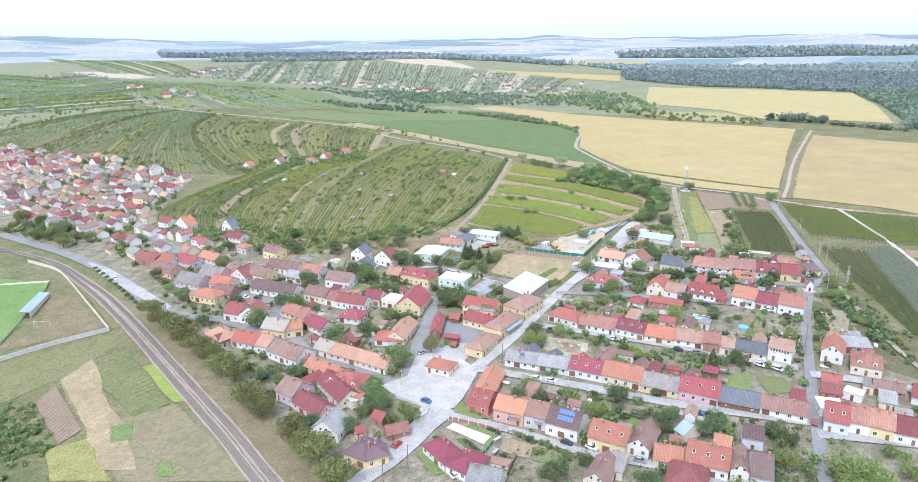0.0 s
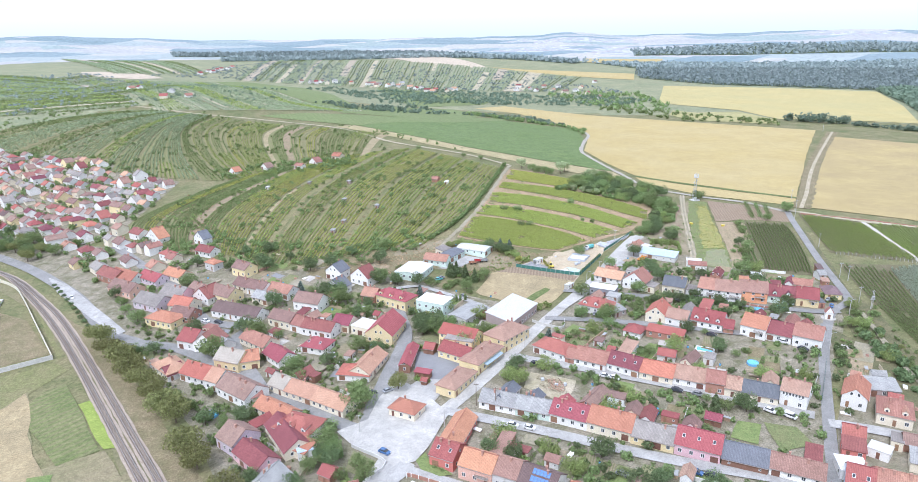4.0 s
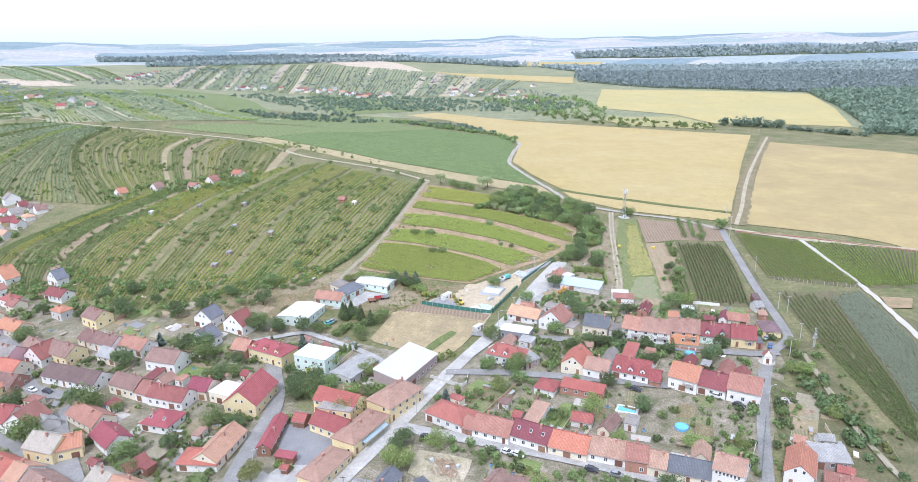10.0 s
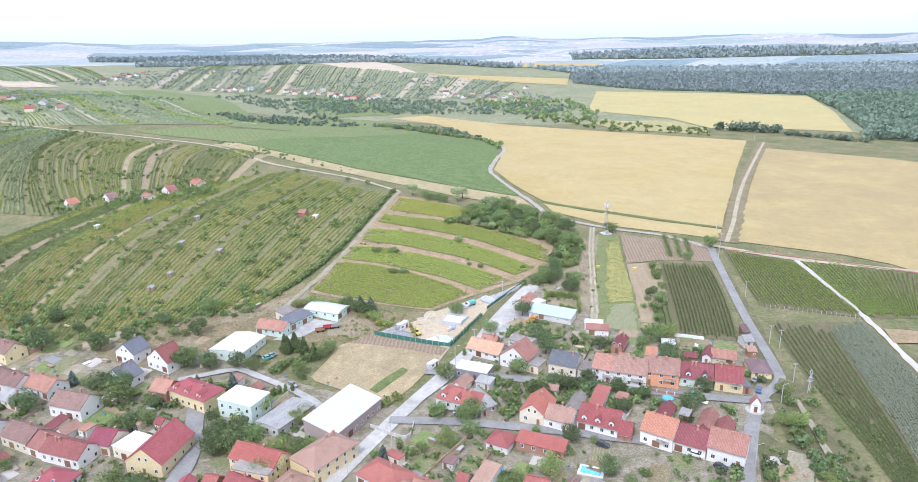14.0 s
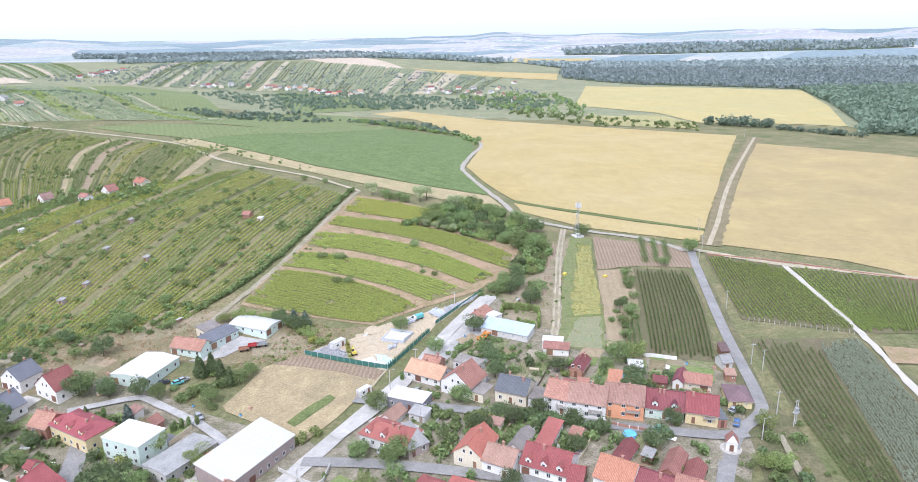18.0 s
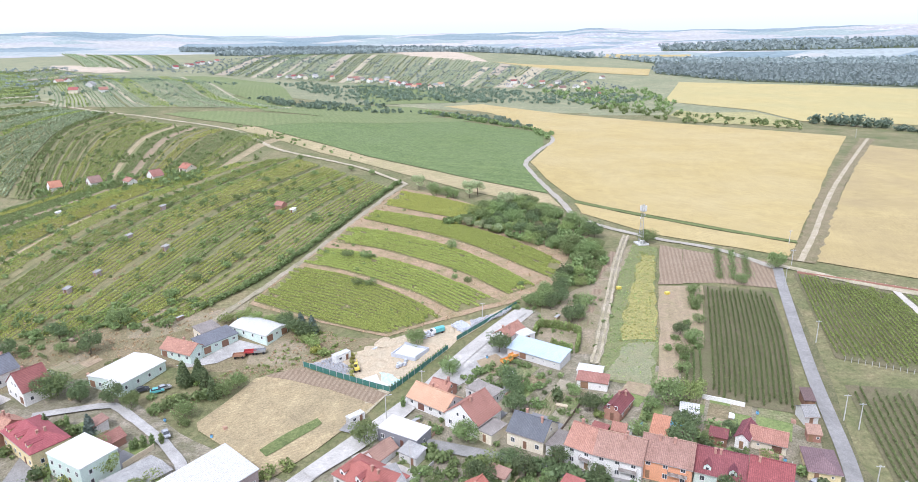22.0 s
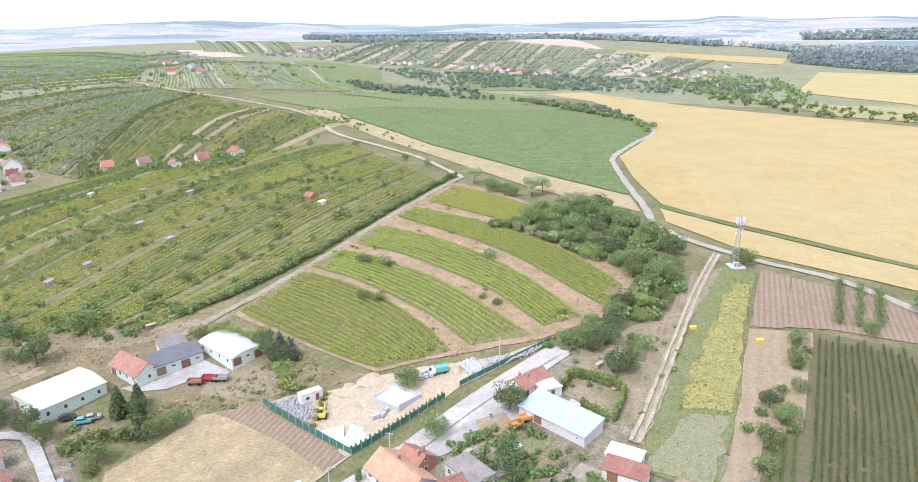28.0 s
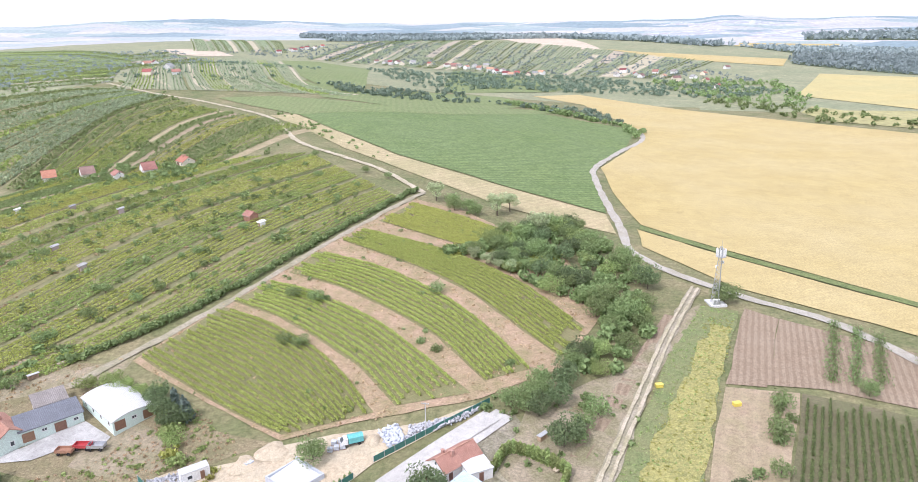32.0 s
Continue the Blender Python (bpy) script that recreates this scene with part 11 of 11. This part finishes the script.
field("forecourt", "concrete2", 0.25, 8, [(78.1, 368.6), (85.3, 374.9), (105.4, 398.8), (112.9, 395.8), (103.5, 378.9), (88.5, 366.3)], "pale street forecourt", "ground", 0.15)
field("shoulder", "dirtpale", 0.25, 8, [(59.2, 348.4), (66.6, 355.4), (72.2, 368.2), (68.9, 371), (55.4, 345.6)], "sandy road shoulder", "ground", 0.15)
field("green_patch", "grass_deep", 0.4, 4, [(40.5, 338.5), (45, 345.5), (52.4, 353.6), (54.6, 351), (48.5, 342.5), (43.4, 335.6)], "long green grass strip in the mown field", "ground", 0.5)
field("grass_verge", "lawn", 0.5, 4, [(-2, 216.4), (0.8, 220.4), (2.4, 216), (3.6, 214.2), (8, 211.2), (10, 209.2), (6, 208.4), (0, 211.8)], "green verge at the corner", "ground", 0.4)
field("parking", "concrete2", 0.5, 8, [(-224.3, 384.4), (-205.6, 371.8), (-143.9, 312.7), (-145.6, 309.7), (-165.8, 325.4), (-205.6, 361.7)], "pale paved strip along the railway street", "ground", 0.15)
field("allotment", "slope_weeds", 0.14, 8, [(167.2, 299.7), (175.4, 279.3), (170.1, 257.1), (152.3, 262.1)], "dry grass allotment", "ground", 0.15)
field("allotment", "soil_pale", 0.2, 8, [(164.8, 280.6), (170.6, 279.9), (167.9, 273.2), (162, 273.2)], "tilled allotment bed", "ground", 0.15)
field("sports_grass", "drygrass", 0.14, 12, [(-205.2, 274.4), (-188.1, 283.9), (-169, 294.8), (-202.2, 330.2), (-222.1, 340.3), (-201.3, 297)], "worn dry grass beside the pitch", "ground", 0.15)
field("green_plot", "lawn", 0.34, 8, [(-125.8, 212.1), (-118.3, 213.8), (-114.6, 203.5), (-120.9, 202.2)], "patch of fresh green in the field", "ground", 0.15)
field("green_plot", "lawn", 0.34, 8, [(-99.7, 190.3), (-95.8, 191.6), (-91.1, 182.9), (-96.1, 183.1)], "patch of fresh green in the field", "ground", 0.15)
field("brown_plot", "soil", 0.3, 8, [(-163.5, 229.3), (-162.7, 241.9), (-135.3, 210.6), (-139.1, 202.2)], "bare brown garden plot", "ground", 0.15)
post_row([(226.2, 457.3), (257.5, 442.7), (285.8, 425.2), (306.7, 413.4)], 1.1, 3.4, "row of pale stone posts along the field edging")
building_pit([(68.2, 388.3), (71.7, 395.5), (80.6, 391.3), (77, 384.8)])
container(51.5, 386.6, 50)
container(64.1, 351.9, 48, 5.0, 2.1, 2.2, "wall_white", "white caravan parked on the road shoulder", "caravan")
digger(58.3, 379.7, 110)
small_truck(82.3, 402.6, -144)
pallet(78.3, 399.4, 8)
pallet(79.5, 400.3, 16)
pallet(80.8, 400.9, 25)
pallet(78.2, 401.8, 7)
pallet(79.4, 402.7, 15)
pallet(61.5, 391.9, 70)
pallet(62, 392.4, 74)
pallet(71.7, 381, 51)
pallet(72.5, 381.7, 57)
pallet(73.7, 382.3, 65)
pallet(71.8, 382.4, 52)
pallet(73.8, 384.3, 66)
heap("sand_mound", 60.7, 392.4, 3.6, 1.4, "sand", "mound of yellow sand on the building site", 1)
heap("sand_mound", 64.7, 397.7, 4, 1.2, "sand", "mound of yellow sand on the building site", 2)
heap("sand_mound", 64.6, 384.4, 3.4, 0.9, "sand", "mound of yellow sand on the building site", 3)
heap("sand_mound", 86.8, 404.6, 2.2, 1.6, "sand", "mound of yellow sand on the building site", 4)
heap("sand_mound", 75.3, 399, 3, 0.8, "sand", "mound of yellow sand on the building site", 5)
stones("rubble_stones", [(41.2, 383.6), (48, 388), (55.4, 382), (57, 376)], 620, 0.2, "rubble", "grey broken stones spread by the fence", 5, 0.5)
stones("stacked_timber", [(86.8, 407.6), (90.6, 411), (94.2, 405.2), (91.7, 401.9)], 200, 0.3, "block_grey", "grey building blocks and planks in rows", 6, 0.8)
stones("stone_pile", [(94.2, 405.2), (93.8, 410.6), (103.4, 415.4), (108.7, 420.4), (106.4, 415.9)], 420, 0.22, "rubble", "long pile of mixed stones beside the fence", 7, 0.8)
field("tarpaulin", "tarp", 0.5, 2, [(66, 378), (70.5, 376.6), (74.2, 373.1), (71.6, 369.6), (67.5, 372.5)], "crumpled pale blue plastic sheet on the ground", "tarpaulin", 0.5)
field("plastic_sheet", "slab_white", 0.6, 2, [(60.4, 373.7), (70, 368.8), (71.4, 369.9), (67.2, 372.8), (65.4, 377)], "white plastic sheet over materials", "sheet", 0.4)
ruts([(163.2, 501.5), (152.9, 461.8), (145, 425.5), (139.6, 401), (137, 389), (134.8, 381)], 1.9, 0.85, "dirtpale", "pale wheel rut along the grassy lane", 0.75)
canopy(21.6, 270.0, 28.4, 280.6, 2.6, 2.9)
bushes("pergola_vine", [(-7, 266.4), (0.6, 263.8), (0.2, 262.4), (-6.6, 264.4)], 16, (0.7, 1.1), 61, "leaf_light", "green vine over the yard shelter", 60, 1.8, avoid=False, size=0.26)
bushes("yard_vine", [(-8.2, 293), (1, 289.6), (0.6, 288), (-8, 290.6)], 14, (0.8, 1.2), 62, "leaf_light", "green vine on the yard wall", 60, 1.8, avoid=False, size=0.26)
field("rubble_yard", "dirtpale", 0.3, 6, [(35, 258), (38.5, 269), (48, 265.5), (55, 262), (50.5, 248), (45, 250)], "bare building yard with rubble", "ground", 0.4)
stones("rubble_stones", [(41, 258), (40, 267), (49, 264), (51, 252), (46, 253)], 240, 0.16, "dirtpale", "broken bricks and blocks spread in the yard", 15, 0.8)
stones("brick_rubble", [(44, 256), (44.6, 264), (50, 261), (49.6, 254)], 190, 0.14, "old_brick", "loose bricks and broken wall pieces", 16, 0.9)
pallet(42.4, 262.6, 20)
pallet(47.2, 258.4, -25)
pallet(50.4, 258.6, 60)
tree("shrub_yellow", 57.3, 375.9, 0.7, "yellow-green hedge on the building site")
tree("shrub_yellow", 56.8, 378.8, 0.7, "yellow-green hedge on the building site")
tree("shrub_yellow", 56.3, 381.9, 0.7, "yellow-green hedge on the building site")
tree("shrub_yellow", 55.8, 384.4, 0.7, "yellow-green hedge on the building site")
tree("shrub_yellow", 55.2, 387.1, 0.7, "yellow-green hedge on the building site")
tree("shrub_yellow", 54.7, 389.3, 0.7, "yellow-green hedge on the building site")
for hx, hy in smooth_line([(71.0, 368.3), (78.4, 380), (86.3, 392.3)], 1.3):
    tree("thuja", hx, hy, 0.4, "young conifers along the site fence")
trailer(15.4, 387.8, 15, "rust", "rusty brown flatbed farm trailer")
trailer(18.4, 390.2, 15, "car_red", "red farm trailer in the yard")
trailer(21.7, 390.8, 15, "car_silver", "grey loaded farm trailer")
crate(168.6, 433.8, 25)
crate(150.7, 437.9, 25)
trailer(109.7, 385.6, 40, "machine_orange", "orange field implement behind the fence")
trailer(107.1, 382.3, 40, "machine_orange", "orange field implement behind the fence")
